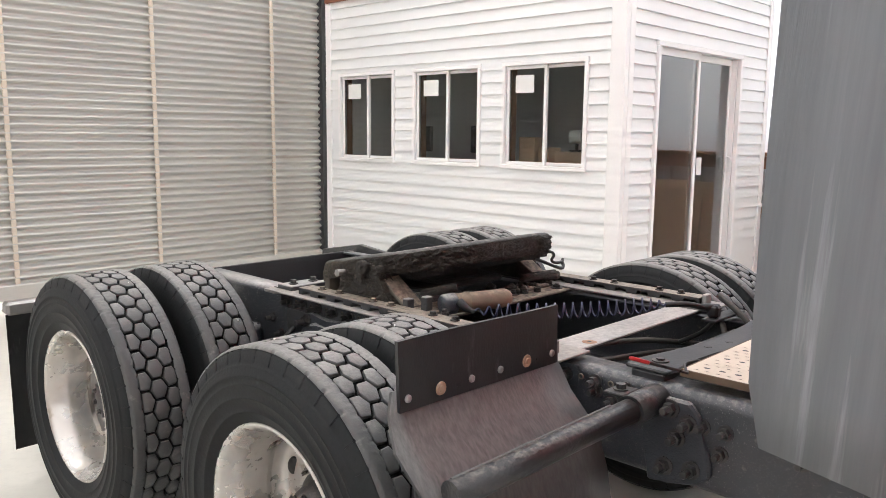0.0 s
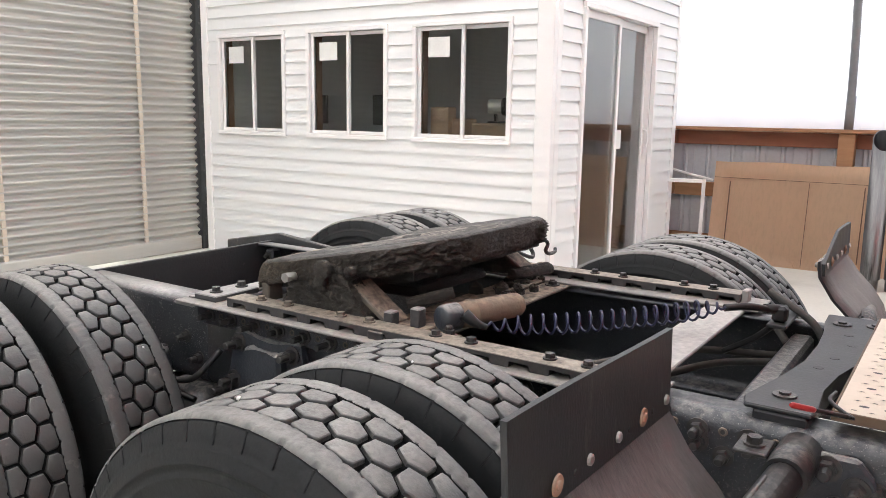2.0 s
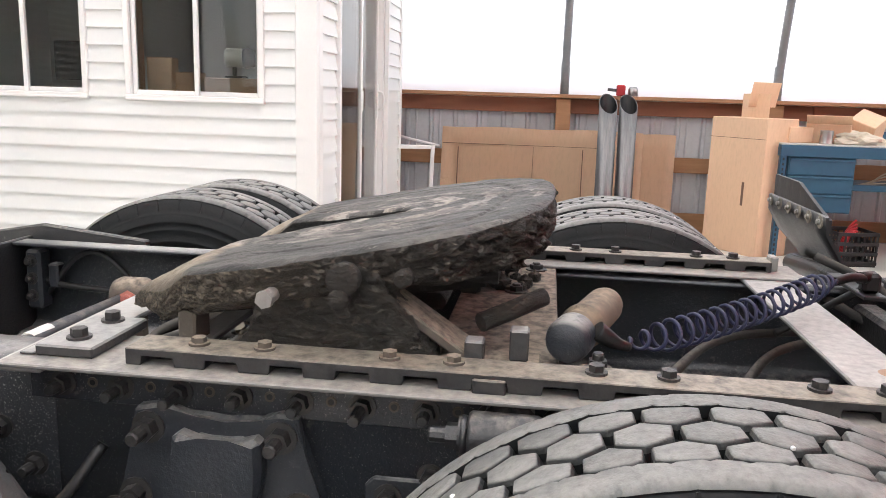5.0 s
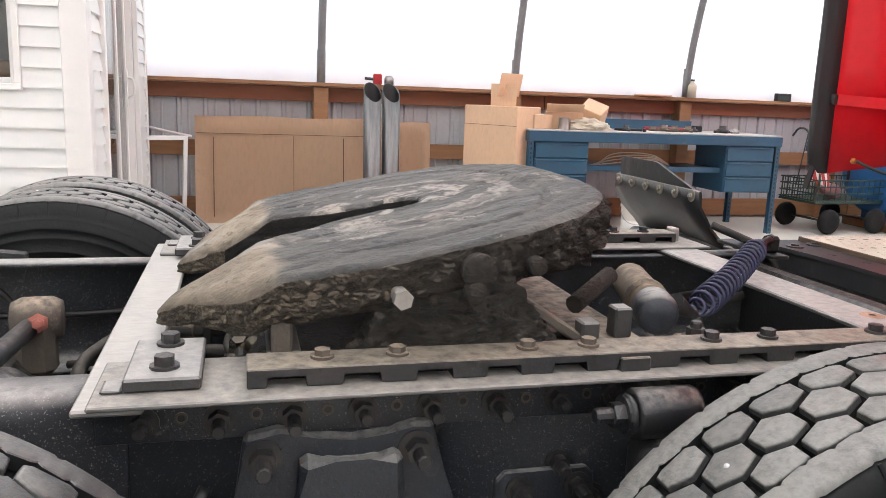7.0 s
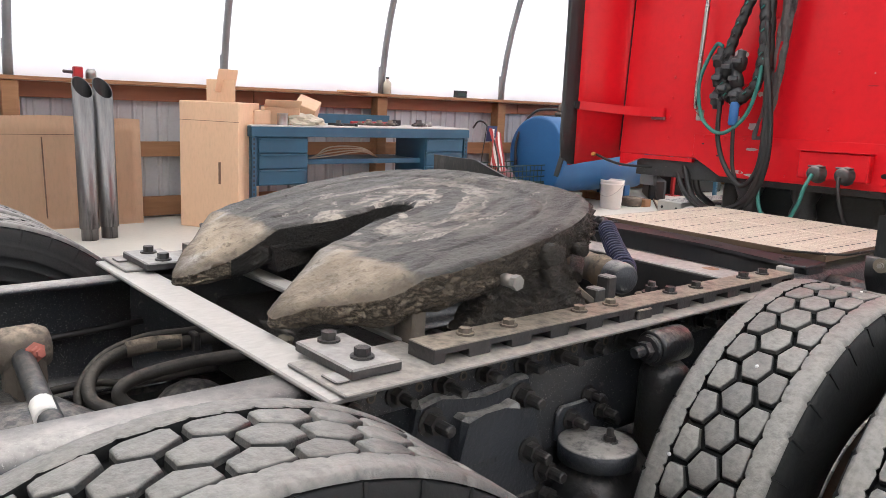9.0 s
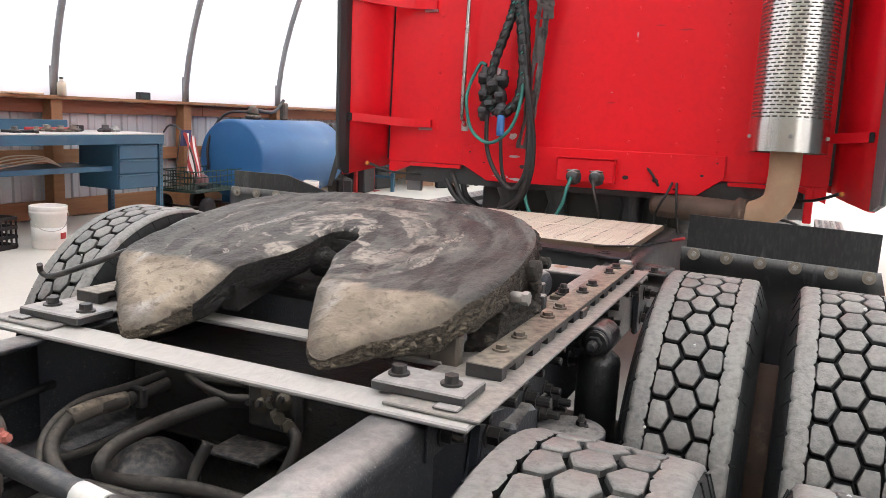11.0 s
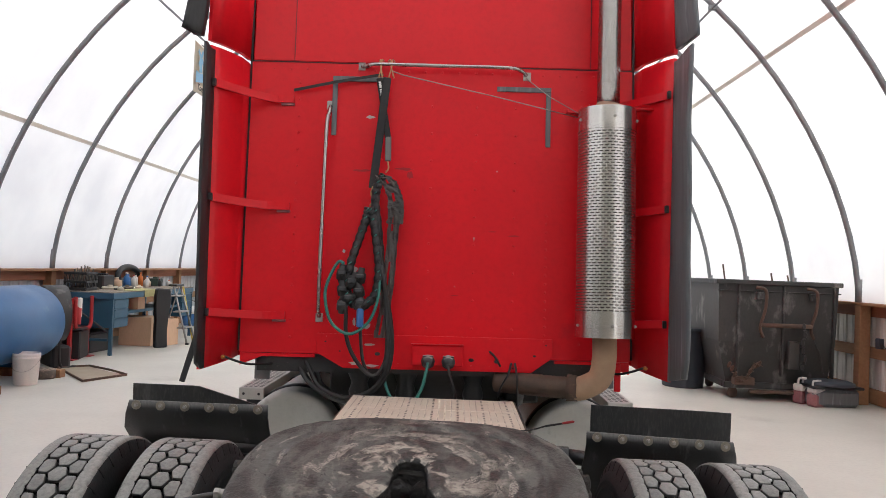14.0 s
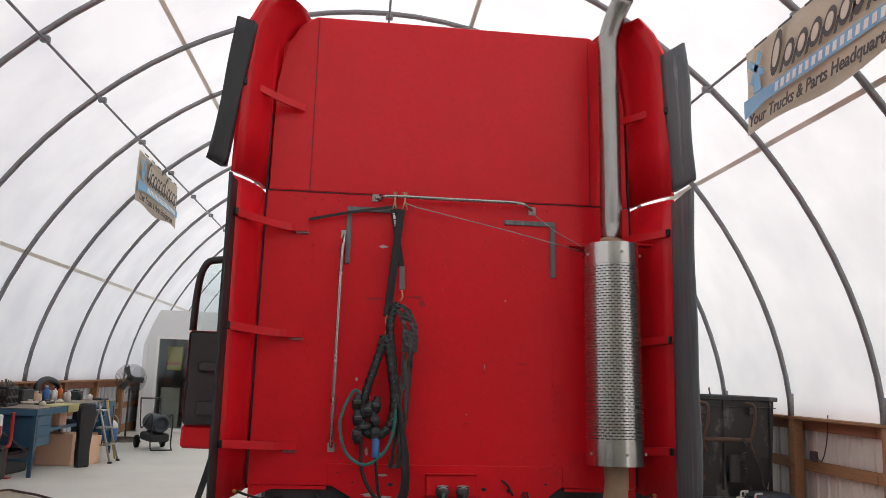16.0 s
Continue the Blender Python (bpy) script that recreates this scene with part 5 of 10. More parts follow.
part("air_hose", T(bend([(0.10, -0.205, 0.685), (0.14, -0.235, 0.67), (0.135, -0.27, 0.62), (0.09, -0.30, 0.55)], 8), 0.0125, 10), "oldhose", truck)
part("air_hose", T(bend([(-0.26, -0.12, 0.73), (-0.16, -0.135, 0.745), (-0.05, -0.14, 0.755), (0.02, -0.13, 0.75)], 8), 0.010, 10), "oldhose", truck)
part("air_hose", T(bend([(-0.02, -0.30, 0.66), (-0.03, -0.33, 0.60), (0.0, -0.36, 0.55), (0.06, -0.36, 0.53)], 8), 0.012, 10), "oldhose", truck)
part("relay_valve", B((-0.02, 0.11, -0.185, -0.161, 0.655, 0.75), bevel=0.008), "bolt", truck, "grimy relay valve")
part("valve_bracket", B((-0.06, 0.07, -0.26, -0.1615, 0.612, 0.62), bevel=0.002), "frame", truck)
bm = bmesh.new()
lathe(bm, [(0, 0.085), (0.03, 0.082), (0.065, 0.065), (0.09, 0.03), (0.098, -0.01), (0.106, -0.014), (0.106, -0.03), (0.09, -0.04), (0.08, -0.12), (0, -0.13)], 28, pose(-0.19, -0.27, 0.53, -25, 12, 0))
part("brake_chamber", bm, "frame", truck, "black domed brake chamber")
for s in (1, -1):
    bm = bmesh.new()
    lathe(bm, [(0, 0.10), (0.03, 0.10), (0.048, 0.085), (0.052, 0.07), (0.052, -0.22), (0, -0.22)], 24, pose(s * 0.565, 0.425, 0.66))
    shock = part("shock_absorber", bm, "frame", truck, "black shock absorber on a bolted eye")
    bm = bmesh.new()
    lathe(bm, [(0.02, -0.05), (0.034, -0.05), (0.037, -0.045), (0.037, 0.045), (0.034, 0.05), (0.02, 0.05)], 24, pose(s * 0.567, 0.415, 0.795, 90, 0, 0), True, True)
    lathe(bm, [(0.0, 0.05), (0.028, 0.05), (0.03, 0.054), (0.03, 0.060), (0, 0.060)], 20, pose(s * 0.567, 0.415, 0.795, 90, 0, 0))
    hexbolt(bm, (s * 0.567, 0.355, 0.795), (0, -1, 0), 0.019, 0.018, 0.027, 0.028)
    box(bm, *sorted((s * 0.4725, s * 0.53)), 0.385, 0.455, 0.765, 0.825, 0.008)
    part("shock_eye", bm, "frame", shock)
    pad = part("spring_pad", L([(0, 0.012), (0.03, 0.012), (0.05, 0.006), (0.074, 0.005), (0.078, 0.002), (0.078, -0.03), (0, -0.03)], 30, pose(s * 0.555, 0.235, 0.62)), "casting", truck, "dusty round spring pad")
    bolts("pad_bolt", pad, [(s * 0.575, 0.245, 0.628)], (0, 0, 1), 0.012, 0.011, 0.017, 0.018)
    o = [(0.198, 0.605), (0.198, 0.66), (0.212, 0.675), (0.345, 0.675), (0.36, 0.66), (0.36, 0.60)]
    pl = part("pad_bracket", P(o, FO + 0.001, FO + 0.012, Matrix(((0, 0, s, 0), (1, 0, 0, 0), (0, 1, 0, 0), (0, 0, 0, 1))), 0.003), "casting", truck, "bolted black bracket plate")
    bolts("bracket_bolt", pl, [(s * (FO + 0.012), 0.236, 0.645), (s * (FO + 0.012), 0.330, 0.645)], (s, 0, 0), 0.016, 0.016, 0.022, 0.03)
for s in (1, -1):
    bm = bmesh.new()
    lathe(bm, [(0, -0.11), (0.1, -0.11), (0.115, -0.07), (0.11, 0.0), (0.115, 0.07), (0.1, 0.11), (0, 0.11)], 24, pose(s * 0.36, 0.2, 0.5))
    part("air_spring", bm, "flap", truck)


def crust(bm, outline, z0, z1, m, rough, seed):
    """A block grown over with lumpy old grease."""
    prism(bm, outline, z0, z1, m, 0.005)
    bmesh.ops.triangulate(bm, faces=bm.faces[:])
    for _ in range(5):
        bmesh.ops.subdivide_edges(bm, edges=[e for e in bm.edges if e.calc_length() > 0.0095], cuts=1)
        bmesh.ops.triangulate(bm, faces=[f for f in bm.faces if len(f.verts) > 3])
    bm.normal_update()
    for v in bm.verts:
        c = v.co + Vector((seed, 0, 0))
        k = 0.8 * noise.noise(c * 22) + 1.5 * abs(noise.noise(Vector((c.x * 36, c.y * 36, c.z * 75)))) + 0.7 * abs(noise.noise(Vector((c.x * 80, c.y * 80, c.z * 140)))) + 0.25 * noise.noise(c * 130) - 0.5
        v.co += v.normal * rough * k
    for f in bm.faces:
        f.smooth = True


from mathutils import geometry


# ---- fifth wheel ----
fifth = thing("fifth_wheel", "", "")
fifth.parent = truck
ZF = FT + 0.002
part("rear_cross_plate", B((-0.545, 0.545, -0.375, -0.29, ZF, ZF + 0.010), bevel=0.003), "worn", fifth, "dusty flat steel cross plate")
part("saddle_bar", B((-0.39, 0.39, -0.135, -0.085, 0.838, 0.850), bevel=0.003), "worn", fifth, "dusty flat bar under the top plate")
part("middle_cross_plate", B((-0.43, 0.43, 0.28, 0.49, ZF, ZF + 0.010), bevel=0.003), "dusty", fifth)
part("front_cross_plate", B((-0.54, 0.56, 0.945, 1.06, ZF + 0.001, ZF + 0.011), bevel=0.003), "crossgrey", fifth, "grey steel cross plate with a burnt hole")
for s in (1, -1):
    x0, x1 = sorted((s * 0.385, s * 0.556))
    part("side_angle", B((x0, x1, -0.355, 1.10, ZF + 0.0105, ZF + 0.0175), bevel=0.002), "angledust", fifth, "long dusty angle iron on the frame")
    # toothed slide rail
    bm = bmesh.new()
    x0, x1 = sorted((s * 0.452, s * 0.522))
    comb = [(-0.165, ZF + 0.044), (-0.165, ZF + 0.0176)]
    y = -0.114
    while y + 0.03 < 1.03:
        comb += [(y - 0.026, ZF + 0.0176), (y - 0.026, ZF + 0.0345), (y + 0.026, ZF + 0.0345), (y + 0.026, ZF + 0.0176)]
        y += 0.1005
    comb += [(1.03, ZF + 0.0176), (1.03, ZF + 0.044)]
    prism(bm, comb, x0, x1, Matrix(((0, 0, 1, 0), (1, 0, 0, 0), (0, 1, 0, 0), (0, 0, 0, 1))), 0.0015)
    # filler behind the teeth, near-black: the openings' shade put into its colour
    part("rail_web", B((min(x0, x1) + 0.012 + (0.016 if s > 0 else 0), max(x0, x1) - 0.012 - (0.016 if s < 0 else 0) - (0.022 if s > 0 else 0), -0.16, 1.02, ZF + 0.0176, ZF + 0.0342)), "packed", fifth)
    part("slide_rail", bm, "railmix", fifth, "toothed slide rail caked with dust")
    bolts("slide_rail_bolt", fifth, [(s * 0.482, y, ZF + 0.044) for y in (-0.064, 0.041, 0.235, 0.332)], (0, 0, 1), 0.0118, 0.009, 0.0165, 0.0, "dusty")
    bolts("slide_rail_bolt", fifth, [(s * 0.482, y, ZF + 0.044) for y in (0.540, 0.642, 0.848, 0.940)], (0, 0, 1), 0.0118, 0.011, 0.0165)
    # rear hold-down block
    bm = B((*sorted((s * 0.343, s * 0.515)), -0.318, -0.222, ZF + 0.018, ZF + 0.036), (*sorted((s * 0.47, s * 0.515)), -0.345, -0.3185, ZF + 0.018, ZF + 0.022), bevel=0.003)
    part("hold_down_plate", bm, "holdplate", fifth, "bolted hold-down plate")
    bolts("hold_down_bolt", fifth, [(s * x, -0.27, ZF + 0.036) for x in (0.372, 0.471)], (0, 0, 1), 0.0135, 0.014, 0.0195)
    part("end_stop", B((*sorted((s * 0.47, s * 0.512)), 1.03, 1.05, ZF + 0.012, ZF + 0.055), bevel=0.003), "worn", fifth)
    # saddle bracket under the top plate
    bm = bmesh.new()
    o = [(-0.085, 0.852), (-0.07, 0.843), (0.24, 0.843), (0.25, 0.866), (0.215, 0.905), (0.175, 0.955), (0.155, 1.0), (0.06, 1.005), (-0.02, 0.985), (-0.03, 0.93), (-0.045, 0.885)]
    mm = Matrix(((0, 0, s, 0), (1, 0, 0, 0.05), (0, 1, 0, 0), (0, 0, 0, 1)))
    crust(bm, o, 0.39, 0.452, mm, 0.010, s)
    part("saddle_bracket", bm, "grease", fifth, "pivot bracket buried in old grease")
    # sloping gusset
    bm = bmesh.new()
    beam(bm, (s * 0.385, 0.17, 0.975), (s * 0.39, 0.36, 0.852), 0.085, 0.016, (0, 0, 1), 0.003)
    part("gusset", bm, "dusty", fifth)
    part("foot_block", B((*sorted((s * 0.36, s * 0.42)), -0.13, -0.10, 0.836, 0.91), bevel=0.004), "dusty", fifth)
    bm = bmesh.new()
    lathe(bm, [(0, 0), (0.012, 0), (0.012, 0.04), (0.0, 0.04)], 16, pose(s * 0.452, 0.045, 0.952, 0, s * 90, 0))
    hexbolt(bm, (s * 0.482, 0.045, 0.952), (s, 0, 0), 0.0145, 0.012, 0.013)
    part("pivot_pin", bm, "bolt_lit", fifth, "bright hex headed pivot pin")
    for q, r in (((0.458, 0.16, 0.985), 0.026), ((0.462, 0.155, 0.955), 0.016), ((0.452, 0.25, 0.99), 0.014)):
        part("grease_fitting", L([(0, 0), (r, 0), (r, 0.02), (r * 0.5, 0.024), (0, 0.024)], 12, pose(s * q[0], q[1], q[2], 0, s * 90, 0)), "grease", fifth)
    bm = bmesh.new()
    beam(bm, (s * 0.47, 0.145, 0.965), (s * 0.475, 0.165, 0.925), 0.012, 0.02, bevel=0.003)
    part("lock_tab", bm, "grease", fifth)

# top plate: horseshoe with a throat and drooping ramps
HALF = [(0.0, 0.472), (0.12, 0.468), (0.22, 0.452), (0.30, 0.425), (0.36, 0.385), (0.41, 0.32), (0.44, 0.24), (0.455, 0.13), (0.455, 0.02), (0.445, -0.07), (0.405, -0.16), (0.352, -0.23), (0.30, -0.298), (0.258, -0.348), (0.228, -0.368),
        (0.198, -0.348), (0.163, -0.28), (0.125, -0.17), (0.085, -0.05), (0.055, 0.02), (0.048, 0.08), (0.045, 0.13), (0.03, 0.165), (0.0, 0.175)]
HALF = [(x, y if y > -0.125 else -0.125 + 0.73 * (y + 0.125)) for x, y in HALF]
OUT = HALF + [(-x, y) for x, y in HALF[-2:0:-1]]


def inside(x, y):
    c = False
    for (x0, y0), (x1, y1) in zip(OUT, OUT[1:] + OUT[:1]):
        if (y0 > y) != (y1 > y) and x < (x1 - x0) * (y - y0) / (y1 - y0) + x0:
            c = not c
    return c


def nearest_edge(x, y):
    best = (9, None)
    for (x0, y0), (x1, y1) in zip(OUT, OUT[1:] + OUT[:1]):
        dx, dy = x1 - x0, y1 - y0
        t = max(0, min(1, ((x - x0) * dx + (y - y0) * dy) / (dx * dx + dy * dy + 1e-12)))
        px, py = x0 + dx * t, y0 + dy * t
        d = math.hypot(x - px, y - py)
        if d < best[0]:
            best = (d, (px, py))
    return best


def plate_z(x, y):
    z = 1.003 + 0.195 * (y - 0.047)
    c = -0.125 - 0.02 * math.sin(9 * x)
    if y < c:
        # ramps break away at a crease, sag a little, and fall off to both sides of a ridge
        z -= 0.19 * (c - y) + 1.0 * (c - y) ** 2
        z -= 0.35 * max(0.0, abs(abs(x) - 0.255) - 0.05) * min(1.0, (c - y) / 0.1)
    return z


def resample(line, step):
    """The closed outline in even steps, rounded."""
    P = [Vector((x, y)) for x, y in line]
    k = len(P)
    fine = []
    for i in range(k):
        a, b, c, d = P[i - 1], P[i], P[(i + 1) % k], P[(i + 2) % k]
        for q in range(6):
            t = q / 6
            fine.append(0.5 * ((2 * b) + (c - a) * t + (2 * a - 5 * b + 4 * c - d) * t * t + (3 * b - a - 3 * c + d) * t ** 3))
    out, left = [], 0.0
    for a, b in zip(fine, fine[1:] + fine[:1]):
        L_ = (b - a).length
        while left < L_:
            out.append(a + (b - a) * (left / L_ if L_ else 0))
            left += step
        left -= L_
    return out


def build_top_plate():
    g = 0.0058
    rim = resample(OUT, g)
    if (rim[0] - rim[-1]).length < 0.5 * g:
        rim.pop()
    n = len(rim)
    area = sum(a.x * b.y - b.x * a.y for a, b in zip(rim, rim[1:] + rim[:1]))
    nor = []
    for i in range(n):
        t = (rim[(i + 2) % n] - rim[i - 2]).normalized()
        nor.append(Vector((t.y, -t.x)) if area > 0 else Vector((-t.y, t.x)))
    pts = list(rim)
    for i in range(-80, 81):
        for j in range(-66, 84):
            x, y = (i + 0.5 * (j % 2)) * g, j * g
            if inside(x, y) and nearest_edge(x, y)[0] > 0.75 * g:
                pts.append(Vector((x, y)))
    vs, es, fs, *_ = geometry.delaunay_2d_cdt(pts, [(i, (i + 1) % n) for i in range(n)], [], 1, 1e-6)
    bm = bmesh.new()
    lay = bm.verts.layers.float.new("rim")
    top = []
    for i, v in enumerate(vs):
        x, y = v
        d = 0.0 if i < n else nearest_edge(x, y)[0]
        z = plate_z(x, y)
        z += 0.0026 * noise.noise(Vector((x * 9, y * 14, 0))) + 0.0014 * noise.noise(Vector((x * 40, y * 40, 2))) + 0.0006 * noise.noise(Vector((x * 110, y * 90, 5)))
        z -= 0.007 * max(0, 1 - d / 0.016) ** 2
        # grease groove that runs along inside the outer edge
        if abs(x) > 0.17 or y > 0.3:
            if y > -0.08 and abs(d - 0.092) < 0.008 and noise.noise(Vector((x * 6, y * 6, 9))) > -0.25:
                z -= 0.0035
        top.append(bm.verts.new((x, y, z)))
        top[-1][lay] = d
    for f in fs:
        q = bm.faces.new([top[i] for i in f])
        q.smooth = True
    # crusted skirt: rows of puffy, creased old grease down the side
    rows = 24
    prev = top[:n]
    for k in range(1, rows + 1):
        u = k / rows
        ring = []
        for i, p in enumerate(rim):
            y = p.y
            thick = 0.064 + 0.03 * max(0.0, y)
            if y < -0.12:
                thick -= 0.24 * (-0.12 - y)
            inner = abs(p.x) < 0.2 and y < 0.18
            s_ = i * g
            h = -u * thick
            lump = noise.noise(Vector((p.x * 14, y * 14, h * 12)))
            crease = abs(noise.noise(Vector((p.x * 32, y * 32, h * 85 + 2 * lump)))) + 0.55 * abs(noise.noise(Vector((p.x * 75, y * 75, h * 150))))
            grit = noise.noise(Vector((p.x * 150, y * 150, h * 190)))
            front = min(1.0, max(0.0, (y - 0.15) / 0.2)) if abs(p.x) > 0.2 else 0.0
            amp = 0.5 if inner else 1.0 + 0.7 * front
            o = -0.001 + amp * (0.004 * lump + (0.0075 + 0.009 * front) * crease + 0.0014 * grit)
            o *= min(1.0, u * 5 + 0.15)
            if u > 0.8:
                o -= (0.012 if y > -0.15 else 0.005) * (u - 0.8) / 0.2
            q = p + nor[i] * o
            z = plate_z(p.x, y) - 0.007 + h + 0.004 * lump * u * (1 + front)
            if u > 0.9:
                z += (0.010 if y > -0.15 else 0.003) * noise.noise(Vector((s_ * 20, 3, 1)))
            ring.append(bm.verts.new((q.x, q.y, z)))
            ring[-1][lay] = -0.02 - 0.02 * u
        for i in range(n):
            q = bm.faces.new((prev[i], prev[(i + 1) % n], ring[(i + 1) % n], ring[i]))
            q.smooth = True
            c = rim[i]
            q.material_index = 1 if abs(c.x) < 0.19 and c.y < 0.18 and (c.y > -0.2 or abs(c.x) < 0.14) else 0
        prev = ring
    lo, _, fs, *_ = geometry.delaunay_2d_cdt(rim, [(i, (i + 1) % n) for i in range(n)], [], 1, 1e-6)
    for f in fs:
        bm.faces.new([prev[i] for i in f]).material_index = 1
    me = mesh_of("top_plate", bm, "platetop")
    me.materials.append(M["packed"])
    o = new("top_plate", me)
    o.parent = fifth
    o["label"] = "tilted horseshoe top plate smeared with black grease and dust"
    # underside ribs
    bm = bmesh.new()
    for s in (1, -1):
        beam(bm, (s * 0.30, -0.2, 0.89), (s * 0.32, 0.36, 0.985), 0.04, 0.06)
        beam(bm, (s * 0.12, -0.12, 0.90), (s * 0.14, 0.36, 0.985), 0.04, 0.06)
    beam(bm, (-0.38, 0.2, 0.955), (0.38, 0.2, 0.955), 0.05, 0.05)
    beam(bm, (-0.36, 0.36, 0.99), (0.36, 0.36, 0.99), 0.05, 0.05)
    part("lock_rib", bm, "packed", fifth)
    bm = bmesh.new()
    box(bm, -0.075, 0.075, 0.15, 0.26, 0.90, 1.0, 0.01)
    box(bm, -0.20, 0.20, 0.05, 0.28, 0.868, 0.90, 0.01)
    for q in ((-0.03, 0.12, 0.955), (0.035, 0.14, 0.945)):
        bmesh.ops.create_icosphere(bm, subdivisions=2, radius=0.035, matrix=Matrix.Translation(q))
    for v in bm.verts:
        v.co += Vector((1, 1, 1)) * 0.012 * noise.noise(v.co * 30)
    part("lock_jaw", bm, "packed", fifth, "kingpin jaw packed with grease")


build_top_plate()

# release handle
part("release_handle", T(bend([(-0.42, 0.06, 0.955), (-0.55, 0.055, 0.935), (-0.72, 0.065, 0.875), (-0.89, 0.075, 0.815), (-0.93, 0.07, 0.82), (-0.925, 0.06, 0.845)], 6), 0.0085, 8), "bolt", fifth, "long bent steel release handle")
# slide lock cylinder and air line
bm = bmesh.new()
lathe(bm, [(0, -0.14), (0.026, -0.14), (0.032, -0.13), (0.0345, -0.115), (0.0345, 0.03), (0.0385, 0.033), (0.0385, 0.042), (0.0345, 0.045), (0.0345, 0.12), (0.031, 0.133), (0.022, 0.138), (0, 0.138)], 28, pose(0.262, 0.537, 0.887, 0, 90, -17))
part("slide_lock_cylinder", bm, "airbag", fifth, "dust coated brown air cylinder")
part("cylinder_nipple", T(bend([(0.36, 0.545, 0.90), (0.352, 0.575, 0.88), (0.338, 0.60, 0.869)]), [0.017, 0.016, 0.0155, 0.015, 0.014, 0.013, 0.012, 0.011, 0.010, 0.0095, 0.009, 0.0085, 0.008][:13], 10), "hose", fifth, "tapered rubber nipple")
part("cylinder_end", L([(0, 0), (0.028, 0), (0.034, 0.006), (0.0368, 0.018), (0.0368, 0.052), (0.034, 0.054)], 28, pose(0.3966, 0.4958, 0.887, 0, -90, -17)), "casting", fifth, "dusty rounded end cap")
part("cylinder_foot", B((0.40, 0.46, 0.52, 0.57, 0.8365, 0.858), bevel=0.004), "dusty", fifth)
bolts("cylinder_bolt", fifth, [(0.43, 0.545, 0.858)], (0, 0, 1), 0.015, 0.014, 0.021, 0.014)
for x, y, w, hgt in ((0.405, 0.342, 0.033, 0.036), (0.380, 0.410, 0.033, 0.050)):
    part("stop_block", B((x, x + w, y, y + 0.03, 0.856, 0.856 + hgt), bevel=0.003), "holdplate", fifth)
part("block_base", B((0.36, 0.45, 0.30, 0.46, 0.8365, 0.856), bevel=0.003), "dusty", fifth)
part("square_lug", B((0.5225, 0.53, 0.364, 0.412, ZF + 0.016, ZF + 0.038), bevel=0.002), "railmix", fifth)
bm = bmesh.new()
tube(bm, [(0.36, 0.36, 0.9), (0.28, 0.46, 0.93)], 0.016, 10)
tube(bm, [(-0.28, 0.36, 0.88), (-0.40, 0.40, 0.885)], 0.022, 10)
for i in range(14):
    r = random.Random(i)
    bmesh.ops.create_icosphere(bm, subdivisions=1, radius=r.uniform(0.01, 0.028), matrix=Matrix.Translation((-0.25 + r.uniform(-0.17, 0.17), 0.37 + r.uniform(-0.08, 0.08), 0.848)))
stuff(part("lock_linkage", bm, "grease", fifth, "slide lock linkage clogged with dirt"))
bolts("linkage_bolt", fifth, [(-0.2, 0.33, 0.8365), (-0.3, 0.30, 0.8365), (-0.36, 0.44, 0.8365), (-0.12, 0.4, 0.8365)], (0, 0, 1), 0.016, 0.012, 0.026, 0.008, "bolt")
part("link_arm", B((-0.36, -0.12, 0.375, 0.405, 0.8365, 0.850), bevel=0.004), "dusty", fifth, "flat slide lock arm")
part("link_arm", T([(-0.42, 0.40, 0.88), (-0.22, 0.36, 0.885)], 0.018, 10), "grease", fifth)
part("pull_hook", T(bend([(-0.31, 0.40, 0.985), (-0.35, 0.41, 0.988), (-0.375, 0.41, 0.972), (-0.36, 0.41, 0.952), (-0.385, 0.41, 0.938), (-0.44, 0.405, 0.936), (-0.455, 0.40, 0.946)], 5), 0.0065, 8), "bolt", fifth, "bent wire pull hook")


def coil(a, b, r, turns, wire, sag=0.03, squeeze=1.0):
    a, b = Vector(a), Vector(b)
    d = b - a
    t = d.normalized()
    n = t.cross(Vector((0, 0, 1))).normalized()
    u = n.cross(t)
    pts = []
    N = turns * 14
    for i in range(N + 1):
        s = i / N
        q = s ** squeeze
        p = a + d * q + Vector((0, 0, -sag * 4 * q * (1 - q)))
        ang = 2 * math.pi * turns * s
        rr = r * min(1.0, 0.25 + 6 * min(s, 1 - s))
        pts.append(p + (n * math.cos(ang) + u * math.sin(ang)) * rr)
    return pts


bm = bmesh.new()
tube(bm, coil((0.335, 0.595, 0.872), (-0.125, 1.065, 0.905), 0.0255, 21, 0.005, 0.012, 0.92), 0.0036, 6)
part("coiled_air_line", bm, "bluecoil", truck, "dark blue coiled air line stretched over the frame")
bm = bmesh.new()
tube(bm, bend([(-0.125, 1.065, 0.90), (-0.17, 1.12, 0.903), (-0.24, 1.175, 0.885)]), 0.010, 10)
box(bm, -0.262, -0.228, 1.165, 1.205, 0.855, 0.90, 0.008)
tube(bm, [(-0.215, 1.15, 0.893), (-0.262, 1.195, 0.888)], 0.014, 8)
tube(bm, bend([(-0.25, 1.19, 0.87), (-0.3, 1.16, 0.83), (-0.34, 1.1, 0.77), (-0.33, 1.02, 0.72)]), 0.009, 8)
box(bm, -0.45, -0.2, 1.16, 1.21, 0.845, 0.855, 0.002)
part("gladhand", bm, "hose", truck)
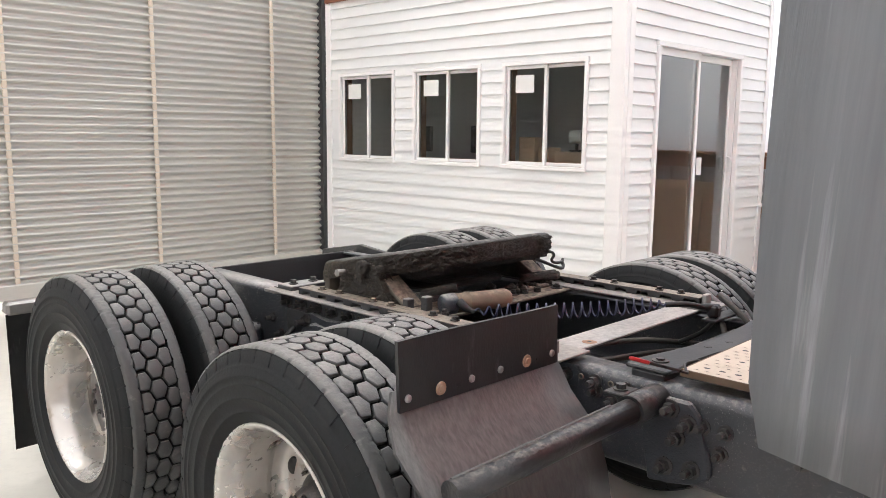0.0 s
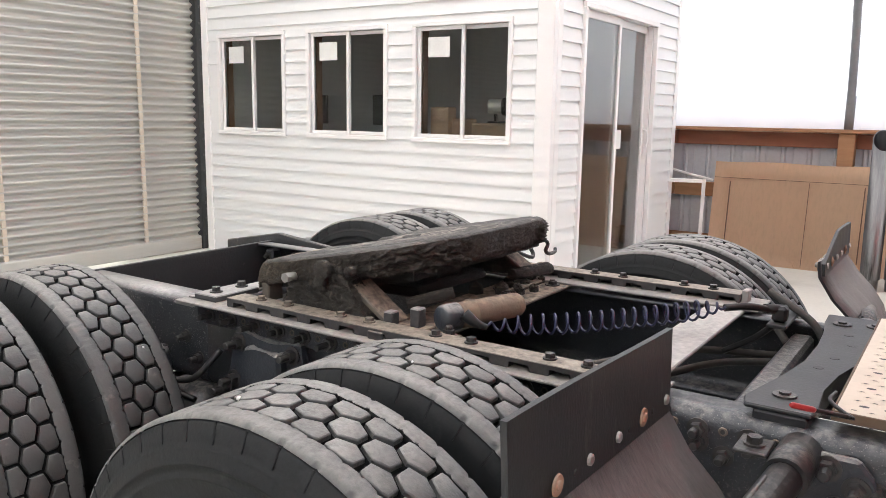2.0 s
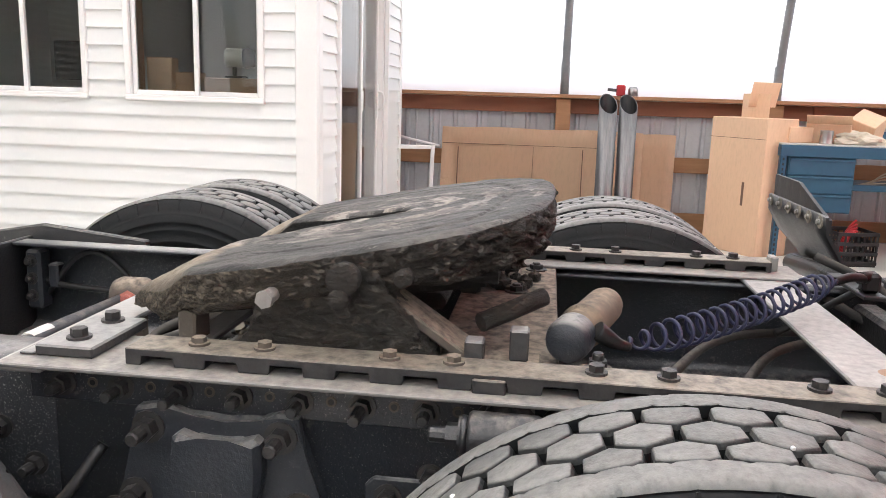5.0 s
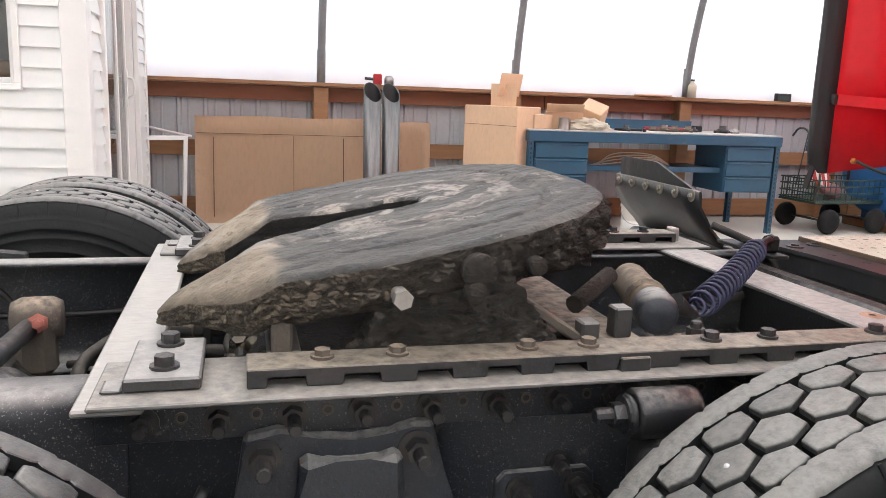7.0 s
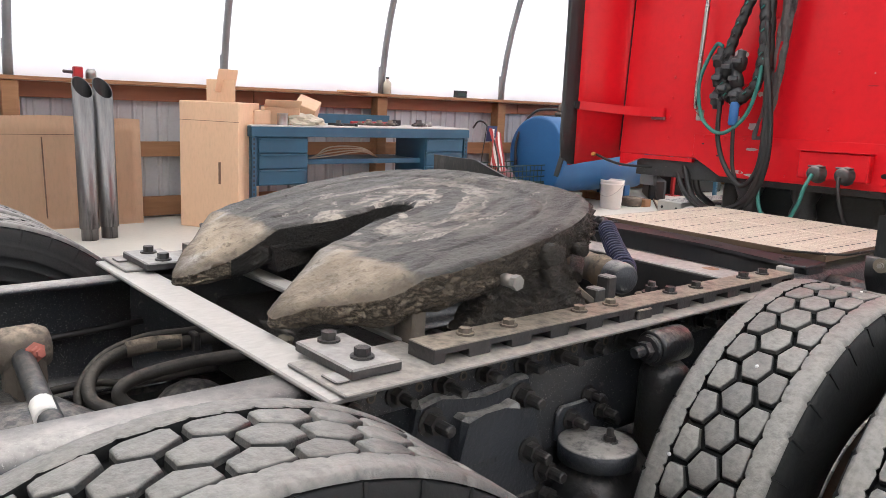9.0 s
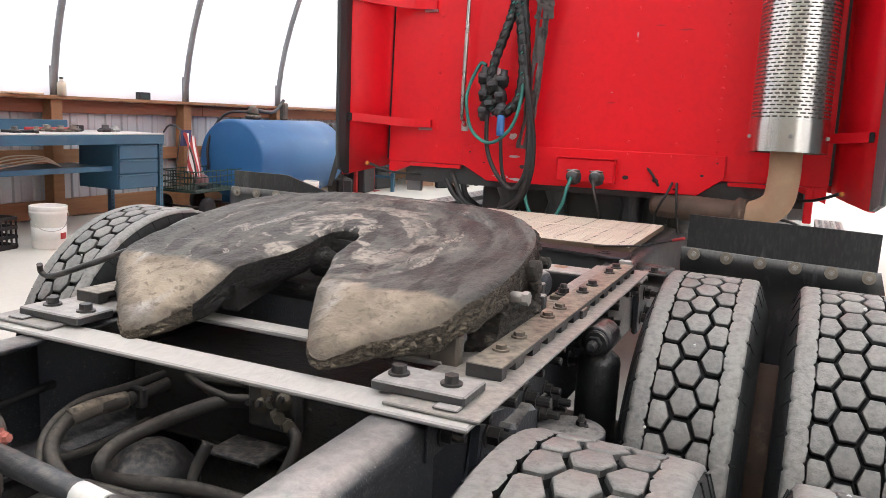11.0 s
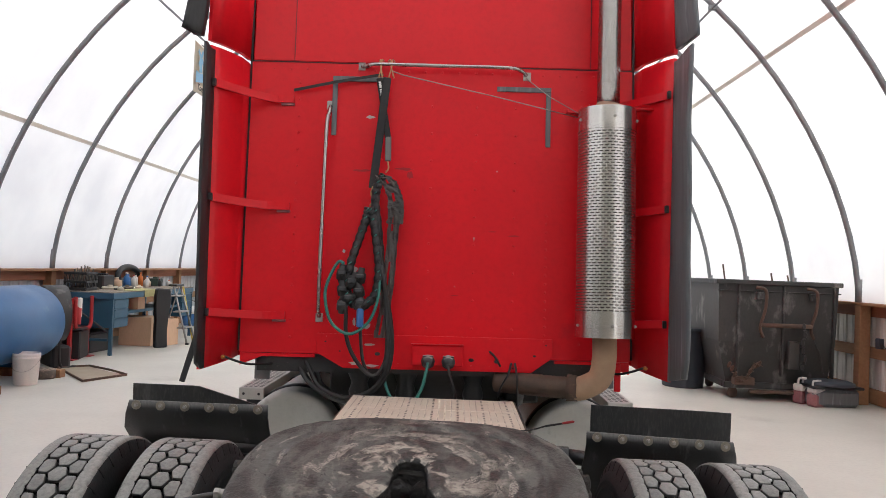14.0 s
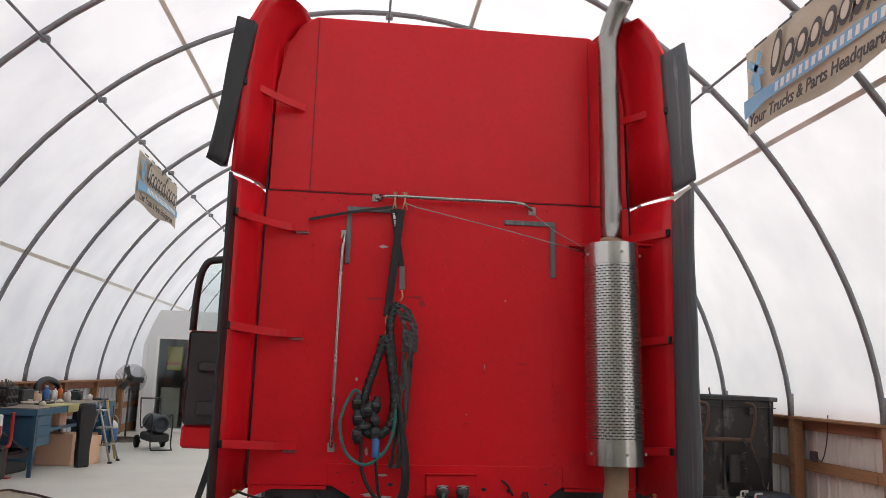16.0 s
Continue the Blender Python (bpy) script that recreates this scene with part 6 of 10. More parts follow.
# Y shaped frame crossmember in front
bm = bmesh.new()
o = [(0.445, 1.255), (0.40, 1.245), (0.33, 1.262), (0.22, 1.285), (0.08, 1.305), (-0.08, 1.308), (-0.22, 1.30), (-0.34, 1.285), (-0.44, 1.28), (-0.44, 1.44), (-0.33, 1.45), (-0.18, 1.45), (-0.06, 1.44), (0.06, 1.405), (0.16, 1.385), (0.28, 1.375), (0.40, 1.385), (0.445, 1.38)]
prism(bm, o, 0.842, 0.852, None, 0.003)
prism(bm, [(x, 1.345 + (y - 1.345) * 0.8) for x, y in o], 0.79, 0.8415, None, 0.004)
gc = part("gusset_crossmember", bm, "darkedge", truck, "dull black crossmember with drain holes")
bolts("crossmember_bolt", gc, [(0.36, 1.315, 0.852), (-0.33, 1.33, 0.852), (-0.35, 1.41, 0.852)], (0, 0, 1), 0.012, 0.006, 0.024)
for x, y in ((0.02, 1.36), (0.12, 1.34), (-0.12, 1.38), (-0.22, 1.36)):
    part("drain_hole", L([(0, 0.0005), (0.011, 0.0005), (0.012, -0.001)], 12, pose(x, y, 0.8523), False), "black", gc)
part("red_tipped_rod", T(bend([(0.585, 1.395, 0.912), (0.55, 1.42, 0.900), (0.51, 1.447, 0.886)]), 0.0045, 8), "hose", truck, "thin bent rod with a red tip")
part("red_tip", T(bend([(0.622, 1.368, 0.926), (0.60, 1.385, 0.918), (0.578, 1.40, 0.910)]), [0.003] + [0.0055] * 11 + [0.0045], 8), "redpaint", truck, "red dipped rod tip")

part("rod_wire", T(bend([(0.51, 1.447, 0.886), (0.47, 1.45, 0.872), (0.44, 1.43, 0.870), (0.38, 1.40, 0.868), (0.30, 1.40, 0.86)]), 0.004, 6), "hose", truck, "thin black wire")
part("burnt_hole", L([(0.004, 0.0008), (0.009, 0.0016), (0.02, 0.0006), (0.024, 0.0)], 18, pose(0.284, 1.03, ZF + 0.011), False), "rust", fifth, "rusty burnt hole")
part("hole_core", L([(0, 0.0012), (0.0085, 0.0012)], 12, pose(0.284, 1.03, ZF + 0.011), False), "black", fifth)

# perforated deck plate behind the cab
deck = part("deck_plate", B((-0.415, 0.425, 1.415, 2.17, 0.861, 0.866), bevel=0.0012), "deckalu", truck, "cream coloured perforated deck plate with rows of slots")
for q in ((-0.415, 0.425, 1.410, 1.4145, 0.846, 0.8655), (-0.42, -0.4155, 1.41, 2.17, 0.846, 0.8655), (0.4255, 0.43, 1.41, 2.17, 0.846, 0.8655)):
    part("deck_lip", B(q, bevel=0.001), "burnt", deck, "thin dark plate edge")
part("deck_fold", T([(-0.41, 1.84, 0.8655), (0.42, 1.84, 0.8655)], 0.003, 6), "deckalu", deck)
bm = bmesh.new()
bm2 = bmesh.new()
for i in range(27):
    x = -0.385 + 0.0305 * i
    big = i % 4 == 1
    for j in range(17 if big else 24):
        y = 1.445 + (0.0425 if big else 0.0295) * j + (0.014 if i % 2 else 0.0)
        if y > 2.14:
            continue
        w = 1.0 if big else 0.52
        lathe(bm2, [(0.0, 0.0056), (0.0072 * w, 0.0056)], 10, pose(x, y, 0.861) @ Matrix.Diagonal((0.85, 1.35, 1, 1)), False, caps=False)
        if not big:
            lathe(bm, [(0.0042, 0.0052), (0.0052, 0.0064), (0.0062, 0.0064), (0.0074, 0.0050)], 8, pose(x, y, 0.861) @ Matrix.Diagonal((0.85, 1.35, 1, 1)), True, caps=False)
stuff(part("raised_buttons", bm, "deckalu", deck))
stuff(part("drain_holes", bm2, "black", deck))


# ---- mudflaps and fenders ----
def quarter_fender(s):
    y, zb = (1.155, 0.904) if s > 0 else (1.226, 0.950)
    dy, dz = y - 1.155, zb - 0.902
    ty, tz = (-0.05, -0.022) if s > 0 else (0, 0)    # the strip sits a little askew
    bm = bmesh.new()
    n = 18
    lo, hi = [], []
    for i in range(n + 1):
        x = 0.655 + 0.54 * i / n
        top = 1.029 + dz + 0.003 * math.sin(7 * x) if s > 0 else (1.035 if x > 0.93 else 1.035 - 0.28 * (0.93 - x))
        bow = 0.005 + 0.004 * math.sin(5 * x) if s < 0 else 0.004 * math.sin(4 * x)
        lo.append((s * x, y + 0.3 * bow + ty * (x - 0.92), 0.872 + dz + tz * (x - 0.92)))
        hi.append((s * x, y + bow - 0.006 + ty * (x - 0.92), top + tz * (x - 0.92)))
    va, vb = [bm.verts.new((a[0], a[1] - 0.005, a[2])) for a in lo], [bm.verts.new((a[0], a[1] - 0.005, a[2])) for a in hi]
    wa, wb = [bm.verts.new((a[0], a[1] + 0.005, a[2])) for a in lo], [bm.verts.new((a[0], a[1] + 0.005, a[2])) for a in hi]
    for i in range(n):
        for q in ((va[i], va[i + 1], vb[i + 1], vb[i]), (wa[i], wb[i], wb[i + 1], wa[i + 1]), (vb[i], vb[i + 1], wb[i + 1], wb[i]), (va[i], wa[i], wa[i + 1], va[i + 1])):
            bm.faces.new(q)
    bm.faces.new((va[0], vb[0], wb[0], wa[0]))
    bm.faces.new((va[n], wa[n], wb[n], vb[n]))
    f = part("fender_strip", bm, "flap", truck, "stiff black flap strip bolted to the fender")
    bm = bmesh.new()
    prof = [(1.140, 0.918), (1.146, 0.868), (1.19, 0.80), (1.245, 0.745), (1.285, 0.69), (1.31, 0.62), (1.325, 0.54), (1.33, 0.46), (1.33, 0.40)]
    xs = [0.64, 0.75, 0.9, 1.05, 1.17, 1.205]
    rows = []
    for i, (yy, z) in enumerate(prof):
        rows.append([(s * (x + ((0.0, 0.014, 0.034, 0.03, 0.015, 0, 0, 0, 0)[i] if k == 5 else 0)), yy + dy + 0.004 * math.sin(9 * x) + ty * (x - 0.92), z + dz + tz * (x - 0.92)) for k, x in enumerate(xs)])
    va = [[bm.verts.new(p) for p in r] for r in rows]
    vb = [[bm.verts.new((p[0], p[1] + 0.008, p[2] + 0.003)) for p in r] for r in rows]
    n, k = len(rows), len(xs)
    for i in range(n - 1):
        for j in range(k - 1):
            bm.faces.new((va[i][j], va[i][j + 1], va[i + 1][j + 1], va[i + 1][j])).smooth = True
            bm.faces.new((vb[i][j], vb[i + 1][j], vb[i + 1][j + 1], vb[i][j + 1])).smooth = True
        for j in (0, k - 1):
            bm.faces.new((va[i][j], va[i + 1][j], vb[i + 1][j], vb[i][j]))
    for i in (0, n - 1):
        for j in range(k - 1):
            bm.faces.new((va[i][j], va[i][j + 1], vb[i][j + 1], vb[i][j]))
    part("fender_panel", bm, "fender", truck, "scuffed black quarter fender panel")
    bolts("fender_bolt", f, [(s * (0.680 + 0.099 * i), y - 0.016 + ty * (0.099 * i - 0.24), zb + tz * (0.099 * i - 0.24)) for i in range(6)], (0, -1, 0), 0.0085, 0.008, 0.019, 0.0, "zincdull")
    bolts("fender_bolt", f, [(s * (0.680 + 0.099 * i), y - 0.0205 + ty * (0.099 * i - 0.24), zb + tz * (0.099 * i - 0.24)) for i in range(6)], (0, -1, 0), 0.0062, 0.006, 0.0085, 0.0, "bolt_lit")
    for i in range(6):
        if i in (1, 4):
            bm = L([(0, 0.006), (0.007, 0.006), (0.008, 0.003), (0.0155, 0.003), (0.0165, 0)], 20, pose(s * (0.680 + 0.099 * i), y + 0.0055 + ty * (0.099 * i - 0.24), zb + tz * (0.099 * i - 0.24), -90, 0, 0), False)
            part("washer", bm, "rust", f, "rusty washer")
        else:
            bm = L([(0, 0.006), (0.006, 0.006), (0.009, 0.004), (0.0095, 0)], 14, pose(s * (0.680 + 0.099 * i), y + 0.0055 + ty * (0.099 * i - 0.24), zb + tz * (0.099 * i - 0.24), -90, 0, 0), False)
            part("bolt_end", bm, "bolt_lit", f)
    for x in (0.735, 0.832, 1.02):
        part("strip_hole", L([(0, 0.0008), (0.0052, 0.0008), (0.0056, -0.001)], 10, pose(s * x, y + 0.0058 + ty * (x - 0.92), zb - 0.004 + tz * (x - 0.92), -90, 0, 0), False), "black", f)
    # weld bead where the arm meets the panel, and the cast arm socket on the rail
    part("weld_bead", T([(s * 0.665, 1.346, 0.805), (s * 1.19, 1.296, 0.764)], 0.0045, 6), "fender", truck, "pale weld bead along the fender arm")
    o = [(1.33, 0.80), (1.47, 0.80), (1.50, 0.765), (1.50, 0.73), (1.53, 0.66), (1.535, 0.615), (1.50, 0.585), (1.42, 0.57), (1.36, 0.56), (1.345, 0.66)]
    so = part("arm_socket", P(o, FO + 0.001, FO + 0.022, Matrix(((0, 0, s, 0), (1, 0, 0, 0), (0, 1, 0, 0), (0, 0, 0, 1))), 0.006), "casting", truck, "cast black arm socket bolted to the rail")
    bolts("socket_bolt", so, [(s * (FO + 0.022), yy, z) for yy, z in ((1.42, 0.775), (1.47, 0.745), (1.41, 0.615), (1.485, 0.625), (1.44, 0.70))], (s, 0, 0), 0.018, 0.02, 0.025, 0.028)
    bm = bmesh.new()
    tube(bm, [(s * 0.47, 1.37, 0.785), (s * 0.60, 1.365, 0.78)], 0.040, 18)
    tube(bm, [(s * 0.60, 1.365, 0.78), (s * 1.20, 1.305, 0.735)], 0.032, 18)
    part("fender_tube", bm, "frame", truck, "black tubular fender arm")
    bm = B((*sorted((s * 0.5, s * 0.58)), 1.27, 1.33, 0.80, 0.808), bevel=0.002)
    hexbolt(bm, (s * 0.54, 1.30, 0.808), (0, 0, 1), 0.014, 0.014, 0.02)
    part("arm_clip", bm, "bolt", truck)
    # rear mudflap on its spring hanger
    bm = B((*sorted((s * 0.62, s * 1.215)), -1.43, -1.36, 0.66, 0.72), bevel=0.012)
    part("mudflap_hanger", bm, "steel", truck, "bright square mudflap hanger bar")
    bm = bmesh.new()
    g = [[bm.verts.new((s * (0.64 + 0.57 * i / 6), -1.395 + 0.012 * math.sin(i + 2.0 * j / 8), 0.66 - 0.62 * j / 8)) for i in range(7)] for j in range(9)]
    for a, b in zip(g, g[1:]):
        for i in range(6):
            bm.faces.new((a[i], a[i + 1], b[i + 1], b[i])).smooth = True
    r = bmesh.ops.solidify(bm, geom=bm.faces[:], thickness=0.008)
    part("mudflap", bm, "flap", truck, "black rubber mudflap")


quarter_fender(1)
quarter_fender(-1)

# fuel tanks, steps and underside forward
for s in (1, -1):
    bm = bmesh.new()
    lathe(bm, [(0, 0.012), (0.24, 0.010), (0.27, 0.0), (0.288, 0.002), (0.299, 0.012), (0.302, 0.03), (0.302, 1.45), (0.0, 1.45)], 48, pose(s * 0.86, 2.80, 0.474, -90, 0, 0))
    part("fuel_tank", bm, "tankalu", truck, "dull aluminium cylindrical fuel tank")
    for y in (3.0, 3.7):
        bm = bmesh.new()
        lathe(bm, [(0.303, -0.035), (0.312, -0.035), (0.312, 0.035), (0.303, 0.035)], 40, pose(s * 0.86, y, 0.474, -90, 0, 0))
        part("tank_strap", bm, "black", truck)
    x0, x1 = sorted((s * 1.07, s * 1.225))
    st = part("tank_step", B((x0, x1, 2.94, 4.15, 0.752, 0.760), (x0, x0 + 0.006, 2.945, 4.15, 0.69, 0.7515), (x1 - 0.006, x1, 2.945, 4.15, 0.69, 0.7515), bevel=0.002), "alu", truck, "perforated alloy step over the fuel tank")
    part("end_plate", B((x0, x1, 2.932, 2.9395, 0.686, 0.758), bevel=0.003), "alu", st)
    for x in (x0 + 0.03, x1 - 0.03):
        part("end_hole", L([(0, 0.0006), (0.008, 0.0006), (0.009, -0.001)], 14, pose(x, 2.9315, 0.722, 90, 0, 0), False), "black", st)
    bm = bmesh.new()
    for j in range(20):
        for k in range(4):
            box(bm, x0 + 0.02 + 0.032 * k, x0 + 0.04 + 0.032 * k, 2.97 + 0.058 * j, 3.005 + 0.058 * j, 0.7601, 0.7606)
    stuff(part("step_slots", bm, "rodgrey", st))
    for y in (3.05, 3.75):
        part("step_bracket", B((x0 + 0.02, x1 - 0.02, y, y + 0.04, 0.56, 0.6895), bevel=0.004), "rodgrey", st)


# ---- cab and sleeper ----
CAB = pose(0.0, 2.372, 1.10, -3.0, -0.6, 1.2)    # lower middle of the sleeper's back wall
cab = part("cab", B((-1.06, 1.06, 0.012, 2.3, -0.04, 2.55), bevel=0.02), "red", truck, "red sleeper cab with riveted back wall", CAB)
part("lower_back_wall", B((-1.075, 1.075, -0.006, 0.010, -0.04, 1.592), bevel=0.003), "red", cab)
bm = bmesh.new()
# upper back wall with rounded shoulders
prism(bm, [(-1.07, 1.597), (1.07, 1.597), (1.06, 2.25), (1.02, 2.5), (0.94, 2.64), (0.85, 2.70), (-0.85, 2.70), (-0.94, 2.64), (-1.02, 2.5), (-1.06, 2.25)], -0.008, 0.05, Matrix(((1, 0, 0, 0), (0, 0, 1, 0), (0, 1, 0, 0), (0, 0, 0, 1))), 0.006)
part("upper_back_wall", bm, "red", cab)
part("panel_seam", B((-0.838, -0.835, -0.0115, -0.0085, 1.60, 2.68), (0.835, 0.838, -0.0115, -0.0085, 1.60, 2.68), (-1.07, 1.07, -0.009, -0.0065, 1.5925, 1.5965)), "black", cab)
part("roof", B((-0.98, 0.98, 0.05, 2.9, 2.55, 2.68), bevel=0.05), "red", cab)
part("day_cab", B((-1.03, 1.03, 2.3, 4.6, -0.35, 1.9), bevel=0.08), "red", cab)
part("bonnet", B((-0.9, 0.9, 4.6, 6.3, -0.5, 0.9), bevel=0.12), "red", cab)
# rivets on the back wall
bm = bmesh.new()
rv = []
for z in [0.05 + 0.095 * i for i in range(16)]:
    rv += [(-0.80, z), (0.60, z * 0.5 + 0.02), (0.79, z)]
for x in (-0.33, -0.05, 0.2, 0.42):
    rv += [(x, 0.12 + 0.155 * i) for i in range(9)]
rv += [(-0.95 + 0.095 * i, 1.555) for i in range(21)]
for x, z in rv:
    lathe(bm, [(0.007, 0.0), (0.0055, 0.0022), (0.0, 0.003)], 8, pose(x, -0.0065, z, 90, 0, 0))
stuff(part("rivets", bm, "red", cab))
# bottom skirt plate, plug box, sockets
bm = bmesh.new()
prism(bm, [(-0.65, 0.075), (0.645, 0.075), (0.645, -0.03), (0.53, -0.112), (-0.50, -0.112), (-0.65, -0.03)], -0.024, -0.009, Matrix(((1, 0, 0, 0), (0, 0, 1, 0), (0, 1, 0, 0), (0, 0, 0, 1))), 0.003)
sk = part("skirt_plate", bm, "red", cab, "red bolted skirt plate with round holes")
bm = bmesh.new()
for x, z, r in ((-0.314, -0.03, 0.013), (0.20, -0.05, 0.013), (0.34, -0.055, 0.013), (0.43, -0.09, 0.006), (0.547, -0.02, 0.008), (-0.60, 0.03, 0.005), (-0.52, -0.02, 0.005), (-0.44, -0.07, 0.005), (0.61, 0.04, 0.005)):
    lathe(bm, [(0, 0.0008), (r, 0.0008), (r, -0.002)], 14, pose(x, -0.0245, z, 90, 0, 0) @ Matrix.Diagonal((1.15, 0.75, 1, 1)), False)
stuff(part("skirt_holes", bm, "black", sk))
part("plug_box", B((-0.125, 0.155, -0.075, -0.026, -0.085, 0.028), bevel=0.006), "red", cab, "red socket box")
for x in (-0.035, 0.075):
    bm = bmesh.new()
    lathe(bm, [(0, 0.05), (0.022, 0.05), (0.03, 0.04), (0.034, 0.0), (0.04, -0.004)], 16, pose(x, -0.077, -0.06, 90, 0, 0))
    box(bm, x - 0.03, x + 0.03, -0.115, -0.078, -0.035, -0.027, 0.003)
    part("trailer_socket", bm, "holdplate", cab, "grey trailer socket")
part("plug_box_hood", B((-0.13, 0.16, -0.088, -0.0255, 0.0285, 0.033), bevel=0.002), "red", cab)
part("stack_mount", B((0.985, 1.02, -0.03, -0.01, -0.20, -0.045), bevel=0.004), "red", cab, "red upright bracket beside the exhaust elbow")
bolts("skirt_rivet", sk, [(-0.60 + 0.1 * i, -0.0245, 0.060) for i in range(13) if not 3 < i < 8] + [(x, -0.0245, -0.085) for x in (-0.40, -0.2, 0.2, 0.3, 0.46)], (0, -1, 0), 0.0045, 0.0025, 0.006, 0.0, "red")
# lower wings of the back wall
for s in (1, -1):
    bm = bmesh.new()
    prism(bm, [(s * 1.07, -0.042), (s * 0.66, -0.042), (s * 0.66, -0.06), (s * 0.95, -0.06), (s * 1.07, -0.11)], -0.004, 0.02, Matrix(((1, 0, 0, 0), (0, 0, 1, 0), (0, 1, 0, 0), (0, 0, 0, 1))))
    part("wall_foot", bm, "red", cab)
    # side fairing: a tall curved wing behind the sleeper
    bm = bmesh.new()
    prof = [(0.97, 0.06), (1.088, 0.03), (1.105, -0.06), (1.14, -0.125), (1.18, -0.18), (1.222, -0.22)]
    zs = [-0.125, 0.3, 0.8, 1.3, 1.58]
    up = [1.605, 1.9, 2.2, 2.45, 2.60, 2.70, 2.735]
    for seg, name in ((zs, "fairing_panel"), (up, "upper_fairing_panel")):
        bm = bmesh.new()
        rows = []
        for i, z in enumerate(seg):
            row = []
            for k, (x, y) in enumerate(prof):
                c = 0.0
                if seg is up:
                    c = max(0, z - 2.35) / 0.385
                xx = x - 0.17 * c * c - 0.02 * max(0, z - 1.6)
                yy = y + 0.07 * c * c - 0.052 * z * (k / 5)
                zz = z - (0.10 * (k / 5) if (i == 0 and seg is zs) else 0) - (0.05 * (k / 5) if (seg is up and i == len(seg) - 1) else 0)
                if seg is zs and i == 0:
                    zz = z + 0.08 * (1 - k / 5)
                row.append((s * xx, yy, zz))
            rows.append(row)
        t = 0.022
        va = [[bm.verts.new(p) for p in r] for r in rows]
        vb = [[bm.verts.new((p[0] + s * t, p[1] + 0.01, p[2])) for p in r] for r in rows]
        n, k = len(rows), len(prof)
        for i in range(n - 1):
            for j in range(k - 1):
                bm.faces.new((va[i][j], va[i][j + 1], va[i + 1][j + 1], va[i + 1][j])).smooth = True
                bm.faces.new((vb[i][j], vb[i + 1][j], vb[i + 1][j + 1], vb[i][j + 1])).smooth = True
            for j in (0, k - 1):
                bm.faces.new((va[i][j], va[i + 1][j], vb[i + 1][j], vb[i][j]))
        for i in (0, n - 1):
            for j in range(k - 1):
                bm.faces.new((va[i][j], va[i][j + 1], vb[i][j + 1], vb[i][j]))
        part(name, bm, "red", cab, "red fibreglass side wing" if seg is zs else "")
    # rubber edge strips
    for z0, z1, w0, w1, nm in ((-0.12, 1.56, 0.272, 0.255, "rubber_edge"), (1.63, 2.45, 0.16, 0.14, "upper_rubber_edge")):
        bm = bmesh.new()
        rows = []
        n = 14
        for i in range(n + 1):
            z = z0 + (z1 - z0) * i / n
            f = i / n
            w = (w0 + (w1 - w0) * f) * (1.0 if s > 0 else 0.30)
            wob = (0.012 * math.sin(3.1 * z + s) + 0.008 * math.sin(9 * z)) * (1.0 if s > 0 else 0.45)
            lean = 0.06 if s < 0 else 0.02
            cx = (1.225 if s > 0 or z > 1.6 else 1.213) - (0.02 * max(0, z - 1.6)) + (0.0 if z < 1.6 else lean * (1 - f) - 0.6 * lean * f - 0.01)
            back = -0.052 * z
            top = 0.03 if i == 0 else 0.02 if i == n else 0
            if i == 0:
                w *= 0.93
            k = 0.4 if z < 1.6 else (1.7 if s > 0 else 2.4)
            row = [(s * (cx - 0.008), -0.20 + back, z), (s * (cx + 0.003), -0.245 + back, z), (s * (cx + 0.03 * k + wob * min(k, 1.0)), -0.21 - w * 0.75 + back, z + top), (s * (cx + 0.036 * k + wob * min(k, 1.0)), -0.21 - w * 0.98 + back, z + top), (s * (cx + 0.014 + 0.036 * k + wob * min(k, 1.0)), -0.21 - w * 0.96 + back, z + top), (s * (cx + 0.026), -0.20 + back, z)]
            rows.append([bm.verts.new(p) for p in row])
        for a, b in zip(rows, rows[1:]):
            for j in range(6):
                bm.faces.new((a[j], a[(j + 1) % 6], b[(j + 1) % 6], b[j])).smooth = True
        bm.faces.new(rows[0])
        bm.faces.new(rows[-1])
        part(nm, bm, "edge" if s > 0 else "darkedge", cab, "scuffed grey rubber edge strip" if s > 0 else "black rubber edge strip")
    # the wing gap's shadow line, put in as a thin black strip
    part("wing_gasket", B((*sorted((s * 1.0755, s * 1.087)), 0.002, 0.03, -0.03, 2.3)), "black", cab)
    # red struts to the wings
    for z in (0.165, 0.77, 1.375, 2.10):
        bm = bmesh.new()
        pts = bend([(s * 0.83, -0.02, z), (s * 0.95, -0.035, z), (s * 1.08, -0.11 - 0.026 * z, z + 0.005), (s * 1.2, -0.205 - 0.052 * z, z + 0.012)] if z < 2 else [(s * 0.89, -0.02, z), (s * 1.0, -0.08, z + 0.015), (s * 1.1, -0.16, z + 0.03), (s * 1.19, -0.245, z + 0.045)], 4)
        secs = [[bm.verts.new(q + Vector((0, dy, dz))) for dy, dz in ((-0.009, -0.021), (0.009, -0.021), (0.009, 0.021), (-0.009, 0.021))] for q in pts]
        for a, b in zip(secs, secs[1:]):
            for k in range(4):
                bm.faces.new((a[k], a[(k + 1) % 4], b[(k + 1) % 4], b[k]))
        bm.faces.new(secs[0])
        bm.faces.new(secs[-1])
        part("wing_strut", bm, "red", cab)
        if z < 2:
            part("strut_foot", B((*sorted((s * 0.826, s * 0.90)), -0.022, -0.0075, z - 0.034, z - 0.0195), bevel=0.002), "maroon", cab)
        part("strut_clip", B((*sorted((s * 1.190, s * 1.209)), -0.232 - 0.052 * z, -0.208 - 0.052 * z, z - 0.010, z + 0.030), bevel=0.003), "black", cab)
    bm = bmesh.new()
